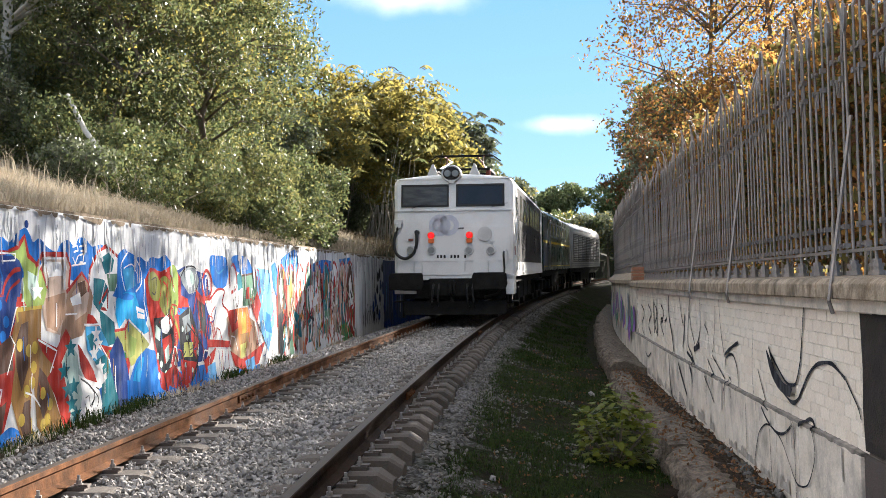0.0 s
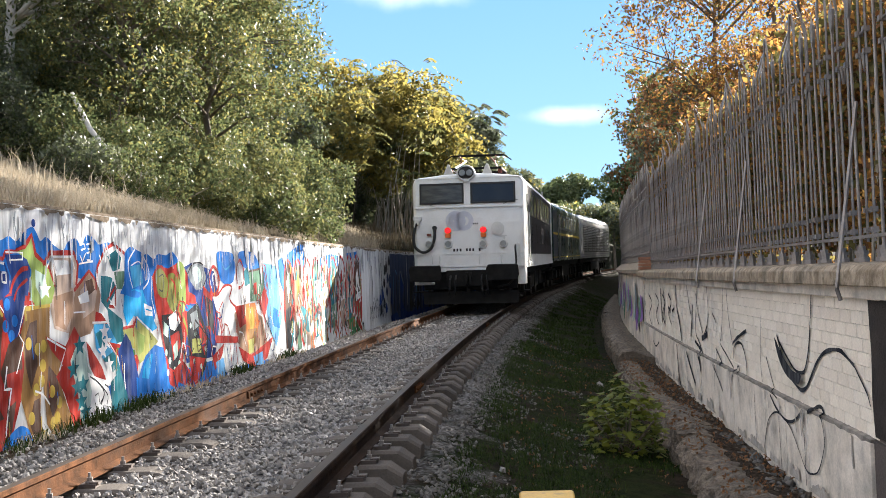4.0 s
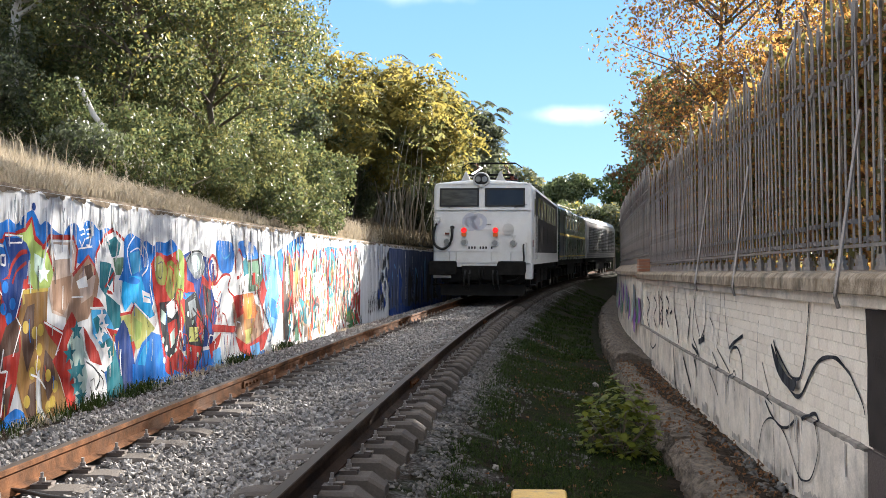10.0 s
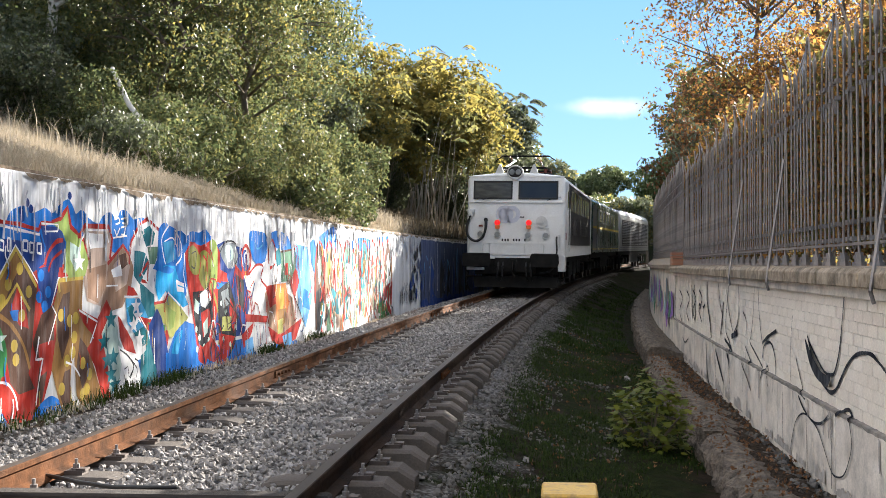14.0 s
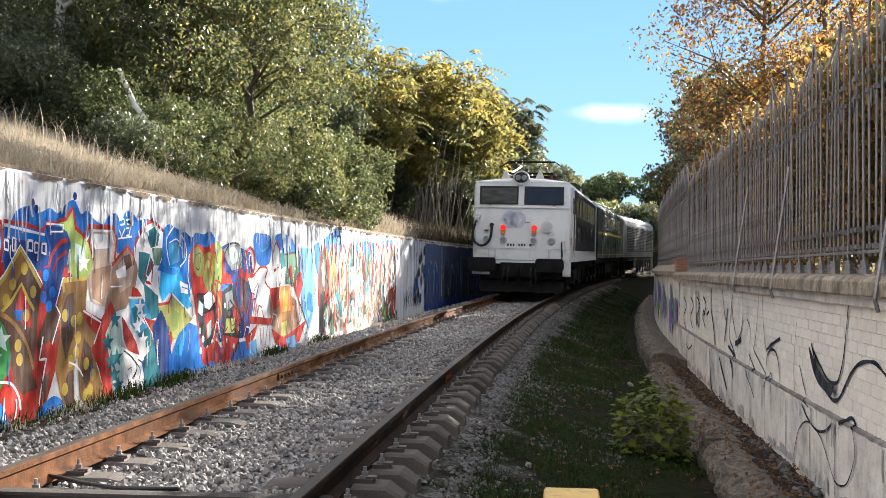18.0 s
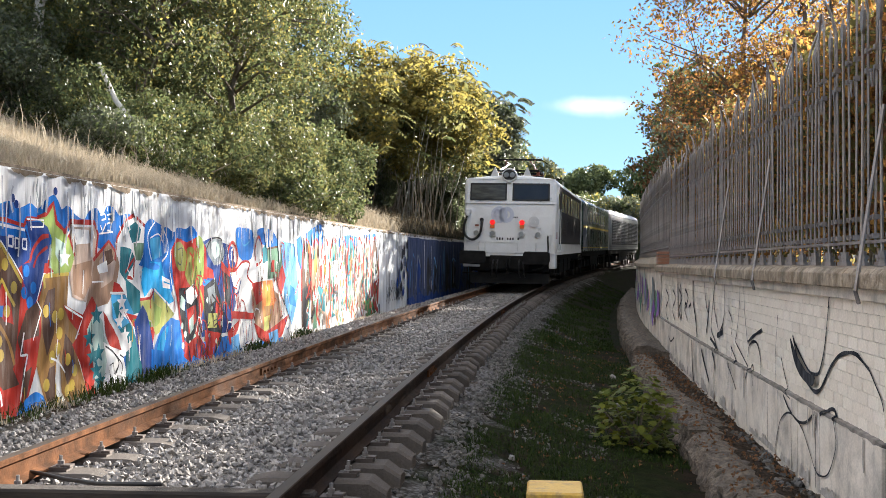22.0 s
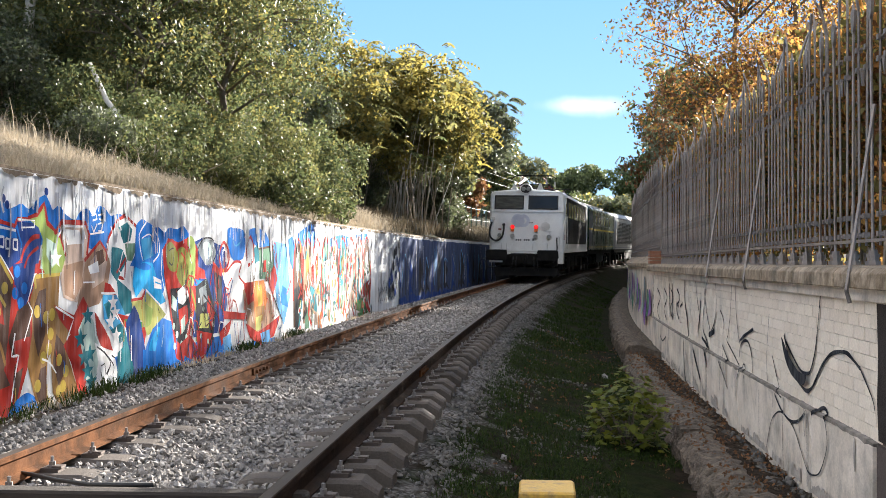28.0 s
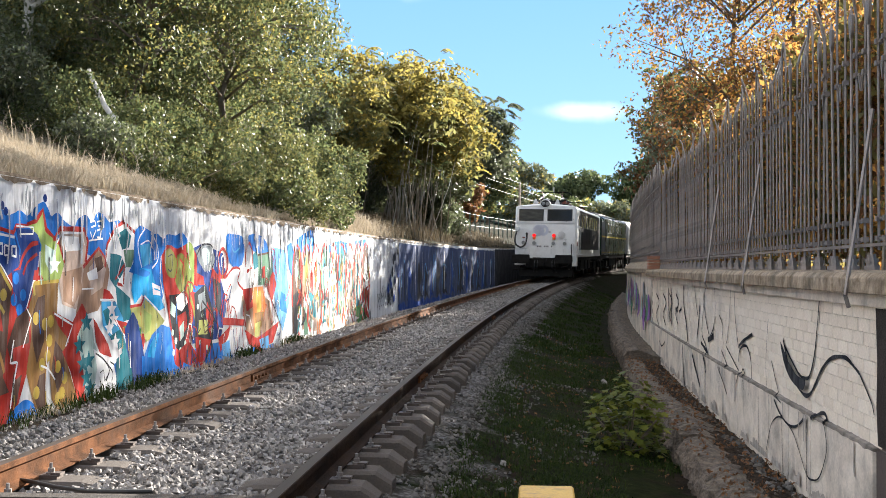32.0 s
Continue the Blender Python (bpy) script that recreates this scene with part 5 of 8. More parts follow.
# ---- railings on the right wall ----
def post_mesh():
    """A round bar on a stepped foot, ending in a shield-shaped finial."""
    g = Geo()
    for r, z0, z1 in ((0.05, 0, 0.026), (0.036, 0.026, 0.048), (0.044, 0.048, 0.07), (0.028, 0.07, 0.095)):
        g.tube([(0, 0, z0), (0, 0, z1)], r, 8)
    g.tube([(0, 0, 0.09), (0, 0, 1.56)], 0.0105, 7)
    shield = [(0, 1.50), (-0.026, 1.55), (-0.036, 1.60), (-0.038, 1.665), (-0.014, 1.675), (0, 1.70), (0.014, 1.675), (0.038, 1.665), (0.036, 1.60), (0.026, 1.55)]
    g.plate([(-0.009, y, z) for y, z in shield], (0.018, 0, 0))
    g.tube([(0, 0, 1.69), (0, 0, 1.73)], 0.009, 6, 0.003)
    return g.mesh("post", IRON)


def bar_mesh(sy, bent):
    """A slimmer bar whose head bends over to its neighbour at (0, 2 * sy), clamped to it twice above and below."""
    g = Geo()
    g.tube([(0, 0, 0.12), (0, 0, 1.66)], 0.0085, 6)
    arch = [(0, 0, 1.64), (bent * 0.02, sy * 0.08, 1.72), (bent * 0.05, sy * 0.45, 1.82), (bent * 0.08, sy, 1.90)]
    g.loft([[(x - 0.006, y - 0.016, z), (x + 0.006, y - 0.016, z), (x + 0.006, y + 0.016, z + 0.008), (x - 0.006, y + 0.016, z + 0.008)] for x, y, z in arch])
    for z in (0.19, 0.31, 1.25, 1.38):
        g.box(-0.02, 0.02, -0.02, 0.02, z - 0.016, z + 0.016)
        g.box(-0.006, 0.006, min(0, sy), max(0, sy), z - 0.007, z + 0.007)
    g.plate([(-0.005, sy * 0.55, 1.24), (-0.005, sy * 0.99, 1.24), (-0.005, sy * 0.99, 1.14)], (0.01, 0, 0))
    return g.mesh("bar", IRON)


POST, BARS = post_mesh(), [[bar_mesh(w, b) for w in (0.0785, -0.0785)] for b in (0.0, 1.0, -0.8)]
FENCE_U = 4.20
railings = thing("railings", "tall grey wrought-iron railings with shield and arch finials", "fence")
rng = np.random.default_rng(5)


def stand(name, mesh, y, z, parent=railings, u=FENCE_U):
    p = part(name, mesh, None, parent)
    p.location = at(u, y, z + fall(y))
    p.rotation_euler = (rng.normal(0, 0.006), rng.normal(0, 0.006), rng.normal(0, 0.05) - radians(heading(y)))
    return p


for k in range(-20, 47):
    y = 1.31 + k * 0.4755
    if y < Y_END - 0.7:
        stand("post", POST, y, CAP_TOP)
        for i in (0, 1):
            stand("bar", BARS[k * 5 % 7 % 3][i], y + 0.159 + i * 0.1575, CAP_TOP)
part("bottom_rail", Geo().sweep([(FENCE_U - 0.012, CAP_TOP + 0.143), (FENCE_U + 0.012, CAP_TOP + 0.143), (FENCE_U + 0.012, CAP_TOP + 0.163), (FENCE_U - 0.012, CAP_TOP + 0.163)], steps(-9, Y_END - 0.4, 1.0)), IRON, railings)
for y, lean in ((10.7, 0.5), (13.3, 0.6), (7.05, 0.3)):
    a, b = at(RU - 0.15, y, 0.93 + fall(y)), at(FENCE_U - 0.03, y + lean, 2.05 + fall(y))
    part("stay", Geo().tube([a, b], 0.013, 6), IRON, railings, "leaning iron stay")
    part("stay_foot", Geo().tube([a, (a[0] + 0.02, a[1], a[2] - 0.07)], 0.012, 6), IRON, railings)

far_railings = thing("railings", "grey iron railings backed with dull sheet metal", "fence")
FAR_TOP = 1.26
for k in range(110):
    y = Y_END - 0.3 + k * 0.238
    if k % 2 == 0:
        stand("post", POST, y, FAR_TOP, far_railings)
    else:
        for i in (0, 1):
            stand("bar", BARS[0][i], y - 0.079 + i * 0.1575, FAR_TOP, far_railings)
bars = Geo()
for k in range(120):
    y = Y_END + 26.1 + k * 0.4
    p = Vector(at(FENCE_U, y, FAR_TOP + fall(y)))
    bars.tube([p, p + Vector((0, 0, 1.7))], 0.02, 4)
tagged(part("pickets", bars, IRON, far_railings), kind="stuff")
for z in (0.155, 1.22, 1.40):
    part("crossbar", Geo().sweep([(FENCE_U - 0.014, FAR_TOP + z - 0.014), (FENCE_U + 0.014, FAR_TOP + z - 0.014), (FENCE_U + 0.014, FAR_TOP + z + 0.014), (FENCE_U - 0.014, FAR_TOP + z + 0.014)], steps(Y_END - 0.3, 98, 1.5)), IRON, far_railings)
part("sheet", Geo().sweep([(FENCE_U + 0.03, FAR_TOP + 0.08), (FENCE_U + 0.035, FAR_TOP + 0.08), (FENCE_U + 0.035, FAR_TOP + 1.75), (FENCE_U + 0.03, FAR_TOP + 1.75)], steps(Y_END - 0.2, 98, 1.5)), SHEET, far_railings, "dull grey backing sheet")

# ---- coping, ledge, pier, footing ----
coping = thing("coping", "weathered stone coping along the boundary wall", "coping", kind="structure")
for k in range(-9, 20):
    a, b = -1.0 + k * 1.21, 0.203 + k * 1.21
    if b > Y_END:
        b = Y_END
    if b - a > 0.2:
        d = rng.uniform(-0.006, 0.006)
        part("coping_stone", Geo().sweep([(RU - 0.13 + d, 0.945), (RU - 0.13 + d, 1.035), (RU - 0.10 + d, CAP_TOP - 0.015), (RU + 0.16, CAP_TOP), (RU + 0.36, CAP_TOP - 0.02), (RU + 0.38, 0.945)], steps(a, b, 0.4)), COPING, coping, bevel=0.008)
part("coping_course", Geo().sweep([(RU - 0.055, BRICK_TOP), (RU - 0.055, 0.945), (RU + 0.3, 0.945), (RU + 0.3, BRICK_TOP)], steps(-12.0, Y_END, 1.1)), PLINTH_WHITE, coping, "whitewashed course under the coping", bevel=0.006)
far_coping = part("coping", Geo().sweep([(RU - 0.10, 1.0), (RU - 0.10, 1.09), (RU + 0.1, FAR_TOP - 0.01), (RU + 0.30, FAR_TOP - 0.01), (RU + 0.36, 1.0)], steps(Y_END + 0.02, 98, 1.5)), COPING, None, bevel=0.01)
tagged(far_coping, "grey sloped coping on the far boundary wall", "coping", kind="structure")
pier = thing("brick_pier", "short red brick pier at the end of the coping", "pier")
for j in range(4):
    for i in range(2):
        y0 = Y_END - 0.62 + i * 0.26
        part("brick", Geo().sweep([(RU - 0.11, CAP_TOP + 0.004 + j * 0.062), (RU - 0.11, CAP_TOP + 0.054 + j * 0.062), (RU + 0.1, CAP_TOP + 0.054 + j * 0.062), (RU + 0.1, CAP_TOP + 0.004 + j * 0.062)], [y0, y0 + 0.245]), RED_BRICK, pier)
plinth = thing("plinth", "stained whitewashed plinth of smooth slabs under the bricks", "plinth", kind="structure")
y = 6.90
edges = [y]
while y < Y_END - 0.5:
    y += rng.uniform(0.72, 0.98)
    edges.append(min(y, Y_END))
for a, b in zip(edges, edges[1:]):
    d = rng.uniform(-0.004, 0.004)
    part("slab", Geo().sweep([(RU - 0.035 + d, -1.0), (RU - 0.035 + d, PLINTH_TOP - 0.02), (RU - 0.02 + d, PLINTH_TOP), (RU + 0.02, PLINTH_TOP), (RU + 0.02, -1.0)], steps(a + 0.008, b - 0.008, 0.5)), PLINTH_WHITE, plinth, bevel=0.004)
ledge = []
for y in steps(6.90, Y_END, 0.06):
    q = lambda k: 0.012 * noise.noise((y * 6.0, k, 3)) + 0.007 * noise.noise((y * 21.0, k, 9))
    ledge.append([(cx(y) + RU - 0.038 + 0.5 * q(1), y, PLINTH_TOP - 0.012 + q(2) + fall(y)), (cx(y) + RU - 0.036 + 0.5 * q(3), y, PLINTH_TOP + 0.010 + q(4) + fall(y)), (cx(y) + RU + 0.01, y, PLINTH_TOP + 0.018 + q(5) + fall(y)), (cx(y) + RU + 0.01, y, PLINTH_TOP - 0.02 + fall(y))])
part("mortar_ledge", Geo().loft(ledge), MORTAR, plinth, "rough mortar line above the slabs")
part("slab", Geo().sweep([(RU - 0.02, -1.0), (RU - 0.02, PLINTH_TOP), (RU + 0.02, PLINTH_TOP), (RU + 0.02, -1.0)], steps(-6, 6.89, 1.0)), DARK_BRICK, plinth, "bare dark plinth")


def footing_piece(a, b, u0, top, seed):
    """A rough, broken-edged length of concrete footing."""
    rings, u0 = [], u0 + 0.07
    for y in steps(a, b, 0.05):
        j = lambda k: 0.05 * noise.noise((y * 1.9, k * 3.1, seed)) + 0.045 * noise.noise((y * 5.0, k, seed)) + 0.04 * noise.noise((y * 13.0, k * 1.7, seed)) + 0.02 * noise.noise((y * 29.0, k * 2.3, seed))
        f = fall(y)
        rings.append([(cx(y) + u0 + 0.02 + j(1), y, -1.2 + f), (cx(y) + u0 - 0.01 + 1.3 * j(12), y, top - 0.2 + j(13) + f), (cx(y) + u0 + j(2), y, top - 0.10 + j(3) + f), (cx(y) + u0 + 0.05 + j(4), y, top - 0.02 + j(5) + f),
                      (cx(y) + u0 + 0.16 + j(6), y, top + 0.4 * j(7) + f), (cx(y) + u0 + 0.24, y, top - 0.005 + 0.5 * j(10) + f), (cx(y) + u0 + 0.34, y, top - 0.05 + 0.6 * j(8) + f), (cx(y) + u0 + 0.5, y, top - 0.10 + 0.5 * j(11) + f), (cx(y) + RU, y, top - 0.14 + f + 0.5 * j(9)), (cx(y) + RU, y, -1.2 + f)])
    return Geo().loft(rings)


footing = thing("footing", "cracked concrete footing with leaf litter along the wall", "footing", kind="structure")
for i, (a, b, u0, top) in enumerate(((-12.0, -5.0, 3.35, -0.45), (-4.95, -0.5, 3.33, -0.44), (-0.45, 2.95, 3.36, -0.45), (3.0, 5.6, 3.34, -0.44), (5.64, 8.3, 3.36, -0.45), (8.34, 11.1, 3.32, -0.46), (11.15, 14.0, 3.36, -0.44), (14.05, 17.2, 3.32, -0.46), (17.25, 20.6, 3.34, -0.47), (20.6, 28.0, 3.36, -0.31), (28.05, 40.0, 3.4, -0.33), (40.05, 60.0, 3.4, -0.33))):
    part("footing_block", footing_piece(a, b, u0, top, i), FOOTING, footing, smooth=False)

# dark soil and litter lodged between the footing's lip and the wall
sv, sf, cols = [], [], 7
for i, y in enumerate(steps(4.0, 20.4, 0.06)):
    lip = 3.68 + 0.10 * noise.noise((y * 1.3, 2, 5)) + 0.06 * noise.noise((y * 5.0, 4, 1))
    for j in range(cols):
        u = lip + (RU - 0.03 - lip) * j / (cols - 1)
        sv.append((cx(y) + u, y, -0.475 + fall(y) + (-0.06 if j == 0 else 0.022 * noise.noise((u * 9, y * 7, 3)) + 0.02 * noise.noise((u * 3, y * 2, 8)) - 0.013 * j)))
    if i:
        sf += [((i - 1) * cols + j, (i - 1) * cols + j + 1, i * cols + j + 1, i * cols + j) for j in range(cols - 1)]
tagged(raw("soil", sv, sf, SOIL), "dark crumbly soil and litter on the footing", "soil", kind="stuff")
# ---- train ----
def shell(half, z0, z1, y0, y1, roof_r, rise, nose, rake=0.0):
    """A rounded vehicle body along y: side walls, eaves and a cambered roof; the near end may lean back by rake."""
    def ring(y, d, lean):
        h, t = half - d, z1 - d * 0.5
        prof = [(-h, z0), (h, z0), (h, 0.5 * (z0 + t)), (h, t - roof_r)]
        prof += [(h - roof_r * (1 - math.cos(a)), t - roof_r + roof_r * math.sin(a)) for a in (0.5, 1.0, 1.5)]
        prof += [(h * 0.45, t + rise * 0.7), (0.0, t + rise), (-h * 0.45, t + rise * 0.7)]
        prof += [(-h + roof_r * (1 - math.cos(a)), t - roof_r + roof_r * math.sin(a)) for a in (1.5, 1.0, 0.5)]
        prof += [(-h, t - roof_r), (-h, 0.5 * (z0 + t))]
        return [(x, y + lean * max(0.0, z - 2.75), z) for x, z in prof]
    rings = [ring(y0, nose, rake), ring(y0 + nose * 0.3, nose * 0.3, rake), ring(y0 + nose, 0, rake * 0.8), ring(y0 + 0.7, 0, 0)]
    rings += [ring(y, 0, 0) for y in steps(y0 + 2.0, y1 - 1, 3.0)] + [ring(y1 - nose, 0, 0), ring(y1 - nose * 0.3, nose * 0.3, 0), ring(y1, nose, 0)]
    return Geo().loft(rings)


def bogie(vehicle, y, axles=2, pitch=2.7, r=0.55):
    """A bogie frame with axle boxes, springs and wheelsets."""
    b = part("bogie", Geo().box(-1.12, -1.0, y - pitch * 0.8, y + pitch * 0.8, 0.55, 0.82).box(1.0, 1.12, y - pitch * 0.8, y + pitch * 0.8, 0.55, 0.82)
             .box(-1.0, 1.0, y - 0.25, y + 0.25, 0.5, 0.85), BLACK_STEEL, vehicle, "sooty black bogie frame", bevel=0.02)
    for i in range(axles):
        ya = y + (i - (axles - 1) / 2) * pitch
        for sx in (-1, 1):
            part("axle_box", Geo().box(sx * 1.15 - 0.14, sx * 1.15 + 0.14, ya - 0.19, ya + 0.19, 0.38, 0.74), BLACK_STEEL, b, bevel=0.02)
            for q in (-0.38, 0.38):
                part("spring", Geo().tube([(sx * 1.14, ya + q, 0.42), (sx * 1.14, ya + q, 0.66)], 0.075, 8), BLACK_STEEL, b)
        ws = new("wheelset")
        ws.parent = vehicle
        ws.location = (0, ya, r)
        WHEELSETS.append((ws, vehicle, ya, r))
        g = Geo().tube([(-0.9, 0, 0), (0.9, 0, 0)], 0.08, 10)
        part("axle", g, WHEEL, ws)
        for sx in (-0.85, 0.85):
            w = Geo().tube([(sx - 0.065, 0, 0), (sx + 0.065, 0, 0)], r, 28)
            w.tube([(sx - 0.09 * (1 if sx > 0 else -1), 0, 0), (sx - 0.062 * (1 if sx > 0 else -1), 0, 0)], r + 0.028, 28)
            part("wheel", w, WHEEL, ws, bevel=0.01)
            part("spoke_hole", Geo().tube([(sx * 1.08 - 0.003, 0.3, 0), (sx * 1.08 + 0.003, 0.3, 0)], 0.07, 10), BLACK_STEEL, ws)


WHEELSETS = []
CLEAR_PANE = surface("dusty_dark_glass", (0.020, 0.021, 0.023), (0.030, 0.031, 0.032), 1.5, 0.15, 0.0, spec=0.3)
BLIND_PANE = surface("glass_over_drawn_blind", (0.055, 0.055, 0.05), (0.10, 0.098, 0.088), 2.0, 0.2, 0.0, spec=0.3, stretch=(1, 1, 4))
TRIM = surface("black_window_rubber", (0.012, 0.012, 0.012), (0.02, 0.02, 0.02), 5.0, 0.6, 0.05)
GREY_MARK = surface("faded_grey_mark", (0.52, 0.54, 0.64), (0.62, 0.64, 0.71), 4.0, 0.5, 0.0)
INSULATOR = surface("brown_red_insulator", (0.17, 0.045, 0.03), (0.24, 0.07, 0.045), 6.0, 0.3, 0.0)
STEEL = surface("bare_grey_steel", (0.28, 0.28, 0.29), (0.40, 0.40, 0.41), 5.0, 0.4, 0.1, metal=0.7)
DULL_WHITE = surface("dull_white_fitting", (0.52, 0.52, 0.51), (0.66, 0.66, 0.65), 4.0, 0.5, 0.1)

HALF, RAKE = 1.49, 0.10
loco = thing("electric_locomotive", "white and grey electric locomotive with lit red tail lamps", "locomotive", "train")
body = part("body", shell(HALF, 1.13, 3.55, 0, 16.0, 0.17, 0.10, 0.10, RAKE), LOCO_WHITE, loco, smooth=False, bevel=0.02, angle=25)


def face_y(z):
    return RAKE * max(0.0, z - 2.75)


# windscreens
for x0, x1, glazing in ((-1.27, -0.14, BLIND_PANE), (0.10, 1.24, CLEAR_PANE)):
    def pane_ring(d, lift, z0=2.86, z1=3.36):
        return [(x0 + d, face_y(z0 + d) - lift, z0 + d), (x1 - d, face_y(z0 + d) - lift, z0 + d), (x1 - d, face_y(z1 - d) - lift, z1 - d), (x0 + d, face_y(z1 - d) - lift, z1 - d)]
    frame_ob = part("windscreen", Geo().loft([pane_ring(-0.03, 0.002), pane_ring(-0.02, 0.016), pane_ring(0.02, 0.016), pane_ring(0.025, 0.004)], cap=False), TRIM, loco, "windscreen in a black rubber frame")
    part("pane", Geo().loft([pane_ring(0.02, -0.01), pane_ring(0.02, 0.006)]), glazing, frame_ob)
    xm = x0 + (0.25 if x0 < 0 else 0.85)
    part("wiper", Geo().tube([(xm, -0.03, 2.80), (xm + 0.24, -0.02, 2.89)], 0.009, 5).tube([(xm + 0.02, -0.02, 2.86), (xm + 0.4, -0.012, 2.90)], 0.006, 5), RUBBER, frame_ob)
# ribs, gutter, lower apron
for z, t in ((2.74, 0.012), (1.50, 0.014), (3.52, 0.010)):
    part("rib", Geo().box(-HALF + 0.03, HALF - 0.03, -0.014 + face_y(z), 0.03 + face_y(z), z - t, z + t), LOCO_WHITE, body)
apron = part("apron", Geo().box(-HALF + 0.02, HALF - 0.02, 0.02, 0.16, 1.02, 1.16).box(-HALF, -HALF + 0.13, 0.02, 0.7, 0.68, 1.14).box(HALF - 0.21, HALF, 0.02, 0.7, 0.66, 1.14).box(-HALF + 0.1, -0.95, 0.04, 0.1, 0.68, 0.76), LOCO_WHITE, loco, bevel=0.015)
part("headstock", Geo().box(-0.62, 0.62, -0.05, 0.2, 0.62, 1.06).box(-1.25, 1.25, 0.1, 0.4, 0.55, 1.0), BLACK_STEEL, loco, bevel=0.02)
for x in (-1.12, 0.93):
    buffer = part("buffer", Geo().disc((x, 0.05, 0.98), (0, -1, 0), 0.13, 0.4, 16), BLACK_STEEL, loco, "black steel buffer")
    part("buffer_plate", Geo().plate([(x - 0.42, -0.36, 0.78), (x + 0.36, -0.36, 0.78), (x + 0.42, -0.36, 0.92), (x + 0.40, -0.36, 1.18), (x - 0.40, -0.36, 1.20), (x - 0.45, -0.36, 1.10)], (0, -0.05, 0)), BLACK_STEEL, buffer, bevel=0.02)
    part("buffer_cowl", Geo().box(x - 0.36, x + 0.34, -0.3, 0.04, 1.12, 1.2), BLACK_STEEL, buffer, bevel=0.02)
hook = part("coupling", Geo().box(-0.09, 0.07, -0.35, 0.0, 0.88, 1.0).tube([(-0.06, -0.33, 0.95), (-0.05, -0.36, 0.7), (-0.02, -0.3, 0.52)], 0.035, 8).tube([(0.05, -0.33, 0.95), (0.05, -0.37, 0.7), (0.02, -0.3, 0.5)], 0.03, 8), BLACK_STEEL, loco, "black screw coupling")
for x in (-0.5, -0.36, 0.34, 0.48):
    part("air_hose", Geo().tube([(x, -0.04, 0.92), (x, -0.2, 0.8), (x * 1.05, -0.2, 0.5), (x * 1.1, -0.08, 0.36)], 0.026, 7), RUBBER, loco)
part("snow_plough", Geo().plate([(-1.25, 0.1, 0.16), (1.25, 0.1, 0.16), (1.3, 0.18, 0.5), (-1.3, 0.18, 0.5)], (0, 0.04, 0)), BLACK_STEEL, loco, "dark steel plough plate")
# lamps
for x, z in ((-1.07, 1.77), (-0.55, 1.76), (0.38, 1.74), (0.92, 1.74)):
    lamp = part("marker_lamp", Geo().disc((x, 0.0, z), (0, -1, 0), 0.115, 0.06, 20, 0.105), DULL_WHITE, loco, "round lamp in a white bezel")
    part("lens", Geo().disc((x, -0.05, z), (0, -1, 0), 0.082, 0.02, 18), surface("dim_lens", (0.20, 0.21, 0.21), (0.28, 0.29, 0.29), 9.0, 0.2, 0.0) if x < -1 else bpy.data.materials["dim_lens"], lamp)
for x in (-0.55, 0.40):
    lamp = part("tail_lamp", Geo().plate([(x - 0.075, -0.01, 2.02), (x - 0.06, -0.01, 1.93), (x + 0.06, -0.01, 1.93), (x + 0.075, -0.01, 2.02), (x + 0.04, -0.01, 2.05), (x - 0.04, -0.01, 2.05)], (0, -0.09, 0)).disc((x, -0.01, 2.12), (0, -1, 0), 0.088, 0.07, 18), ORANGE, loco, "portable orange tail lamp")
    part("lens", Geo().disc((x, -0.08, 2.12), (0, -1, 0), 0.075, 0.03, 18, 0.06), RED_GLOW, lamp, "lit red lens")
oval = lambda rx, rz, y: [(-0.04 + rx * math.cos(a), y, 3.65 + rz * math.sin(a)) for a in (2 * math.pi * i / 24 for i in range(24))]
head = part("headlight", Geo().loft([oval(0.15, 0.13, 0.50), oval(0.24, 0.20, 0.30), oval(0.255, 0.215, 0.04), oval(0.24, 0.20, 0.0), oval(0.21, 0.17, 0.02)]), DULL_WHITE, loco, "twin headlight in a round white housing", smooth=False)
part("bracket", Geo().box(-0.12, 0.04, 0.0, 0.3, 3.40, 3.50), DULL_WHITE, head, bevel=0.02)
part("grille", Geo().loft([oval(0.205, 0.165, 0.018), oval(0.205, 0.165, 0.006)]), LOCO_GREY, head, "dark headlight backing")
for x in (-0.135, 0.055):
    part("lens", Geo().disc((x, 0.01, 3.65), (0, -1, 0), 0.09, 0.04, 20, 0.08), bpy.data.materials["dim_lens"], head)
for x in (-0.52, 0.52):
    part("horn_shield", Geo().plate([(x - 0.17, 0.16, 3.55), (x + 0.17, 0.16, 3.55), (x + 0.02, 0.16, 3.90), (x - 0.02, 0.16, 3.90)], (0, 0.03, 0)), DULL_WHITE, loco, "pointed white shield plate")
# front fittings
part("jumper_bracket", Geo().box(-1.47, -1.25, -0.10, 0.0, 2.40, 2.52).box(-1.42, -1.30, -0.14, -0.02, 2.30, 2.44), DULL_WHITE, loco, bevel=0.015)
part("jumper_cable", Geo().tube(smooth_line([(-1.36, -0.10, 2.36), (-1.46, -0.14, 2.0), (-1.42, -0.15, 1.70), (-1.20, -0.15, 1.555), (-0.98, -0.14, 1.68), (-0.90, -0.13, 1.95), (-0.90, -0.10, 2.18)], False), 0.04, 9), RUBBER, loco, "thick black jumper cable", smooth=True)
part("jumper_socket", Geo().disc((-0.90, 0.0, 2.20), (0, -1, 0), 0.06, 0.12, 12), RUBBER, loco)
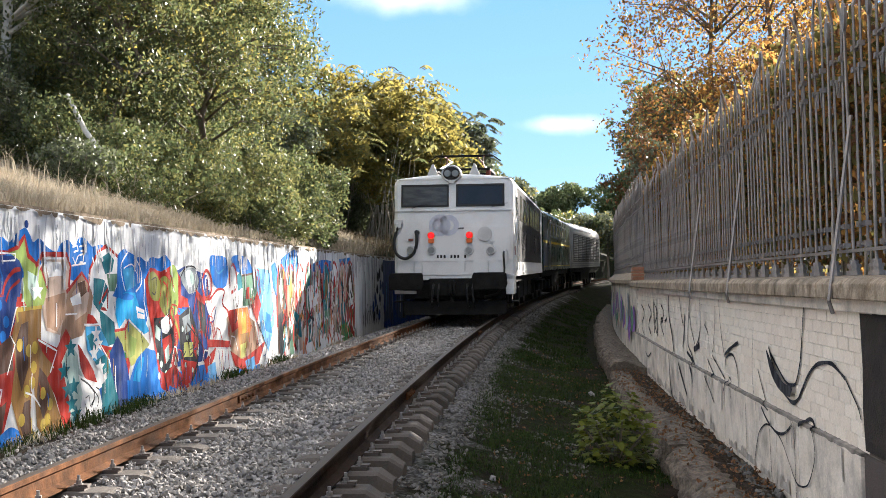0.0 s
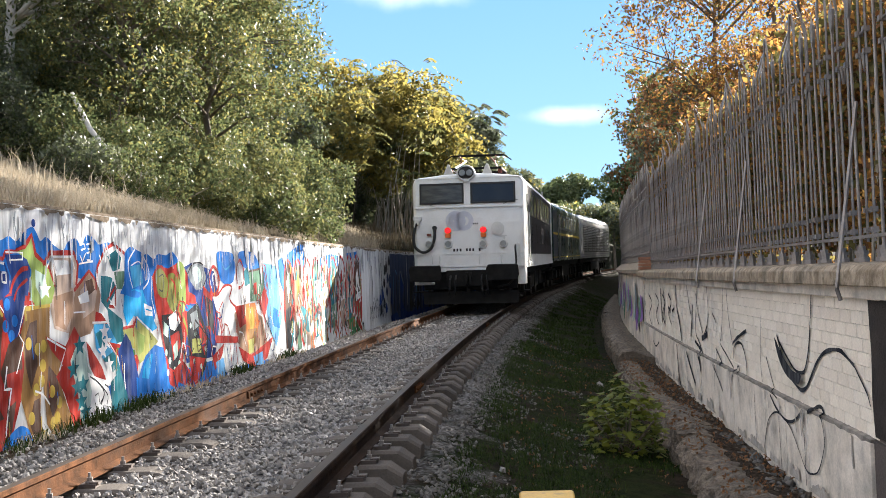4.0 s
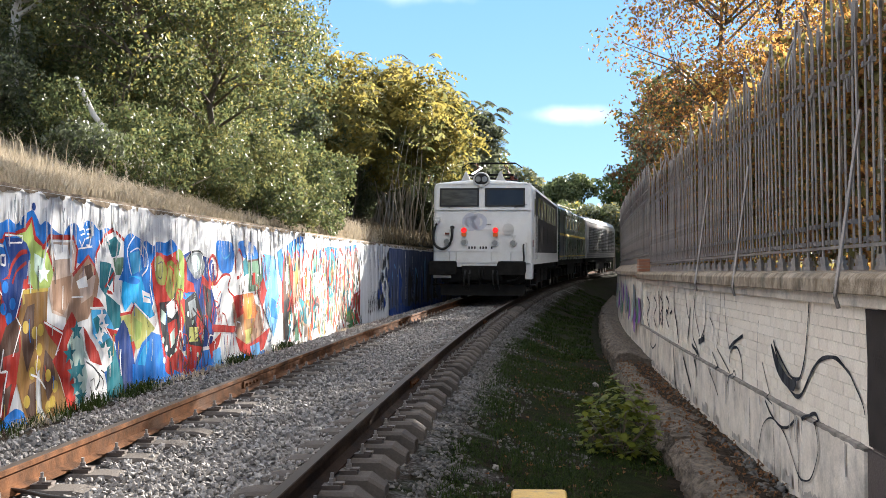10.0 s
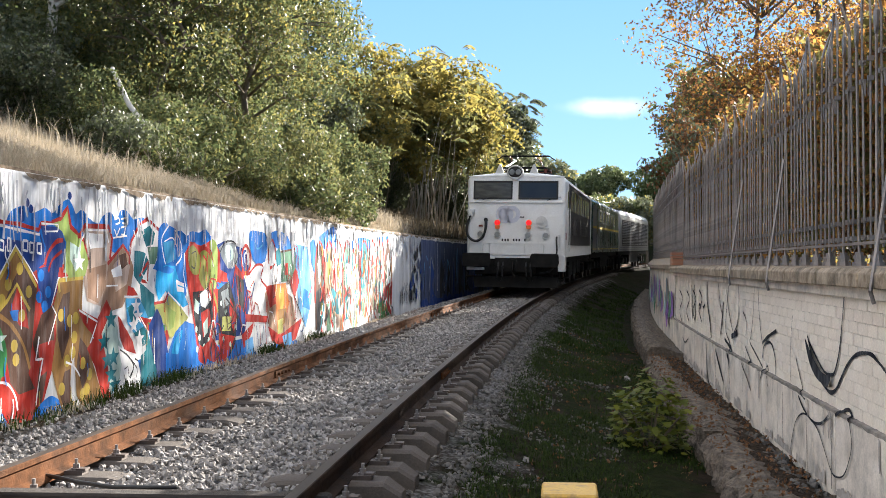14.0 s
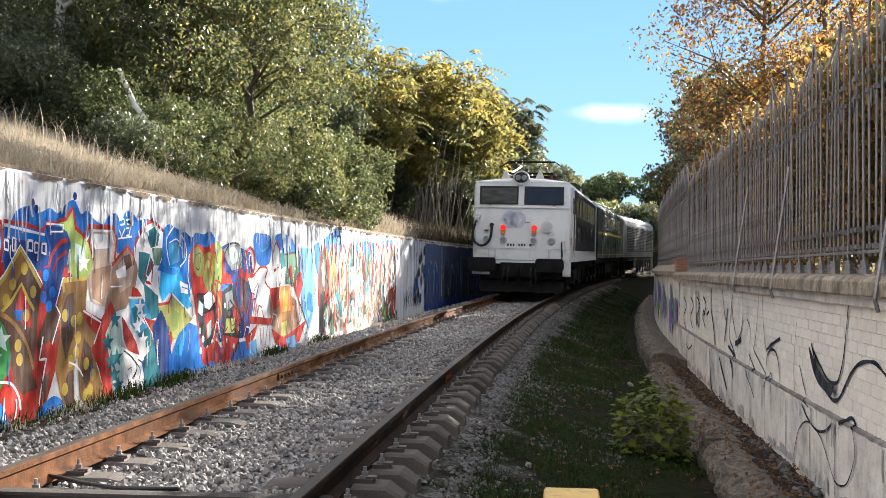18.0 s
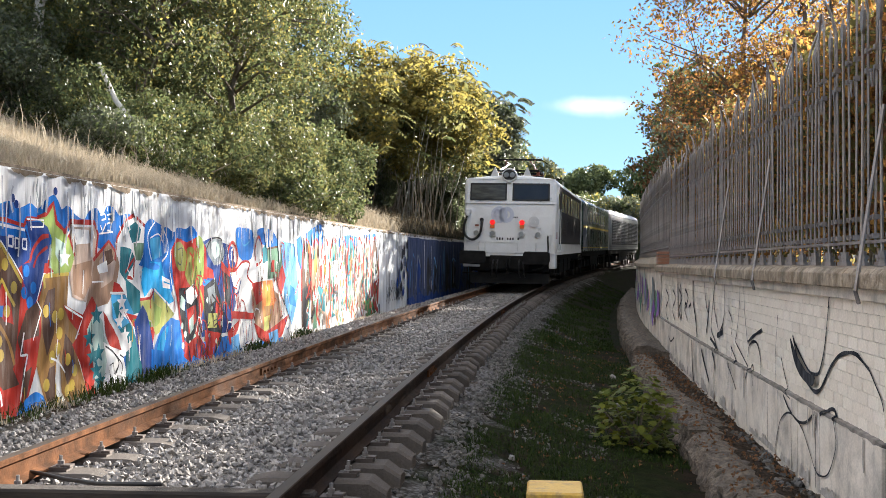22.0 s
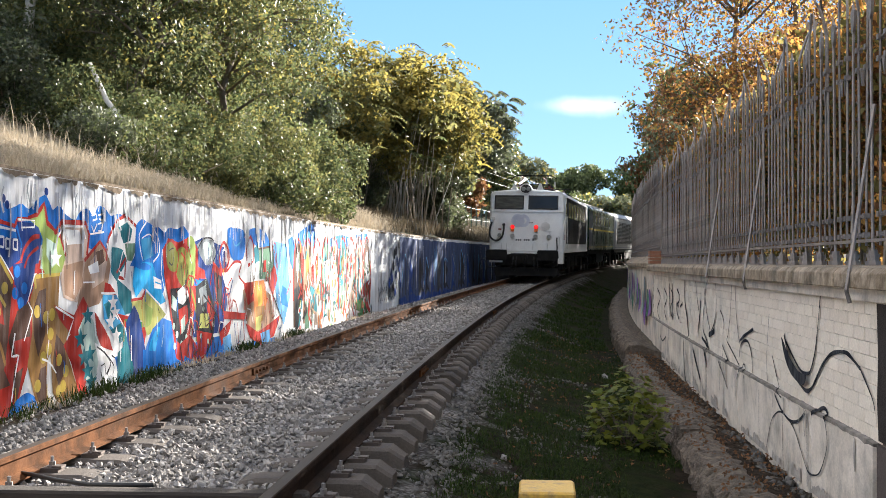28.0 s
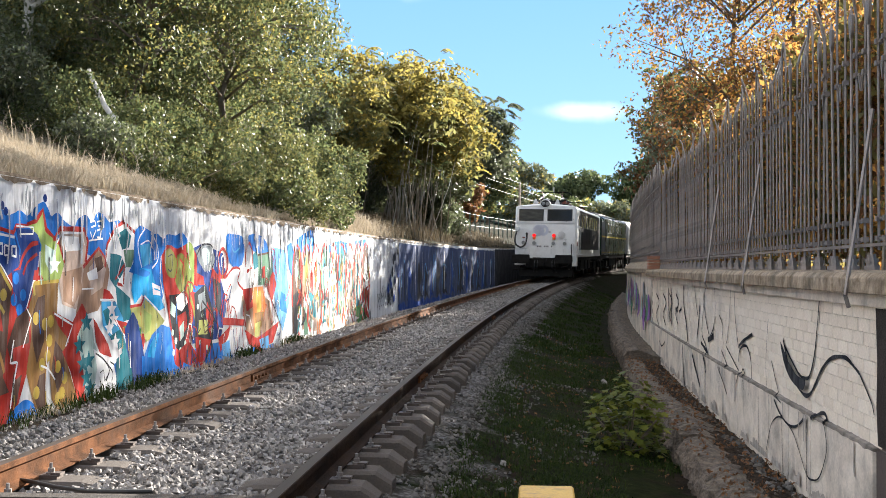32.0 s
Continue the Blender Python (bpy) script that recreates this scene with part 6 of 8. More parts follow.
part("cover_plate", Geo().disc((0.78, 0.0, 2.15), (0, -1, 0), 0.175, 0.05, 24).disc((0.78, -0.05, 2.15), (0, -1, 0), 0.06, 0.03, 12), DULL_WHITE, loco, "round white cover plate")
part("catch", Geo().box(0.9, 1.02, -0.04, 0.0, 1.93, 1.97).box(0.93, 0.97, -0.05, 0.0, 1.86, 1.95), DULL_WHITE, loco)
part("socket", Geo().box(-1.12, -1.0, -0.05, 0, 1.99, 2.05), INSULATOR, loco)
for cxm, r in ((-0.36, 0.17), (-0.12, 0.26), (-0.34, 0.27)):
    ring = Geo()
    n = 28
    a = [(cxm + r * math.cos(2 * math.pi * i / n), -0.006, 2.37 + r * math.sin(2 * math.pi * i / n)) for i in range(n)]
    b = [(cxm + (r - 0.13) * math.cos(2 * math.pi * i / n), -0.006, 2.37 + (r - 0.13) * math.sin(2 * math.pi * i / n)) for i in range(n)]
    ring.loft([a, b], cap=False)
    part("emblem", ring, GREY_MARK, loco, "faded pale blue-grey emblem ring")
for i in range(9):
    if i not in (3, 7):
        part("number_bar", Geo().box(-0.42 + i * 0.085, -0.372 + i * 0.085, -0.005, 0.0, 1.56, 1.635), LOCO_GREY, loco, "dark plain bar of lettering")
for i in range(3):
    part("mark", Geo().box(0.12 + i * 0.05, 0.155 + i * 0.05, -0.005, 0.0, 2.27, 2.31), LOCO_GREY, loco)
for x in (-0.98, -0.78, 0.28, 0.86):
    part("hand_grip", Geo().tube([(x, -0.02, 1.46), (x, -0.06, 1.44), (x, -0.06, 1.24), (x, -0.02, 1.22)], 0.014, 6), DULL_WHITE, loco)
part("end_cock", Geo().tube([(1.24, -0.02, 1.70), (1.24, -0.1, 1.62), (1.26, -0.1, 1.3), (1.22, -0.1, 0.85), (1.05, -0.08, 0.66), (0.75, -0.06, 0.60)], 0.026, 7), RUBBER, loco, smooth=True)
part("hand_rail", Geo().tube([(1.30, -0.02, 1.75), (1.34, -0.06, 1.72), (1.34, -0.06, 1.42), (1.30, -0.02, 1.38)], 0.014, 6), DULL_WHITE, loco)
# sides
for sx in (-1, 1):
    X = sx * HALF
    def on_side(y0, y1, z0, z1, t=0.006):
        return Geo().box(min(X, X + sx * t), max(X, X + sx * t), y0, y1, z0, z1)
    grey = part("side_panel", on_side(1.50, 14.6, 1.46, 3.37, 0.01), LOCO_GREY, loco, "dark grey side panel")
    for k in range(7):
        y = 2.4 + k * 1.62
        part("side_window", on_side(y, y + 1.05, 2.55, 3.22, 0.02), CLEAR_PANE if k % 2 else BLIND_PANE, loco)
    for k in range(5):
        y = 3.0 + k * 2.3
        lv = part("louvre", on_side(y, y + 1.6, 1.75, 2.4, 0.014), LOCO_GREY, loco)
        for j in range(6):
            part("slat", on_side(y + 0.04, y + 1.56, 1.80 + j * 0.1, 1.83 + j * 0.1, 0.03), LOCO_GREY, lv)
    door = part("cab_door", on_side(0.72, 1.38, 1.2, 3.28, 0.012), LOCO_WHITE, loco)
    part("door_window", on_side(0.84, 1.26, 2.55, 3.1, 0.018), CLEAR_PANE, door)
    for y in (0.64, 1.46):
        part("hand_rail", Geo().tube([(X + sx * 0.05, y, 1.25), (X + sx * 0.05, y, 2.6)], 0.014, 6), DULL_WHITE, loco)
    part("emblem", on_side(0.25, 0.55, 1.62, 1.84, 0.008), surface("dull_red_mark", (0.22, 0.05, 0.06), (0.30, 0.09, 0.09), 5.0, 0.5, 0.0) if sx < 0 else bpy.data.materials["dull_red_mark"], loco)
    part("sill", on_side(0.2, 15.8, 1.10, 1.20, 0.015), LOCO_WHITE, loco)
    for y in (0.8, 1.2, 14.8):
        for z in (0.45, 0.8):
            part("step", Geo().box(X - 0.12, X + 0.06, y - 0.16, y + 0.16, z, z + 0.03), BLACK_STEEL, loco)
for y in (5.8, 8.0, 10.2):
    part("equipment_box", Geo().box(-1.3, 1.3, y - 0.9, y + 0.9, 0.42, 1.08), BLACK_STEEL, loco, bevel=0.03)
part("underframe", Geo().box(-1.35, 1.35, 0.35, 15.7, 0.92, 1.13), BLACK_STEEL, loco)
# roof
part("roof_walk", Geo().box(-0.9, 0.9, 1.6, 14.4, 3.66, 3.72), LOCO_GREY, loco)


def pantograph(vehicle, y, z, up):
    p = part("pantograph", Geo().box(-0.75, -0.68, y - 0.9, y + 0.9, z, z + 0.06).box(0.68, 0.75, y - 0.9, y + 0.9, z, z + 0.06).box(-0.75, 0.75, y - 0.9, y - 0.83, z, z + 0.06).box(-0.75, 0.75, y + 0.83, y + 0.9, z, z + 0.06), BLACK_STEEL, vehicle, "folded dark pantograph")
    for sx in (-0.6, 0.6):
        part("arm", Geo().tube([(sx, y - 0.7, z + 0.06), (sx * 0.7, y + 0.6, z + up), (sx * 0.9, y - 0.2, z + up + 0.08)], 0.022, 6), INSULATOR, p)
        part("arm", Geo().tube([(sx, y + 0.7, z + 0.06), (sx * 0.7, y - 0.6, z + up)], 0.022, 6), INSULATOR, p)
    part("collector", Geo().tube([(-0.98, y - 0.2, z + up - 0.06), (-0.75, y - 0.2, z + up + 0.1), (0.75, y - 0.2, z + up + 0.1), (0.98, y - 0.2, z + up - 0.06)], 0.02, 6).tube([(-0.75, y + 0.1, z + up + 0.1), (0.75, y + 0.1, z + up + 0.1)], 0.02, 6), BLACK_STEEL, p)
    for sx in (-0.7, 0.7):
        for q in (-0.8, 0.8):
            part("insulator", Geo().tube([(sx, y + q, z - 0.14), (sx, y + q, z)], 0.06, 10), INSULATOR, vehicle)


pantograph(loco, 2.9, 3.88, 0.36)
pantograph(loco, 13.0, 3.88, 0.24)
part("roof_gear", Geo().box(-0.45, 0.45, 6.0, 8.0, 3.7, 3.98), LOCO_GREY, loco, bevel=0.03)
for k in range(5):
    part("insulator", Geo().tube([(0.35 + 0.12 * (k % 2), 4.5 + k * 0.9, 3.7), (0.35 + 0.12 * (k % 2), 4.5 + k * 0.9, 3.92)], 0.06, 10), INSULATOR, loco)
part("roof_cable", Geo().tube([(0.4, 4.5, 3.95), (0.4, 8.5, 3.95), (0.2, 12.0, 3.95)], 0.02, 6), BLACK_STEEL, loco)
bogie(loco, 3.6)
bogie(loco, 12.4)

# second vehicle: dark green with a yellow waist line and a dark blue cab end
green = thing("green_locomotive", "dark green diesel locomotive with a yellow waist line and bright windows", "locomotive", "train")
part("body", shell(1.46, 1.15, 3.60, 0, 17.5, 0.30, 0.16, 0.14, 0.12), LOCO_GREEN, green, bevel=0.02, angle=25)
part("cab_front", Geo().box(-1.25, 1.25, -0.03, 0.0, 1.3, 3.2), LOCO_BLUE, green, "dark blue cab end", bevel=0.03)
for x0, x1 in ((-1.1, -0.1), (0.1, 1.1)):
    part("windscreen", Geo().box(x0, x1, -0.05, -0.025, 2.6, 3.15), CLEAR_PANE, green, bevel=0.02)
for sx in (-1, 1):
    X = sx * 1.46
    def on_side(y0, y1, z0, z1, t=0.006):
        return Geo().box(min(X, X + sx * t), max(X, X + sx * t), y0, y1, z0, z1)
    part("cab_side", on_side(0.15, 2.3, 1.2, 3.3, 0.008), LOCO_BLUE, green)
    part("waist_line", on_side(0.2, 17.3, 2.26, 2.36, 0.014), YELLOW_LINE, green, "yellow painted waist line")
    part("waist_line", on_side(0.2, 17.3, 1.30, 1.34, 0.014), YELLOW_LINE, green)
    for k in range(6):
        y = 3.6 + k * 1.85
        w = part("side_window", on_side(y, y + 1.15, 2.52, 3.18, 0.03), STEEL, green, "bright-framed side window", bevel=0.01)
        part("pane", on_side(y + 0.1, y + 1.05, 2.60, 3.10, 0.036), BLIND_PANE, w)
    for k in range(8):
        y = 3.0 + k * 1.6
        lv = part("louvre", on_side(y, y + 1.2, 1.5, 2.15, 0.02), LOCO_GREEN, green)
    part("cab_door", on_side(2.45, 3.1, 1.25, 3.2, 0.015), LOCO_GREEN, green)
    for y in (2.4, 3.2):
        part("hand_rail", Geo().tube([(X + sx * 0.05, y, 1.25), (X + sx * 0.05, y, 2.6)], 0.014, 6), STEEL, green)
part("roof_panel", Geo().box(-0.8, 0.8, 2.5, 16.0, 3.74, 3.84), LOCO_SILVER, green, "pale weathered roof panel", bevel=0.03)
for k in range(4):
    part("roof_fan", Geo().tube([(0, 4 + k * 3.0, 3.82), (0, 4 + k * 3.0, 3.95)], 0.55, 20), LOCO_GREY, green)
part("underframe", Geo().box(-1.35, 1.35, 0.3, 17.2, 0.9, 1.15).box(-1.3, 1.3, 6.5, 11, 0.4, 0.95), BLACK_STEEL, green, bevel=0.02)
part("buffer_beam", Geo().box(-1.3, 1.3, -0.25, 0.1, 0.75, 1.15), BLACK_STEEL, green, bevel=0.03)
bogie(green, 3.4, 3, 1.9)
bogie(green, 14.1, 3, 1.9)

# third vehicle: silver with louvred sides and slanting upper windows
silver = thing("silver_locomotive", "silver diesel locomotive with louvred sides and slanted upper panes", "locomotive", "train")
part("body", shell(1.46, 1.15, 3.70, 0, 20.0, 0.55, 0.10, 0.16, 0.15), LOCO_SILVER, silver, bevel=0.02, angle=25)
part("cab_front", Geo().box(-1.25, 1.25, -0.04, 0.0, 1.3, 3.1), LOCO_GREY, silver, "dark cab end", bevel=0.03)
for sx in (-1, 1):
    X = sx * 1.46
    def on_side(y0, y1, z0, z1, t=0.006):
        return Geo().box(min(X, X + sx * t), max(X, X + sx * t), y0, y1, z0, z1)
    for k in range(7):
        y = 1.2 + k * 2.6
        lv = part("louvre_panel", on_side(y, y + 2.3, 1.5, 3.05, 0.01), LOCO_GREY, silver)
        for j in range(15):
            part("slat", Geo().plate([(X, y + 0.05, 1.55 + j * 0.1), (X + sx * 0.05, y + 0.05, 1.58 + j * 0.1), (X + sx * 0.05, y + 2.25, 1.58 + j * 0.1), (X, y + 2.25, 1.55 + j * 0.1)], (0, 0, 0.03)), LOCO_SILVER, lv)
    for k in range(5):
        y = 2.0 + k * 3.3
        part("upper_pane", Geo().plate([(sx * 1.42, y, 3.30), (sx * 1.42, y + 2.4, 3.30), (sx * 1.10, y + 2.4, 3.68), (sx * 1.10, y, 3.68)], (sx * 0.02, 0, 0.02)), LOCO_BLUE, silver, "slanted dark upper pane")
    for z in (1.24, 1.36):
        part("stripe", on_side(0.2, 19.8, z, z + 0.05, 0.012), LOCO_BLUE, silver)
part("underframe", Geo().box(-1.35, 1.35, 0.3, 19.7, 0.9, 1.15).box(-1.3, 1.3, 7, 13, 0.4, 0.95), BLACK_STEEL, silver, bevel=0.02)
bogie(silver, 3.6, 3, 1.9)
bogie(silver, 16.4, 3, 1.9)
# ---- rails, sleepers, ballast ----
RAIL = [(-0.036, -0.004), (-0.03, 0.0), (0.03, 0.0), (0.036, -0.004), (0.036, -0.034), (0.010, -0.05), (0.010, -0.125), (0.068, -0.148), (0.068, -0.158), (-0.068, -0.158), (-0.068, -0.148), (-0.010, -0.125), (-0.010, -0.05), (-0.036, -0.034)]
for side in (-0.870, 0.870):
    rail = thing("rail", "rusty orange-brown steel rail with a dull worn head" if side < 0 else "rusty steel rail in a darker shaded colour, with a dull worn head", "rail", "track rails")
    cuts = [-12.0, 12.4, 24.9, 37.4, 60.0, 125.0]
    for a, b in zip(cuts, cuts[1:]):
        r = part("rail_length", Geo().sweep([(side + p, q) for p, q in RAIL], steps(a + 0.004, b - 0.004, 0.7), z=rise), RUST if side < 0 else RUST_SHADED, rail)
        r.data.materials.append(RUNNING)
        for p in r.data.polygons:
            if p.normal.z > 0.9 and p.center.z > rise(p.center.y) - 0.01:
                p.material_index = 1
    for y in cuts[1:3]:
        for k in (-1, 1):
            plate_ob = part("fishplate", Geo().sweep([(side + k * 0.012, -0.052), (side + k * 0.03, -0.052), (side + k * 0.034, -0.122), (side + k * 0.012, -0.122)], [y - 0.3, y + 0.3], z=lambda q: 0.0), RUST, rail, bevel=0.004)
            for j in (-0.22, -0.08, 0.08, 0.22):
                part("bolt", Geo().disc((cx(y + j) + side + k * 0.03, y + j, -0.087), (k, 0, 0), 0.016, 0.025, 6), RUST, plate_ob)


def sleeper_mesh():
    """A two-block concrete sleeper whose ends are rounded off."""
    g = Geo()
    for s in (-1, 1):
        rings = []
        for k in range(9):
            t = k / 8
            x = s * (0.42 + 0.82 * (t if t < 0.8 else 0.8 + (t - 0.8)))
            drop = 0.0 if t < 0.85 else 0.07 * ((t - 0.85) / 0.15) ** 2
            w = 0.135 - (0.03 * ((t - 0.8) / 0.2) ** 2 if t > 0.8 else 0.0)
            top = -0.165 - drop - (0.02 if t < 0.1 else 0)
            rings.append([(x, -w - 0.02, -0.36), (x, w + 0.02, -0.36), (x, w, top - 0.02), (x, w - 0.03, top), (x, -w + 0.03, top), (x, -w, top - 0.02)])
        g.loft(rings)
    g.box(-0.45, 0.45, -0.02, 0.02, -0.30, -0.25)
    return g.mesh("concrete_block", SLEEPER)


def clip_mesh():
    g = Geo().box(-0.055, 0.055, -0.05, 0.05, -0.165, -0.140)
    g.box(-0.07, -0.01, -0.035, 0.035, -0.142, -0.128)
    return g.mesh("clip", WHEEL)


def bolt_mesh():
    g = Geo().disc((0, 0, -0.14), (0, 0, 1), 0.030, 0.012, 10)
    g.disc((0, 0, -0.128), (0, 0, 1), 0.021, 0.024, 6)
    g.disc((0, 0, -0.104), (0, 0, 1), 0.011, 0.03, 8)
    return g.mesh("bolt", surface("greyed_bolt_steel", (0.20, 0.18, 0.17), (0.34, 0.32, 0.30), 9.0, 0.6, 0.2, metal=0.4))


S_MESH, C_MESH, B_MESH = sleeper_mesh(), clip_mesh(), bolt_mesh()
rng = np.random.default_rng(8)
for k in range(-16, 112):
    y = 3.77 + 0.62 * k
    s = thing("sleeper", "grey concrete sleeper with rounded ends and bolted clips", "sleeper", "track sleepers", place=at(rng.normal(0, 0.008), y, rise(y) + rng.normal(0, 0.006)))
    s.rotation_euler = (0, 0, -math.radians(heading(y)) + rng.normal(0, 0.012))
    part("concrete_block", S_MESH, None, s)
    if 0 <= k < 45:
        for x, f in ((-1.0, 1), (-0.74, -1), (0.74, 1), (1.0, -1)):
            c = part("clip", C_MESH, None, s)
            c.location = (x, 0, 0)
            c.rotation_euler = (0, 0, math.pi if f < 0 else 0)
            b = part("bolt", B_MESH, None, s)
            b.location = (x, 0, rng.uniform(-0.004, 0.004))

# loose stones
def stones(name, label, rng, places, lo, hi, material):
    base = np.array([(1, 0.1, 0), (0.25, 0.95, 0.1), (-0.8, 0.6, -0.1), (-0.75, -0.65, 0.1), (0.35, -0.95, -0.05), (0.2, 0.1, 0.8), (-0.3, -0.2, 0.7), (0, 0, -0.8)], float)
    faces = np.array([(0, 1, 5), (1, 2, 6), (1, 6, 5), (2, 3, 6), (3, 4, 6), (4, 5, 6), (4, 0, 5), (1, 0, 7), (2, 1, 7), (3, 2, 7), (4, 3, 7), (0, 4, 7)])
    n = len(places)
    P = np.array(places)
    q = rng.normal(size=(n, 4))
    q /= np.linalg.norm(q, axis=1)[:, None]
    w, x, y, z = q.T
    R = np.stack([1 - 2 * (y * y + z * z), 2 * (x * y - z * w), 2 * (x * z + y * w), 2 * (x * y + z * w), 1 - 2 * (x * x + z * z), 2 * (y * z - x * w), 2 * (x * z - y * w), 2 * (y * z + x * w), 1 - 2 * (x * x + y * y)], 1).reshape(n, 3, 3)
    S = rng.uniform(lo, hi, (n, 1, 1)) * rng.uniform(0.6, 1.1, (n, 1, 3))
    V = base[None] * (1 + rng.normal(0, 0.14, (n, 8, 1)))
    V = np.einsum("nij,nkj->nki", R, V * S) + P[:, None, :]
    F = (faces[None] + 8 * np.arange(n)[:, None, None]).reshape(-1, 3)
    ob = raw(name, V.reshape(-1, 3).tolist(), F.tolist(), material)
    return tagged(ob, label, "stones", kind="stuff")


def scatter(rng, n, y0, y1, u0, u1, power=1.0, dz=0.0, ok=None):
    """More of them near y0 when power is above 1."""
    t = rng.uniform(0, 1, n) ** power
    out = []
    for y, u in zip(y0 + (y1 - y0) * t, rng.uniform(u0, u1, n)):
        if ok is None or ok(u, y):
            out.append((cx(y) + u, y, relief(u, y) + dz + rng.uniform(-0.008, 0.022)))
    return out


def between_rails(u, y):
    on_sleeper = abs((y - 3.77) / 0.62 - round((y - 3.77) / 0.62)) * 0.62 < (0.17 if u > 0.9 else 0.12) and 0.5 < abs(u) < 1.36
    return abs(abs(u) - 0.87) > 0.085 and not on_sleeper


stones("ballast", "grey crushed-stone ballast between and beside the rails", rng, scatter(rng, 23000, 4.8, 24, -1.9, 0.98, 1.7, 0.005, between_rails), 0.014, 0.034, STONE)
stones("ballast", "grey crushed-stone ballast further down the track", rng, scatter(rng, 14000, 20, 66, -1.9, 0.98, 1.4, 0.005, between_rails), 0.022, 0.045, STONE)
stones("ballast", "dirty grey stones along the sleeper ends", rng, scatter(rng, 6500, 4.8, 50, 0.95, 1.6, 1.7, -0.004, between_rails), 0.014, 0.032, STONE_DARK)
stones("gravel", "loose grey stones strewn over the grassy verge", rng, scatter(rng, 6500, 5, 30, 1.4, 2.7, 1.3, -0.006, lambda u, y: noise.noise((u * 1.4, y * 0.9, 12)) > -0.1 + 0.3 * (u - 1.5)), 0.009, 0.026, STONE_DARK)
stones("verge_gravel", "small stones along the foot of the painted wall", rng, scatter(rng, 2600, 6, 40, -2.4, -1.8, 1.3), 0.010, 0.028, STONE)
stones("rubble", "pale broken stones heaped against the foot of the wall", rng, [(p[0], p[1], -0.525 + fall(p[1])) for p in scatter(rng, 120, 6.6, 11.5, 3.84, 4.01, 1.2)], 0.02, 0.05, STONE_DARK)
stones("rubble", "broken brown stones and rubble on the footing", rng, [(p[0], p[1], -0.53 + fall(p[1]) + 0.01) for p in scatter(rng, 260, 5.5, 19, 3.78, 4.02, 1.3)], 0.012, 0.04, FOOTING)
for u, y, s in ((2.05, 7.9, 0.05), (1.86, 9.4, 0.045), (2.9, 14.2, 0.06), (3.0, 18.0, 0.06), (3.55, 20.2, 0.07)):
    b = stones("rock", "pale loose rock lying on the verge", rng, [at(u, y, relief(u, y) + s * 0.4)], s, s * 1.05, STONE)
    b["kind"] = ""
    del b["kind"]
    b["category"] = "rock"

timber = part("timber", Geo().block(-1.95, 0.95, -0.07, 0.07, -0.20, -0.10, 0.015), TIMBER)
timber.location, timber.rotation_euler = at(0.0, 6.12, 0.0), (0, 0, 0.02)
tagged(timber, "dark weathered timber lying across between the rails", "timber")
cable = part("cable", Geo().tube([at(u, y, z) for u, y, z in ((-1.05, 6.9, -0.10), (-0.92, 6.75, -0.14), (-0.75, 6.62, -0.13), (-0.55, 6.48, -0.13), (-0.3, 6.32, -0.12), (0.1, 6.2, -0.09))], 0.013, 7), RUBBER, smooth=True)
tagged(cable, "black cable trailing across the ballast", "cable")
YBOX = surface("yellow_box_paint", (0.60, 0.35, 0.05), (0.70, 0.46, 0.10), 5.0, 0.55, 0.15, stain=(0.18, 0.13, 0.10), stain_scale=9.0, stain_amount=0.7)
box = thing("track_box", "scuffed yellow metal trackside box on the verge", "box", place=(0.06, 8.05, -0.605))
part("case", Geo().block(-0.18, 0.18, -0.16, 0.26, -0.06, 0.12, 0.02), YBOX, box)
part("lid", Geo().block(-0.19, 0.19, -0.17, 0.27, 0.122, 0.175, 0.015), YBOX, box)
part("wire_loop", Geo().tube([(-0.30 + 0.05 * math.cos(a), 0.05, 0.06 + 0.05 * math.sin(a)) for a in (0, 0.8, 1.6, 2.4, 3.2)], 0.008, 6), RUBBER, box)
# ---- plants ----
def leaf_cloud(rng, blobs, count, size, flat=0.5, long=1.7):
    """Leaves scattered through clumps (x, y, z, rx, ry, rz), as folded four-cornered blades."""
    weights = np.array([b[3] * b[4] * b[5] for b in blobs]) ** 0.67
    pick = rng.choice(len(blobs), count, p=weights / weights.sum())
    B = np.array(blobs)[pick]
    d = rng.normal(size=(count, 3))
    d /= np.linalg.norm(d, axis=1)[:, None]
    r = rng.uniform(0.35, 1.0, count) ** 0.6
    wob = 1 + 0.25 * np.sin(d[:, 0] * 5 + B[:, 0] * 7) * np.cos(d[:, 2] * 4 + B[:, 1] * 3)
    c = B[:, :3] + d * (r * wob)[:, None] * B[:, 3:6]
    a = rng.normal(size=(count, 3))
    a[:, 2] -= 0.4
    a /= np.linalg.norm(a, axis=1)[:, None]
    b = np.cross(a, rng.normal(size=(count, 3)))
    b /= np.linalg.norm(b, axis=1)[:, None]
    nrm = np.cross(a, b)
    s = size * rng.uniform(0.6, 1.3, count)[:, None]
    v = np.stack([c - a * s * long / 2, c + b * s * 0.42 + nrm * s * 0.12, c + a * s * long / 2, c - b * s * 0.42 + nrm * s * 0.12], 1).reshape(-1, 3)
    return v


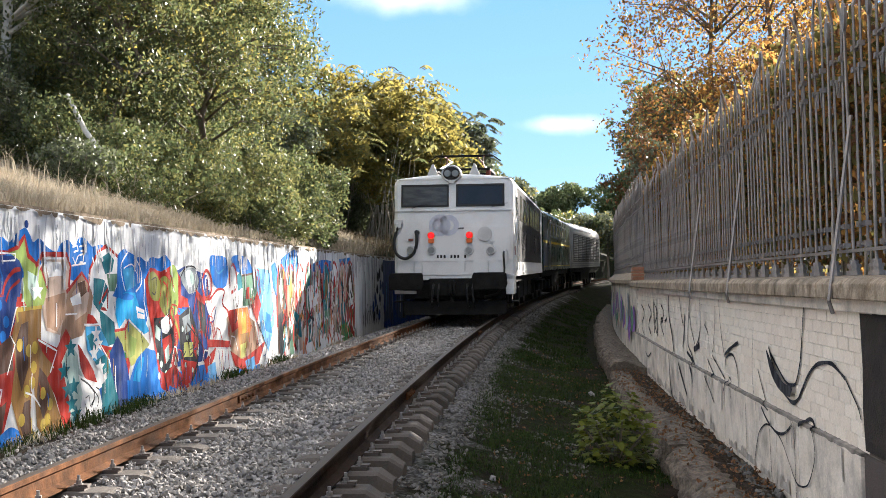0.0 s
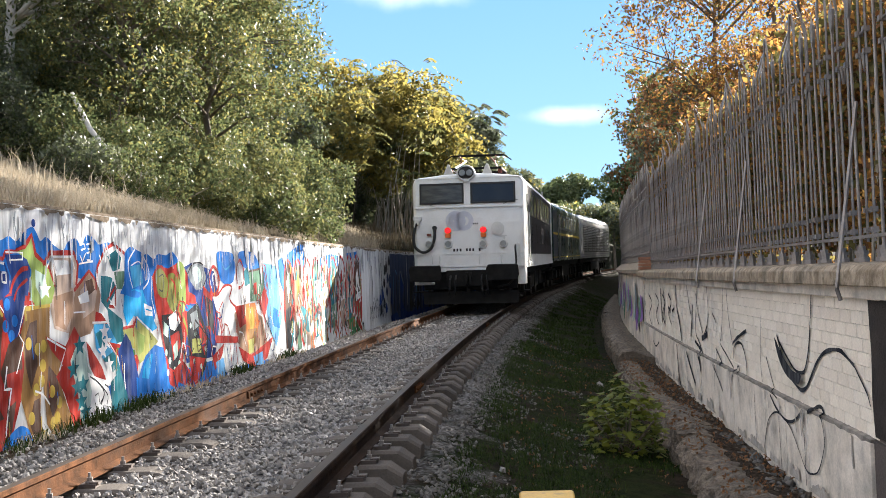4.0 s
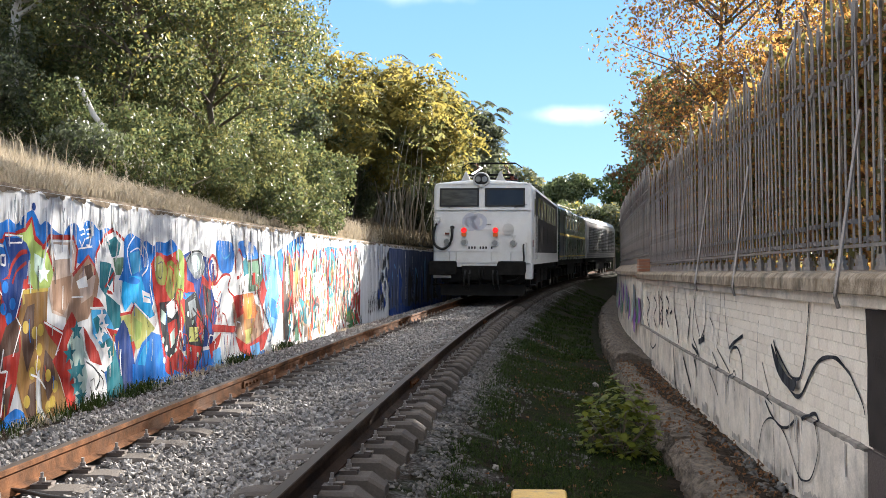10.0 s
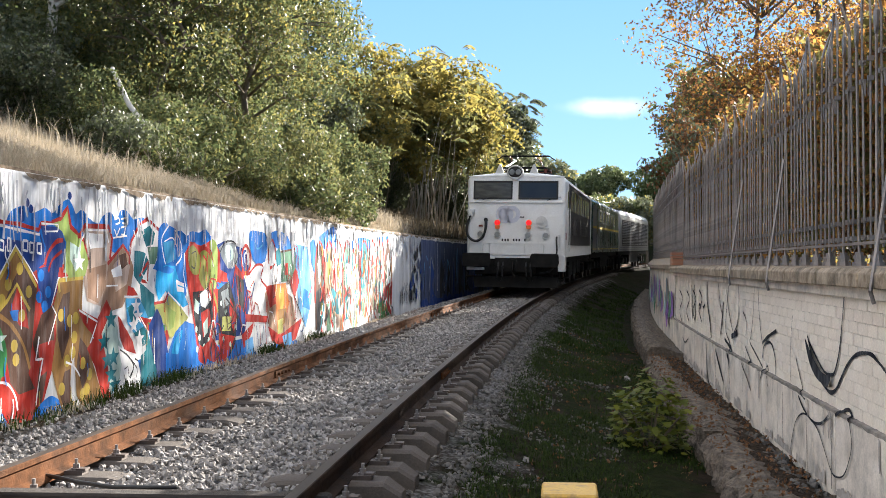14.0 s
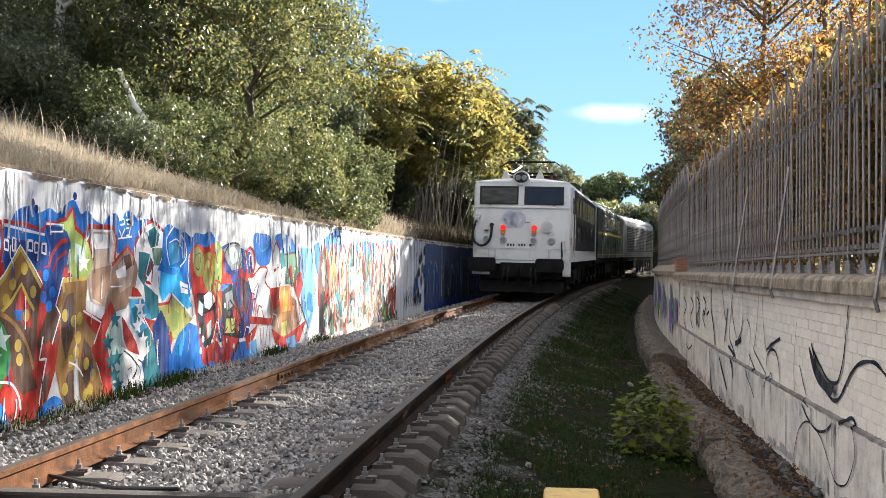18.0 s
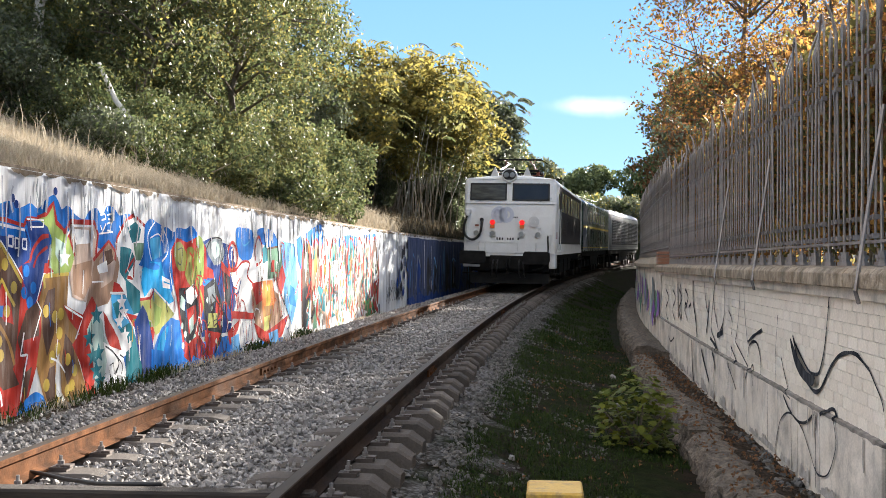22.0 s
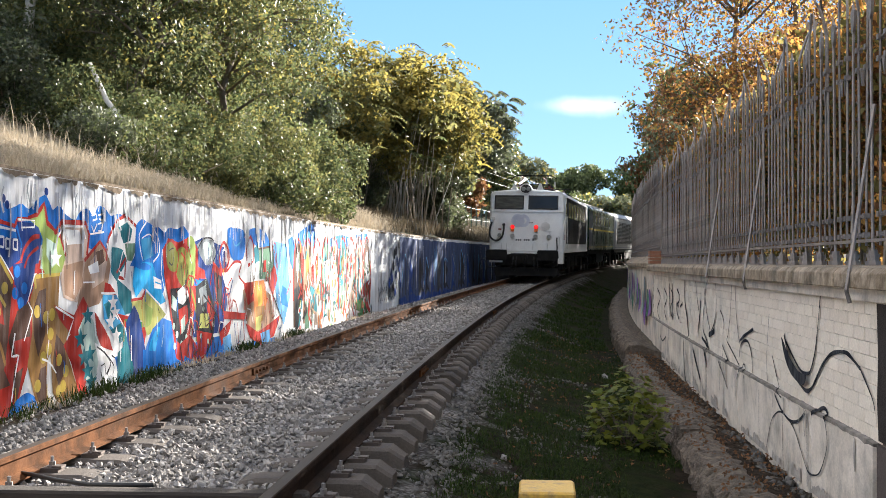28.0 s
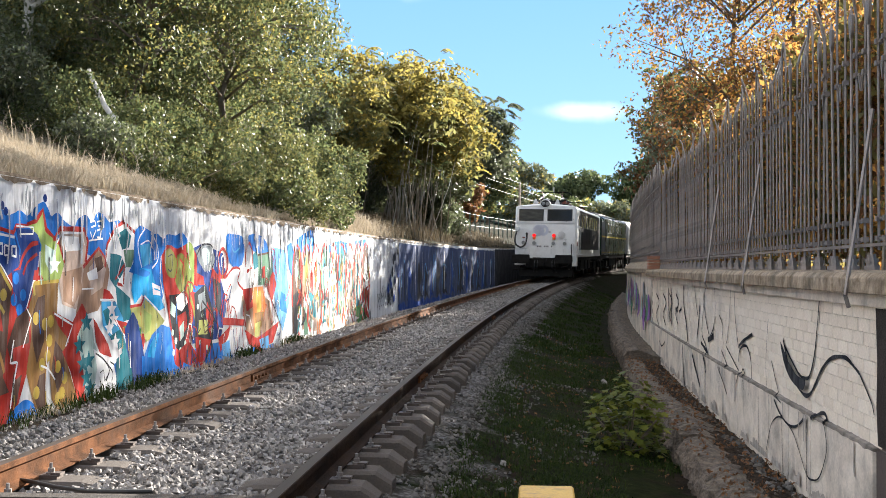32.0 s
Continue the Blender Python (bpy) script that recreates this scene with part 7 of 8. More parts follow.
def foliage(name, rng, blobs, count, size, material, parent, label="", long=1.7):
    v = leaf_cloud(rng, blobs, count, size, long=long)
    k = len(v) // 4
    me = bpy.data.meshes.new(name)
    me.vertices.add(len(v))
    me.vertices.foreach_set("co", v.astype(np.float32).ravel())
    me.loops.add(k * 4)
    me.loops.foreach_set("vertex_index", np.arange(k * 4, dtype=np.int32))
    me.polygons.add(k)
    me.polygons.foreach_set("loop_start", np.arange(0, k * 4, 4, dtype=np.int32))
    me.update(calc_edges=True)
    me.materials.append(material)
    ob = new(name, me)
    ob.parent = parent
    if label:
        ob["label"] = label
    return ob


def branchy(rng, base, top, r, limbs, spread, sag=0.0):
    """A tapered, slightly bent trunk with limbs; returns the mesh and the limb ends."""
    g, ends = Geo(), []
    base, top = Vector(base), Vector(top)
    pts = [base.lerp(top, t) + Vector(rng.normal(0, 0.10 * math.sin(math.pi * t) + 0.01, 3)) for t in (0, 0.2, 0.4, 0.6, 0.8, 1)]
    g.tube(pts, r, 8, r * 0.3)
    for i in range(limbs):
        t = rng.uniform(0.3, 0.98)
        p = base.lerp(top, t)
        a = rng.uniform(0, 2 * math.pi)
        q = p + Vector((math.cos(a) * spread, math.sin(a) * spread, rng.uniform(0.15, 0.7) * spread - sag)) * rng.uniform(0.55, 1.0)
        mid = p.lerp(q, 0.5) + Vector((0, 0, 0.12 * spread))
        g.tube([p, mid, q], r * 0.38, 6, r * 0.08)
        ends.append(q)
        for k in range(2):
            e = mid.lerp(q, 0.4) + Vector(rng.normal(0, spread * 0.28, 3))
            g.tube([mid, e], r * 0.16, 5, r * 0.04)
            ends.append(e)
    return g, ends


def tree(name, label, seed, u, y, height, spread, leaves, mixes, size, bark=None, lean=(0, 0), z=None, limbs=14, clump=0.5, group="", first=0.3):
    rng = np.random.default_rng(seed)
    x = cx(y) + u
    z = relief(u, y) - 0.1 if z is None else z
    t = thing(name, label, "tree", group)
    g, ends = branchy(rng, (x, y, z), (x + lean[0], y + lean[1], z + height * 0.88), (0.015 if group == "trees behind the railings" else 0.022) * height ** 0.8, limbs, spread)
    part("trunk", g, bark or BARK, t, smooth=True)
    blobs = []
    for e in ends:
        k = rng.uniform(0.6, 1.3) * clump * spread
        blobs.append((e.x, e.y, e.z, k, k, k * 0.75))
    for i in range(limbs):
        a, h = rng.uniform(0, 2 * math.pi), rng.uniform(first, 1.0)
        w = spread * math.sqrt(rng.uniform(0.05, 1)) * (1.05 - 0.6 * abs(h - 0.55))
        k = rng.uniform(0.5, 1.1) * clump * spread
        blobs.append((x + lean[0] * h + math.cos(a) * w, y + lean[1] * h + math.sin(a) * w, z + h * height, k, k, k * 0.8))
    for material, share, lab in mixes:
        foliage("crown", rng, blobs, int(leaves * share * ((1.2 if y < 29 else 1.1) if group == "trees on the bank" else 1.0)), size, material, t, lab)
    return t



# thicket on the bank
MIX_DARK = ((LEAF_DARK, 0.5, ""), (LEAF_GREEN, 0.32, ""), (LEAF_FADED, 0.18, ""))
MIX_GREEN = ((LEAF_GREEN, 0.5, ""), (LEAF_DARK, 0.12, ""), (LEAF_FADED, 0.34, ""), (LEAF_YELLOW, 0.04, ""))
MIX_YELLOW = ((LEAF_GREEN, 0.5, ""), (LEAF_FADED, 0.42, ""), (LEAF_YELLOW, 0.08, ""))
THICKET = "trees on the bank"
for seed, lab, u, y, h, spread, n, mixes, size, first, bark in (
        (1, "tall dark olive tree on the grassy bank", -8.6, 19.5, 8.5, 3.0, 39000, MIX_DARK, 0.065, 0.15, PALE_BARK),
        (2, "leaning dark green tree with pale bark", -6.2, 18.6, 7.6, 2.5, 26000, MIX_DARK, 0.061, 0.22, PALE_BARK),
        (3, "low yellow-green bush at the top of the wall", -4.7, 19.6, 4.6, 1.7, 14000, MIX_YELLOW, 0.057, 0.02, BARK),
        (4, "tall olive-green tree in the thicket", -7.2, 23.5, 10.0, 3.1, 32000, MIX_GREEN, 0.068, 0.1, BARK),
        (5, "yellowing shrub leaning over the wall", -4.3, 23.0, 5.6, 1.9, 17000, MIX_YELLOW, 0.061, 0.02, BARK),
        (6, "tall dark tree far back on the bank", -12.0, 25.0, 11.0, 4.0, 33000, MIX_DARK, 0.084, 0.1, BARK),
        (7, "slim yellow-green tree above the painted wall", -5.6, 27.5, 6.8, 1.9, 24000, MIX_YELLOW, 0.065, 0.05, BARK),
        (8, "tall olive-green tree in the thicket", -8.0, 30.0, 9.5, 3.0, 20000, MIX_GREEN, 0.076, 0.05, BARK),
        (10, "tall dark tree far back on the bank", -15.5, 30.0, 12.0, 4.5, 27000, MIX_DARK, 0.099, 0.1, BARK),
        (11, "olive tree behind the slender stems", -8.5, 38.0, 7.6, 2.8, 24000, MIX_GREEN, 0.084, 0.05, BARK)):
    tree("bank_tree", lab, seed, u, y, h, spread, n, mixes, size * (0.86 if y < 29 else 0.9), bark, limbs=26, group=THICKET, first=first, clump=0.29)
rng = np.random.default_rng(15)
for k, (u, y, w, h, m) in enumerate(((-7.6, 17.8, 1.3, 1.3, LEAF_DARK), (-6.2, 18.0, 1.2, 1.4, LEAF_DARK), (-5.0, 18.2, 1.1, 1.3, LEAF_GREEN), (-9.6, 19.5, 1.5, 1.8, LEAF_DARK), (-4.2, 16.5, 0.6, 0.7, LEAF_DARK), (-3.55, 16.6, 0.45, 0.75, LEAF_GREEN), (-3.2, 19.6, 0.6, 0.9, LEAF_FADED), (-3.1, 21.8, 0.6, 1.0, LEAF_GREEN), (-3.1, 24.0, 0.6, 1.1, LEAF_FADED), (-3.1, 26.2, 0.6, 1.1, LEAF_GREEN), (-3.9, 18.6, 0.8, 1.2, LEAF_GREEN), (-3.6, 20.8, 0.9, 1.5, LEAF_FADED),
                                     (-3.5, 22.8, 0.9, 1.6, LEAF_GREEN), (-3.6, 25.0, 1.0, 1.9, LEAF_FADED), (-3.7, 27.2, 1.0, 1.8, LEAF_GREEN), (-5.6, 21.0, 1.5, 2.4, LEAF_GREEN), (-6.0, 25.5, 1.7, 2.6, LEAF_GREEN),
                                     (-9.0, 23.0, 2.2, 3.0, LEAF_DARK), (-12.0, 22.5, 2.4, 3.2, LEAF_DARK), (-6.5, 29.5, 1.8, 2.6, LEAF_GREEN), (-6.2, 34.0, 1.9, 2.6, LEAF_DARK), (-11.0, 31.0, 3.0, 4.0, LEAF_DARK), (-16.0, 27.0, 3.2, 4.5, LEAF_DARK), (-6.4, 42.0, 1.5, 2.2, LEAF_DARK), (-5.6, 49.5, 1.5, 3.0, LEAF_DARK), (-4.2, 50.5, 1.2, 2.4, LEAF_DARK), (-6.0, 37.5, 1.2, 1.8, LEAF_GREEN), (-7.5, 40.0, 2.2, 2.6, LEAF_GREEN), (-6.8, 46.5, 2.0, 3.0, LEAF_DARK))):
    t = thing("undergrowth_bush", "dense olive undergrowth bush on the bank", "shrub", "undergrowth on the bank")
    x, z = cx(y) + u, relief(u, y)
    bl = [(x + rng.normal(0, w * 0.5), y + rng.normal(0, w * 0.5), z + rng.uniform(0.1, 0.95) * h, w * 0.5, w * 0.5, h * 0.32) for i in range(9)]
    part("branchwork", functools.reduce(lambda g, q: g.tube([(x, y, z - 0.1), (q[0], q[1], q[2])], 0.02, 5, 0.006), bl, Geo()), STEM, t)
    foliage("leaves", rng, bl, int((5200 if u > -6.5 else 3000) * w * h), (0.030 if u > -6.5 else 0.042) + 0.0007 * y, m, t)
    foliage("leaves", rng, bl, int(2100 * w * h), 0.030 + 0.0007 * y, LEAF_GREEN if m != LEAF_GREEN else LEAF_FADED, t)
leaning = thing("leaning_trunk", "pale leaning trunk among the dark leaves", "trunk")
part("trunk", Geo().tube([at(-3.6, 17.0, 2.3), at(-4.0, 17.0, 2.95), at(-4.35, 17.05, 3.4), at(-4.75, 17.4, 4.0)], 0.05, 9, 0.035), PALE_BARK, leaning, smooth=True)

# many-stemmed yellow tree beyond the thicket
rng = np.random.default_rng(21)
ail = thing("slender_tree", "clump of bare slender stems with yellow autumn fronds", "tree")
tops = []
for k in range(64):
    u, y = rng.uniform(-5.6, -2.95), rng.uniform(40.0, 48.0)
    z = relief(u, y)
    h = rng.uniform(3.4, 5.6)
    lean = Vector((rng.normal(0.15, 0.7), rng.normal(0, 0.6), 0))
    b = Vector(at(u, y, z - 0.1))
    e = b + Vector((0, 0, h)) + lean
    m = b.lerp(e, 0.5) + Vector((rng.normal(0, 0.12), rng.normal(0, 0.12), 0))
    part("stem", Geo().tube([b, m, e], rng.uniform(0.016, 0.036), 6, 0.008), STEM if k % 3 else PALE_BARK, ail, smooth=True)
    tops.append(e)


def fronds(name, rng, centres, per, length, size, material, parent):
    """Drooping compound leaves: rows of leaflets along arched ribs."""
    v = []
    for c in centres:
        for i in range(per):
            a, up = rng.uniform(0, 2 * math.pi), rng.uniform(-0.1, 0.5)
            d = Vector((math.cos(a), math.sin(a), up)).normalized()
            side = d.cross(Vector((0, 0, 1))).normalized()
            L = length * rng.uniform(0.6, 1.2)
            start = Vector(c) + Vector(rng.normal(0, 0.25, 3))
            for j in range(7):
                t = (j + 1) / 7
                p = start + d * (L * t) + Vector((0, 0, -0.55 * L * t * t))
                for s in (-1, 1):
                    q = side * s * size * rng.uniform(0.8, 1.2) + Vector((0, 0, -size * 0.5))
                    w = d * size * 0.22
                    v += [p, p + q * 0.5 + w, p + q, p + q * 0.5 - w]
    n = len(v) // 4
    ob = raw(name, v, [(4 * i, 4 * i + 1, 4 * i + 2, 4 * i + 3) for i in range(n)], material, parent)
    return ob


yellow_top = [t + Vector(rng.normal(0, 0.35, 3)) for t in tops for k in range(2)]
yellow_top += [Vector(at(rng.uniform(-5.6, -1.6), rng.uniform(42, 49), rng.uniform(5.2, 7.5))) for k in range(46)]
fronds("crown", rng, yellow_top, 7, 0.8, 0.20, LEAF_YELLOW, ail)
foliage("crown", rng, [(p.x, p.y, p.z - 0.1, 0.6, 0.6, 0.45) for p in yellow_top], 15000, 0.13, LEAF_YELLOW, ail)
foliage("crown", rng, [(p.x, p.y, p.z - 0.6, 0.7, 0.7, 0.6) for p in yellow_top], 9000, 0.13, LEAF_FADED, ail)
side_fronds = [Vector(at(rng.uniform(-7.4, -3.6), rng.uniform(35.0, 43.0), rng.uniform(4.0, 7.2))) for k in range(60)]
fronds("crown", rng, side_fronds, 7, 0.7, 0.17, LEAF_FADED, ail)
foliage("crown", rng, [(p.x, p.y, p.z - 0.1, 0.5, 0.5, 0.4) for p in side_fronds], 7000, 0.11, LEAF_YELLOW, ail)
fronds("crown", rng, [t + Vector((0, 0, -1.0)) for t in tops] + yellow_top[::3], 3, 0.8, 0.18, LEAF_GREEN, ail)
fronds("crown", rng, [Vector(at(rng.uniform(-2.6, -0.9), rng.uniform(47, 51), rng.uniform(5.0, 7.4))) for k in range(34)] + [Vector(at(rng.uniform(-6, -2), 46, rng.uniform(7.0, 7.8))) for k in range(14)], 7, 0.55, 0.26, LEAF_DARK, ail)
foliage("crown", rng, [at(rng.uniform(-2.6, -1.0), rng.uniform(47, 50), rng.uniform(4.6, 7.2)) + (0.5, 0.5, 0.4) for k in range(26)], 5200, 0.14, LEAF_DARK, ail, "dark drooping leaves")
part("branch", Geo().tube([at(-4.2, 46, 4.5), at(-3.0, 48, 6.0), at(-1.3, 49, 6.6)], 0.06, 6, 0.02).tube([at(-4.2, 46, 4.5), at(-3.6, 47, 6.8), at(-2.6, 48, 7.8)], 0.05, 6, 0.02), STEM, ail, smooth=True)

# trees behind the railings
MIX_FALL = ((LEAF_ORANGE, 0.5, "orange autumn leaves"), (LEAF_BROWN, 0.34, ""), (LEAF_YELLOW, 0.16, ""))
for seed, lab, u, y, h, spread, n, mixes, size, first in (
        (31, "orange autumn tree leaning over the railings", 6.2, 26.8, 9.0, 2.5, 8200, MIX_FALL, 0.060, 0.30),
        (32, "brown and orange tree behind the railings", 9.8, 17.5, 7.0, 2.4, 7000, MIX_FALL, 0.065, 0.25),
        # 33 stands out of view and only casts shade
        (33, "unseen orange autumn tree behind the railings", 9.0, 12.5, 6.5, 2.2, 6000, MIX_FALL, 0.07, 0.2),
        (35, "tall unseen orange autumn tree behind the railings", 11.0, 42.0, 8.2, 3.4, 15000, MIX_FALL, 0.09, 0.15),
        (36, "tall orange and brown tree behind the railings", 14.0, 48.0, 9.0, 4.0, 15000, MIX_FALL, 0.10, 0.12),
        (37, "high crown of an orange tree behind the railings", 7.3, 27.0, 9.7, 2.5, 18000, MIX_FALL, 0.062, 0.62),
        # 42 is added behind the orange crown to throw dapples on the mural
        (42, "high thin-leaved tree added to dapple the painted wall", 10.6, 41.5, 12.6, 3.3, 7500, MIX_FALL, 0.10, 0.55),
        # 38 to 40 are added out of view to cut the skylight
        (38, "unseen tall leafy tree added to hold off skylight", 7.6, -4.0, 10.0, 3.2, 9000, MIX_FALL, 0.11, 0.25),
        (39, "unseen tall leafy tree added to hold off skylight", 7.6, 2.0, 10.0, 3.2, 9000, MIX_FALL, 0.11, 0.25),
        (40, "unseen tall leafy tree added to hold off skylight", 8.4, 8.0, 9.5, 3.0, 9000, MIX_FALL, 0.11, 0.25),
        (34, "dull bluish tree beyond the orange one", 5.9, 36.0, 4.6, 1.3, 4500, ((LEAF_DARK, 0.6, ""), (LEAF_BROWN, 0.4, "")), 0.10, 0.3),
        (60, "dense green and brown tree along the railings", 7, 46, 7.5, 2, 9500, ((LEAF_GREEN, 0.6, ""), (LEAF_BROWN, 0.4, "")), 0.13, 0.05),
        (61, "dense green and brown tree along the railings", 6.7, 52.5, 8, 2.2, 9500, ((LEAF_GREEN, 0.6, ""), (LEAF_BROWN, 0.4, "")), 0.13, 0.05),
        (62, "dense green and brown tree along the railings", 7, 59, 8, 2.3, 9500, ((LEAF_GREEN, 0.6, ""), (LEAF_BROWN, 0.4, "")), 0.13, 0.05),
        (63, "dense green and brown tree along the railings", 6.8, 66, 8.5, 2.4, 9500, ((LEAF_GREEN, 0.6, ""), (LEAF_BROWN, 0.4, "")), 0.13, 0.05),
        (64, "dense green and brown tree along the railings", 7.2, 74, 8, 2.5, 9500, ((LEAF_GREEN, 0.6, ""), (LEAF_BROWN, 0.4, "")), 0.13, 0.05),
        (65, "dense green and brown tree along the railings", 7, 83, 8.5, 2.6, 9500, ((LEAF_GREEN, 0.6, ""), (LEAF_BROWN, 0.4, "")), 0.13, 0.05),
        # 70 to 77 are added in the gaps to shade the far train and track
        (70, "dense green and brown tree along the railings", 7.2, 49, 8, 2, 8000, ((LEAF_GREEN, 0.6, ""), (LEAF_BROWN, 0.4, "")), 0.15, 0.05),
        (71, "dense green and brown tree along the railings", 6.9, 55.5, 8.5, 2.2, 8000, ((LEAF_GREEN, 0.6, ""), (LEAF_BROWN, 0.4, "")), 0.15, 0.05),
        (72, "dense green and brown tree along the railings", 7.4, 62.5, 8.5, 2.2, 8000, ((LEAF_GREEN, 0.6, ""), (LEAF_BROWN, 0.4, "")), 0.15, 0.05),
        (73, "dense green and brown tree along the railings", 7.2, 70, 9, 2.5, 8000, ((LEAF_GREEN, 0.6, ""), (LEAF_BROWN, 0.4, "")), 0.15, 0.05),
        (74, "dense green and brown tree along the railings", 7.2, 78.5, 9, 2.6, 8000, ((LEAF_GREEN, 0.6, ""), (LEAF_BROWN, 0.4, "")), 0.15, 0.05),
        (75, "dense green and brown tree along the railings", 7.5, 87.5, 9, 2.7, 8000, ((LEAF_GREEN, 0.6, ""), (LEAF_BROWN, 0.4, "")), 0.15, 0.05),
        (76, "dense green and brown tree along the railings", 6.2, 97, 9, 3, 8000, ((LEAF_GREEN, 0.6, ""), (LEAF_BROWN, 0.4, "")), 0.15, 0.05),
        (77, "dense green and brown tree along the railings", 6.4, 103, 9.5, 3.2, 8000, ((LEAF_GREEN, 0.6, ""), (LEAF_BROWN, 0.4, "")), 0.15, 0.05),
        (66, "dense green and brown tree along the railings", 7.4, 92, 8.5, 2.8, 9500, ((LEAF_GREEN, 0.6, ""), (LEAF_BROWN, 0.4, "")), 0.13, 0.05)):
    tree("garden_tree", lab, seed, u, y, h, spread, n, mixes, size, BARK, limbs=22, group="trees behind the railings", first=first, clump=0.30)
hedge = thing("hedge", "ragged hedge with yellowing leaves behind the railings", "hedge")
rng = np.random.default_rng(41)
near = [(cx(y) + rng.uniform(4.7, 5.6), y, relief(5, y) + rng.uniform(0.03, 1.0) ** 0.75 * 2.35, 0.4, 0.5, 0.34) for y in rng.uniform(6, 36, 560)]
blobs = near + [(cx(y) + rng.uniform(4.75, 6.4), y, relief(5, y) + rng.uniform(0.05, 1.0) * 2.2, 0.5, 0.6, 0.45) for y in rng.uniform(36, 100, 190)]
foliage("leaves", rng, near, 52000, 0.066, LEAF_HEDGE, hedge)
foliage("leaves", rng, near, 34000, 0.062, LEAF_BROWN, hedge)
foliage("leaves", rng, near, 58000, 0.058, LEAF_ORANGE, hedge, "yellow and orange leaves")
foliage("leaves", rng, blobs[560:], 30000, 0.10, LEAF_HEDGE, hedge)
foliage("leaves", rng, blobs[560:], 9000, 0.09, LEAF_ORANGE, hedge)
tagged(part("branchwork", functools.reduce(lambda g, b: g.tube([(b[0], b[1], 0.8 + fall(b[1])), (b[0] + 0.1, b[1] + 0.1, b[2] + 0.4)], 0.015, 5), blobs[::2], Geo()), STEM, hedge), kind="stuff")

# bright sapling on the verge
bush = thing("sapling", "low bright-green maple sapling on the verge", "shrub")
rng = np.random.default_rng(51)
bx, by, bz = 0.84, 11.3, -0.70
for k in range(16):
    part("stem", Geo().tube([(bx, by, bz), (bx + rng.normal(0, 0.2), by + rng.normal(0, 0.25), bz + rng.uniform(0.2, 0.6))], 0.008, 5), BARK, bush)


def maple_leaf(c, r, d, up):
    d, up = Vector(d).normalized(), Vector(up).normalized()
    s = d.cross(up).normalized()
    shape = [(0, -0.5), (0.28, -0.42), (0.62, -0.30), (0.42, -0.08), (0.85, 0.22), (0.40, 0.25), (0.30, 0.48), (0, 1.0), (-0.30, 0.48), (-0.40, 0.25), (-0.85, 0.22), (-0.42, -0.08), (-0.62, -0.30), (-0.28, -0.42)]
    return [Vector(c) + s * a * r + d * b * r - up * (0.15 * r * abs(a)) for a, b in shape]


v, f = [], []
for k in range(560):
    a = rng.uniform(0, 2 * math.pi)
    rr = math.sqrt(rng.uniform(0.02, 1)) * 0.40
    hh = rng.uniform(0.05, 0.76) * (1.15 - rr * 1.3)
    c = (bx + rr * math.cos(a), by + rr * math.sin(a) * 1.2, bz + hh)
    f.append(tuple(range(len(v), len(v) + 14)))
    v += maple_leaf(c, rng.uniform(0.035, 0.075), (math.cos(a) + rng.normal(0, 0.4), math.sin(a) + rng.normal(0, 0.4), rng.uniform(-0.6, 0.1)), (rng.normal(0, 0.35), rng.normal(0, 0.35), 1))
raw("leaves", v, f, LEAF_BUSH, bush)


def blades(name, label, rng, places, length, width, material, category, lean=0.5, dense=1):
    """Thin bent blades of grass."""
    v, f = [], []
    for x, y, z in places:
        for k in range(dense):
            a = rng.uniform(0, 2 * math.pi)
            L = length * rng.uniform(0.5, 1.3)
            d = Vector((math.cos(a), math.sin(a), 0))
            s = Vector((-d.y, d.x, 0)) * width * 0.5
            p = Vector((x + rng.normal(0, 0.03), y + rng.normal(0, 0.03), z - 0.01))
            t = lean * rng.uniform(0.3, 1.3)
            m, e = p + d * L * 0.35 * t + Vector((0, 0, L * 0.55)), p + d * L * t + Vector((0, 0, L * max(0.25, 1 - 0.6 * t)))
            i = len(v)
            v += [p - s, p + s, m + s * 0.7, m - s * 0.7, e]
            f += [(i, i + 1, i + 2, i + 3), (i + 3, i + 2, i + 4)]
    return tagged(raw(name, v, f, material), label, category, kind="stuff")


rng = np.random.default_rng(61)
bank = [p for p in scatter(rng, 11000, 7.0, 19.0, -7.5, -2.7, 1.1)]
blades("dry_grass", "long straw-coloured dry grass on the bank", rng, bank, 0.28, 0.008, STRAW, "grass", 1.0, 2)
blades("dry_grass", "straw-coloured fringe along the top of the wall", rng, scatter(rng, 2600, 8, 20, -3.4, -2.66, 1.0) + scatter(rng, 900, 20, 33, -3.2, -2.66, 1.0), 0.22, 0.013, STRAW, "grass", 1.0, 2)
blades("dry_brush", "tall dry weeds at the foot of the stems", rng, scatter(rng, 2600, 33, 66, -5.5, -2.75), 0.5, 0.02, BRUSH, "weeds", 0.6, 2)
blades("dry_brush", "pale tangle of dry brush on the slope", rng, scatter(rng, 2200, 26.5, 33, -4.8, -2.7), 0.5, 0.014, STRAW, "weeds", 0.9, 2)
blades("dry_weeds", "tall dead stalks standing on the bank", rng, scatter(rng, 260, 12, 20, -7, -3.2), 0.6, 0.010, STRAW, "weeds", 0.4, 1)


def patchy(u, y):
    return noise.noise((u * 1.1, y * 0.7, 4)) + 0.35 * noise.noise((u * 3, y * 2.4, 7)) > -0.12


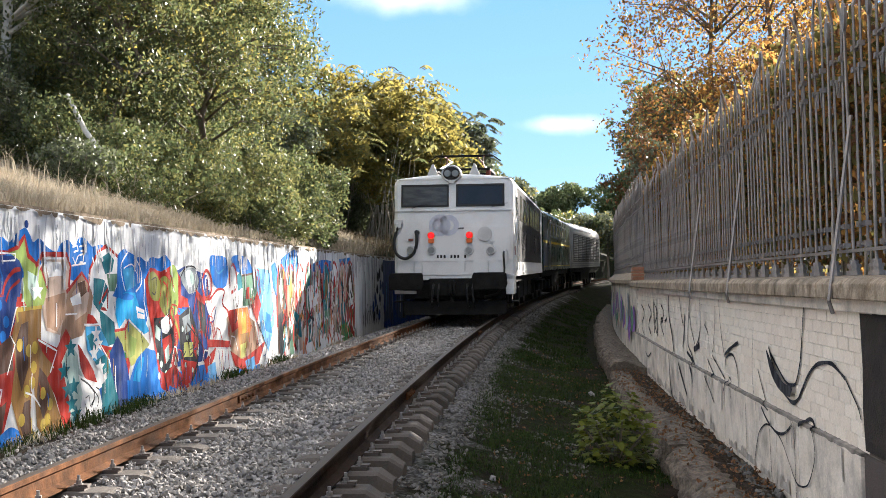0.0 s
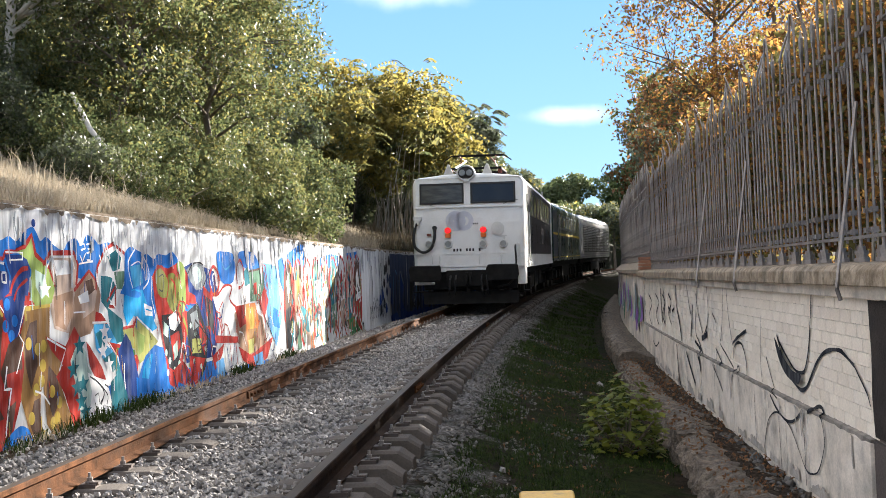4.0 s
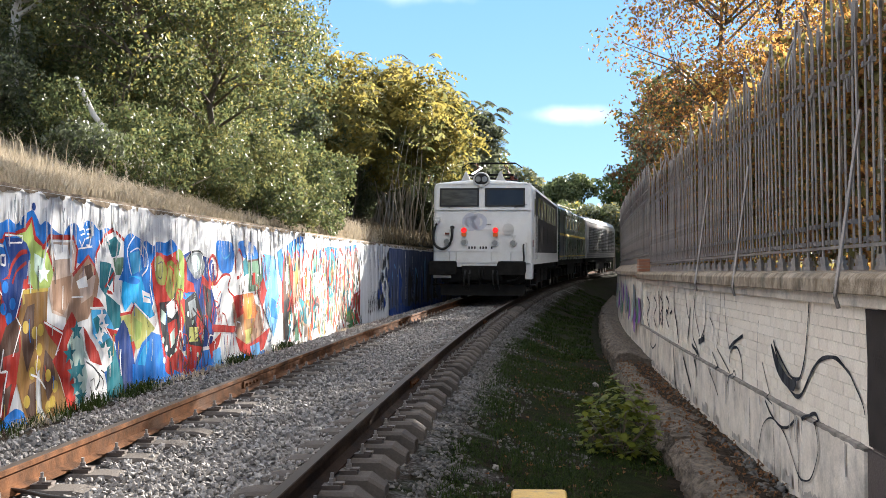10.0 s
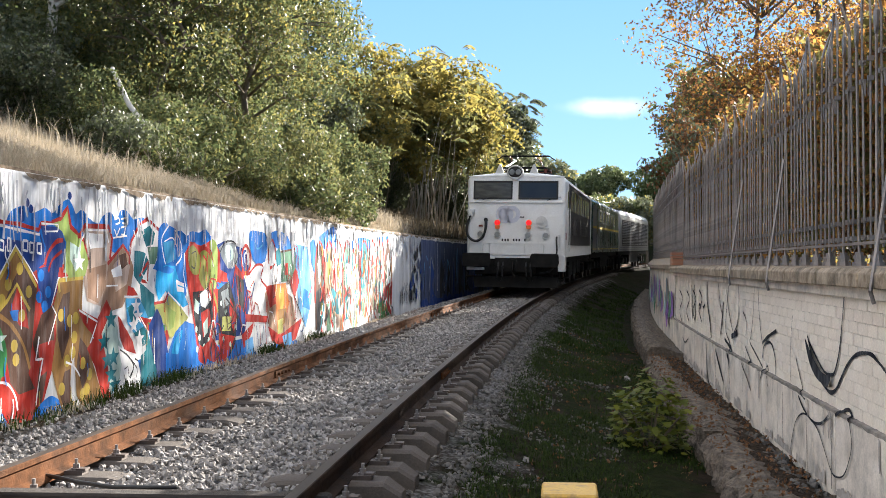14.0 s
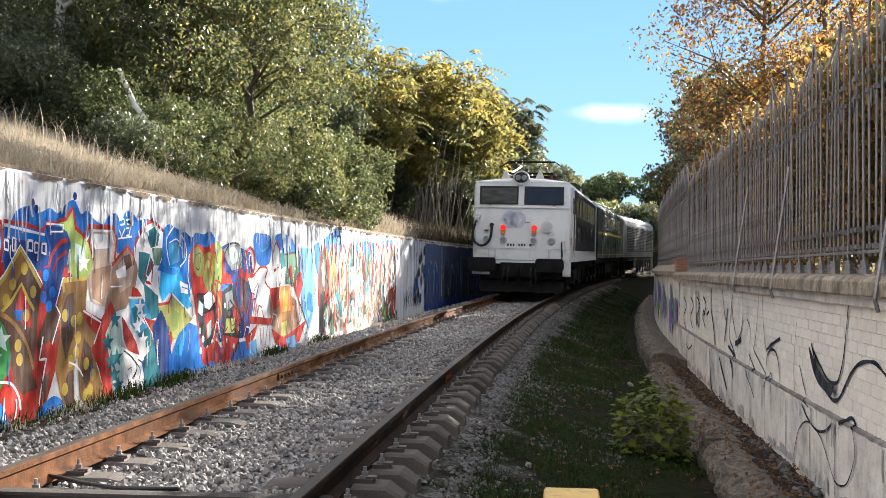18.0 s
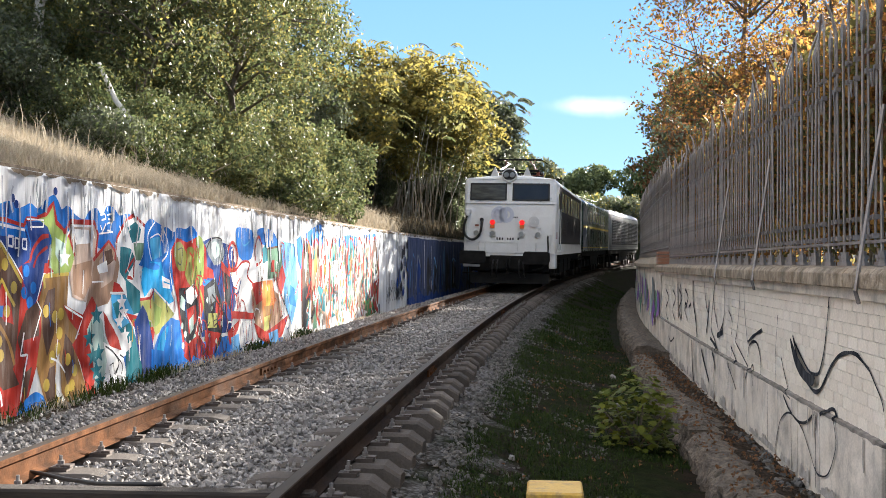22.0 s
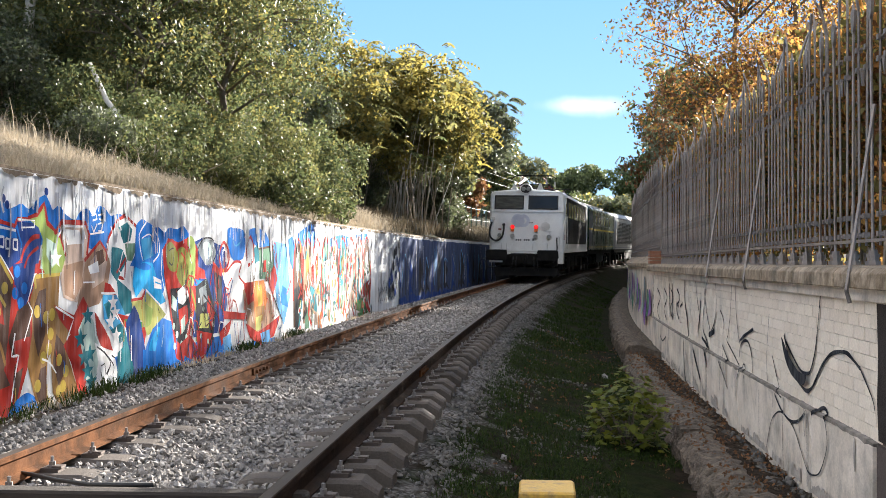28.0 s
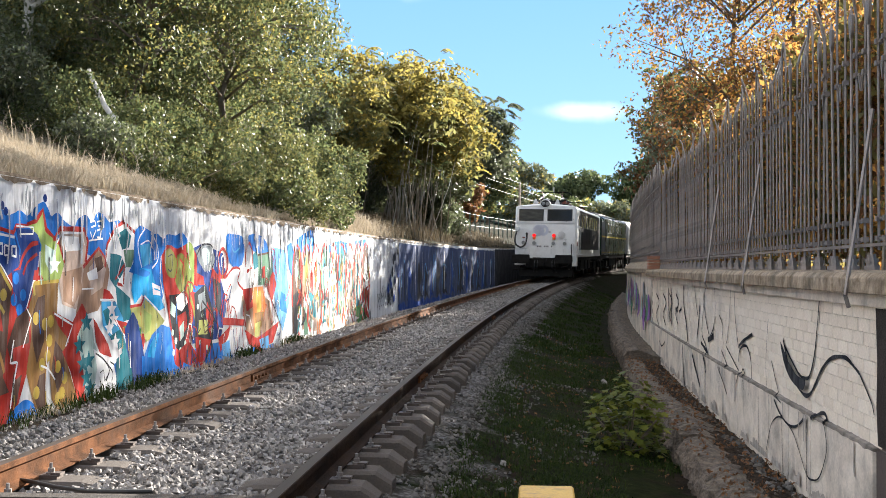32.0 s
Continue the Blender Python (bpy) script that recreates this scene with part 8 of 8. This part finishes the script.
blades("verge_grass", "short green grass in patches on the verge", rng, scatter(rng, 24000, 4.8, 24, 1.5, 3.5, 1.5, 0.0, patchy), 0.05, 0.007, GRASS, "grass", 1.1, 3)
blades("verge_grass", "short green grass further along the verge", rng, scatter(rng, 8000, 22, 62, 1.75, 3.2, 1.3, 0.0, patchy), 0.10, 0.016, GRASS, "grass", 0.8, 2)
blades("verge_straw", "withered stems among the grass", rng, scatter(rng, 120, 5, 26, 1.7, 3.4, 1.4), 0.08, 0.006, LEAF_BROWN, "grass", 1.2, 2)
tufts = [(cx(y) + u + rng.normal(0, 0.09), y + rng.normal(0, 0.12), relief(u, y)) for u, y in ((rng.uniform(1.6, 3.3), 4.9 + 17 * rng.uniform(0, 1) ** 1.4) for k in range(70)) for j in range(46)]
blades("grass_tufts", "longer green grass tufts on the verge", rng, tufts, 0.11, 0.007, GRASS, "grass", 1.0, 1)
blades("wall_weeds", "dark weeds at the foot of the painted wall", rng, scatter(rng, 320, 9, 14.5, -2.42, -2.05, 1.2, 0.0, lambda u, y: noise.noise((u * 2, y * 1.6, 6)) > 0.12), 0.16, 0.010, GRASS, "weeds", 0.9, 2)
blades("wall_weeds", "dry tufts at the foot of the painted wall", rng, scatter(rng, 1500, 9, 40, -2.42, -2.1, 1.0, 0.0, lambda u, y: noise.noise((u * 2, y * 1.2, 16)) > 0.1), 0.13, 0.012, STRAW, "weeds", 0.9, 2)
for y, n in ((11.6, 160), (13.0, 240), (17.2, 300), (20.2, 220)):
    c = at(-2.25, y, relief(-2.25, y))
    blades("weed_tuft", "green weed tuft growing against the painted wall", rng, [(c[0] + rng.normal(0, 0.06), c[1] + rng.normal(0, 0.3), c[2]) for k in range(n)], 0.2, 0.012, GRASS, "weeds", 0.8, 1)
litter = []
for k in range(1800):
    y = 5.5 + 20 * rng.uniform(0, 1) ** 1.3
    u = rng.uniform(3.36, 4.02) if k % 3 else rng.uniform(1.8, 3.4)
    litter.append((cx(y) + u, y, (-0.435 - 0.17 * max(0.0, u - 3.6) + fall(y)) if u > 3.4 else relief(u, y) + 0.02, 0.02, 0.02, 0.012))
tagged(foliage("leaf_litter", rng, litter, 4200, 0.019, LEAF_BROWN, None), "fallen brown leaves on footing and grass", "leaves", kind="stuff")
# ---- distance ----
rng = np.random.default_rng(71)
for k, (x, y, h, w) in enumerate(((3.9, 122, 11.2, 3.0), (9.5, 128, 11.5, 3.2), (14.5, 132, 10.5, 3.6), (19.0, 140, 11.0, 3.4), (24.0, 136, 10.0, 3.4), (29.0, 145, 12.0, 4.0), (1.5, 124, 11.8, 1.9), (-2.5, 125, 8.0, 3.2))):
    t = thing("stone_pine", "dark green umbrella pine in the distance", "tree", "distant pines")
    z, h = 0.4, h * 0.86
    part("trunk", Geo().tube([(x, y, z), (x + 0.3, y, z + h * 0.5), (x, y, z + h * 0.8)], 0.3, 7, 0.12), BARK, t)
    bl = [(x + rng.normal(0, w * 0.5), y + rng.normal(0, w * 0.5), z + h * 0.82 + rng.normal(0, h * 0.09), w * 0.45, w * 0.45, w * 0.3) for i in range(12)]
    bl += [(x + rng.normal(0, w * 0.4), y, z + h * rng.uniform(0.35, 0.7), w * 0.4, w * 0.4, w * 0.35) for i in range(5)]
    foliage("crown", rng, bl, 5500, 0.26, LEAF_PINE if k % 3 else LEAF_GREEN, t)
for k, (x, y, h, w, m) in enumerate(((-3.6, 86, 6.8, 2.6, LEAF_GREEN), (-7.5, 90, 7.5, 3.0, LEAF_DARK), (0.5, 100, 4.2, 1.8, LEAF_GREEN), (-1.8, 96, 7.0, 2.4, LEAF_DARK), (3.4, 108, 6.0, 2.4, LEAF_GREEN), (-11.5, 95, 9.0, 3.6, LEAF_GREEN), (-15, 80, 9.5, 4.0, LEAF_DARK), (-9.5, 68, 8.0, 3.0, LEAF_GREEN), (-5.6, 78, 4.4, 1.8, LEAF_BROWN), (7.8, 108, 5.5, 2.2, LEAF_DARK), (11.0, 114, 6.0, 2.6, LEAF_GREEN), (15.5, 118, 7.0, 3.0, LEAF_GREEN), (20, 120, 7.5, 3.2, LEAF_DARK), (8.0, 139, 6.5, 3.0, LEAF_DARK), (9.9, 149, 7.0, 3.4, LEAF_DARK), (12.2, 161, 8.0, 4.0, LEAF_DARK), (6.4, 131, 6.0, 2.6, LEAF_GREEN))):
    t = thing("distant_tree", "autumn-tinted tree beyond the bend", "tree", "distant trees")
    z = relief(-6, y) - 0.8 if x < 3 else 0.6
    part("trunk", Geo().tube([(x, y, z - 0.5), (x, y, z + h * 0.6)], 0.16, 7, 0.06), BARK, t)
    bl = [(x + rng.normal(0, w * 0.5), y + rng.normal(0, w * 0.5), z + h * rng.uniform(0.35, 0.95), w * 0.5, w * 0.5, w * 0.4) for i in range(16)]
    foliage("crown", rng, bl, 5500, 0.2, m, t)
    foliage("crown", rng, bl, 700, 0.2, LEAF_YELLOW, t)
for x, y, w, h in ((6.3, 124, 1.6, 2.4), (7.3, 129, 1.6, 2.4), (8.3, 134, 1.8, 2.6), (9.2, 138, 1.8, 2.8), (10.2, 143, 2.0, 3.0), (11.3, 148, 2.0, 3.0)):
    t = thing("distant_shrub", "dark green shrub beyond the bend", "shrub", "distant shrubs")
    bl = [(x + rng.normal(0, w * 0.5), y + rng.normal(0, w * 0.5), rng.uniform(0.0, 1.0) * h, w * 0.5, w * 0.5, h * 0.3) for i in range(9)]
    part("branchwork", functools.reduce(lambda g, q: g.tube([(x, y, -0.4), (q[0], q[1], q[2])], 0.04, 5, 0.015), bl, Geo()), STEM, t)
    foliage("leaves", rng, bl, 2600, 0.17, LEAF_PINE, t)
woods = [(x, y, 0.5 + rng.uniform(0, 5), 5, 5, 3.5) for x, y in ((rng.uniform(-120, 160), rng.uniform(170, 260)) for k in range(150))]
tagged(foliage("far_woods", rng, woods, 30000, 0.8, LEAF_PINE, None), "dense dark green woods along the horizon", "woods", kind="stuff")

fence = thing("mesh_fence", "pale green metal fence above the bank", "fence")
FGREEN = surface("pale_green_fence_paint", (0.035, 0.07, 0.05), (0.06, 0.10, 0.075), 5.0, 0.6, 0.1)
for k in range(22):
    y = 50 + k * 1.7
    p = Vector(at(-4.3 - 0.02 * k, y, relief(-4.4, y) - 0.2))
    part("post", Geo().tube([p, p + Vector((0, 0, 1.5))], 0.035, 6), FGREEN, fence)
    if k < 21:
        q = Vector(at(-4.32 - 0.02 * k, y + 1.7, relief(-4.4, y + 1.7) - 0.2))
        for h in (0.25, 0.8, 1.4):
            part("rail", Geo().tube([p + Vector((0, 0, h)), q + Vector((0, 0, h))], 0.014, 5), FGREEN, fence)
pole = thing("wire_pole", "tall grey pole carrying wires beside the track", "pole")
part("post", Geo().tube([at(-4.2, 78, 1.0), at(-4.2, 78, 6.2)], 0.10, 8, 0.07), STEM, pole)
for h in (5.2, 5.7, 6.1):
    part("wire", Geo().tube([at(-4.2, 78, h), (-4.2, 60, h + 0.1), (-9.0, 38, h + 1.2)], 0.014, 4).tube([at(-4.2, 78, h), (4.0, 104, h - 0.4), (12, 126, h - 0.2)], 0.014, 4), RUBBER, pole)
mast = thing("mast", "slim pale mast rising among the distant pines", "pole")
part("post", Geo().tube([(1.65, 121, 0.5), (1.65, 121, 9.8)], 0.12, 8, 0.09), PALE_BARK, mast)

# pale apartment block glimpsed through the leaves
block = thing("apartment_block", "pale apartment block behind the trees", "building")
BLOCK_WALL = surface("pale_render", (0.62, 0.60, 0.57), (0.74, 0.72, 0.69), 0.8, 0.9, 0.1)
part("wall", Geo().box(-44, -26, 58, 72, 2.0, 21.0), BLOCK_WALL, block)
part("roof", Geo().box(-44.4, -25.6, 57.6, 72.4, 21.0, 21.5), CONCRETE, block)
for i in range(5):
    for j in range(6):
        w = part("window", Geo().box(-42.6 + i * 3.4, -40.9 + i * 3.4, 57.93, 58.0, 4.0 + j * 2.9, 5.6 + j * 2.9), CONCRETE, block)
        part("pane", Geo().box(-42.5 + i * 3.4, -41.0 + i * 3.4, 57.90, 57.94, 4.1 + j * 2.9, 5.5 + j * 2.9), CLEAR_PANE, w)
# ---- bricks of the right wall ----
def brick_mesh(length, seed):
    r = random.Random(seed)
    g = Geo()
    c, d = 0.004, r.uniform(0.0, 0.004)
    g.loft([[(0.02, 0, 0), (0.02, length, 0), (0.02, length, 0.0787), (0.02, 0, 0.0787)],
            [(-0.001 - d, 0, 0), (-0.001 - d, length, 0), (-0.001 - d, length, 0.0787), (-0.001 - d, 0, 0.0787)],
            [(-0.005 - d, c, 0.0012), (-0.005 - d, length - c, 0.0012), (-0.005 - d, length - c, 0.0787 - 0.0012), (-0.005 - d, c, 0.0787 - 0.0012)]], cap=True)
    return g


COURSE = (BRICK_TOP - PLINTH_TOP - 0.01) / 10
BRICKS = [brick_mesh(0.241, s).mesh("brick", BRICK_WHITE) for s in range(5)]
DARKS = [brick_mesh(0.241, s).mesh("brick", DARK_BRICK) for s in range(3)]
rest = {0: Geo(), 1: Geo()}
shapes = [brick_mesh(0.241, s) for s in range(5)]
for row in range(10):
    for k in range(84):
        y = 2.8 + k * 0.252 + (0.126 if row % 2 else 0.0)
        if y > Y_END - 0.26:
            continue
        z = PLINTH_TOP + 0.012 + row * COURSE + fall(y + 0.12)
        dark = y < Y_DARK + 0.12
        if 6.2 < y < 12.6:
            b = part("brick", (DARKS[(k + row) % 3] if dark else BRICKS[(k * 7 + row * 3) % 5]), None, wall_right)
            b.location = at(RU, y, z)
            b.rotation_euler = (0, 0, -math.radians(heading(y)))
        else:
            s = shapes[(k + row) % 5]
            rest[dark].add([(cx(y) + RU + p[0] + (cx(y + p[1]) - cx(y)), y + p[1], z + p[2]) for p in s.v], s.f)
WHITE_ISLANDS = surface("whitewashed_brick_far", (0.76, 0.665, 0.555), (0.9, 0.81, 0.695), 7.0, 0.85, 0.4, random_by="island", stain=(0.42, 0.40, 0.37), stain_scale=2.0, stain_amount=0.5)
tagged(part("bricks", rest[0], WHITE_ISLANDS, wall_right), kind="stuff")
tagged(part("bricks", rest[1], DARK_BRICK, wall_right), kind="stuff")
# ---- what moves ----
def berth(y, length):
    """Pose of a vehicle whose near end stands at y on the curve, resting on two bogies."""
    a, b = y + 3.3, y + length - 3.3
    turn = math.atan2(cx(b) - cx(a), b - a)
    x = cx(a) - 3.3 * math.sin(turn)
    climb = math.degrees(math.atan2(rise(b) - rise(a), b - a))
    return pose(x, y, rise(a) - 3.3 * math.tan(radians(climb)), climb, 0.9, -math.degrees(turn))


def motions():
    trip = [(0.0, 29.2), (1.0, 29.7), (2.0, 30.25), (3.0, 30.85), (4.0, 31.5), (5.0, 32.2), (6.0, 32.95), (7.0, 33.75),
            (8.0, 34.45), (9.0, 35.05), (10.0, 35.5), (11.0, 35.72), (12.0, 35.78), (13.0, 35.8), (14.0, 35.82), (15.0, 35.84),
            (16.0, 35.88), (17.0, 35.98), (18.0, 36.15), (19.0, 36.42), (20.0, 36.85), (21.0, 37.4), (22.0, 38.15), (23.0, 39.1),
            (24.0, 40.3), (25.0, 41.75), (26.0, 43.5), (27.0, 45.5), (28.0, 47.7), (29.0, 49.95), (30.0, 52.3), (31.0, 54.75), (32.0, 57.2)]
    for vehicle, back, length in ((loco, 0.0, 16.0), (green, 17.2, 17.5), (silver, 35.9, 20.0)):
        walk(vehicle, [(t, berth(y + back, length)) for t, y in trip])
    # wheels roll as far as the train goes
    fine = []
    for (t0, y0), (t1, y1) in zip(trip, trip[1:]):
        n = max(1, math.ceil((y1 - y0) / 0.7))
        fine += [(t0 + (t1 - t0) * i / n, y0 + (y1 - y0) * i / n) for i in range(n)]
    fine.append(trip[-1])
    for ws, vehicle, ya, r in WHEELSETS:
        walk(ws, [(t, Matrix.Translation((0, ya, r)) @ Matrix.Rotation(-(y - 29.2) / r, 4, "X")) for t, y in fine])


motions()
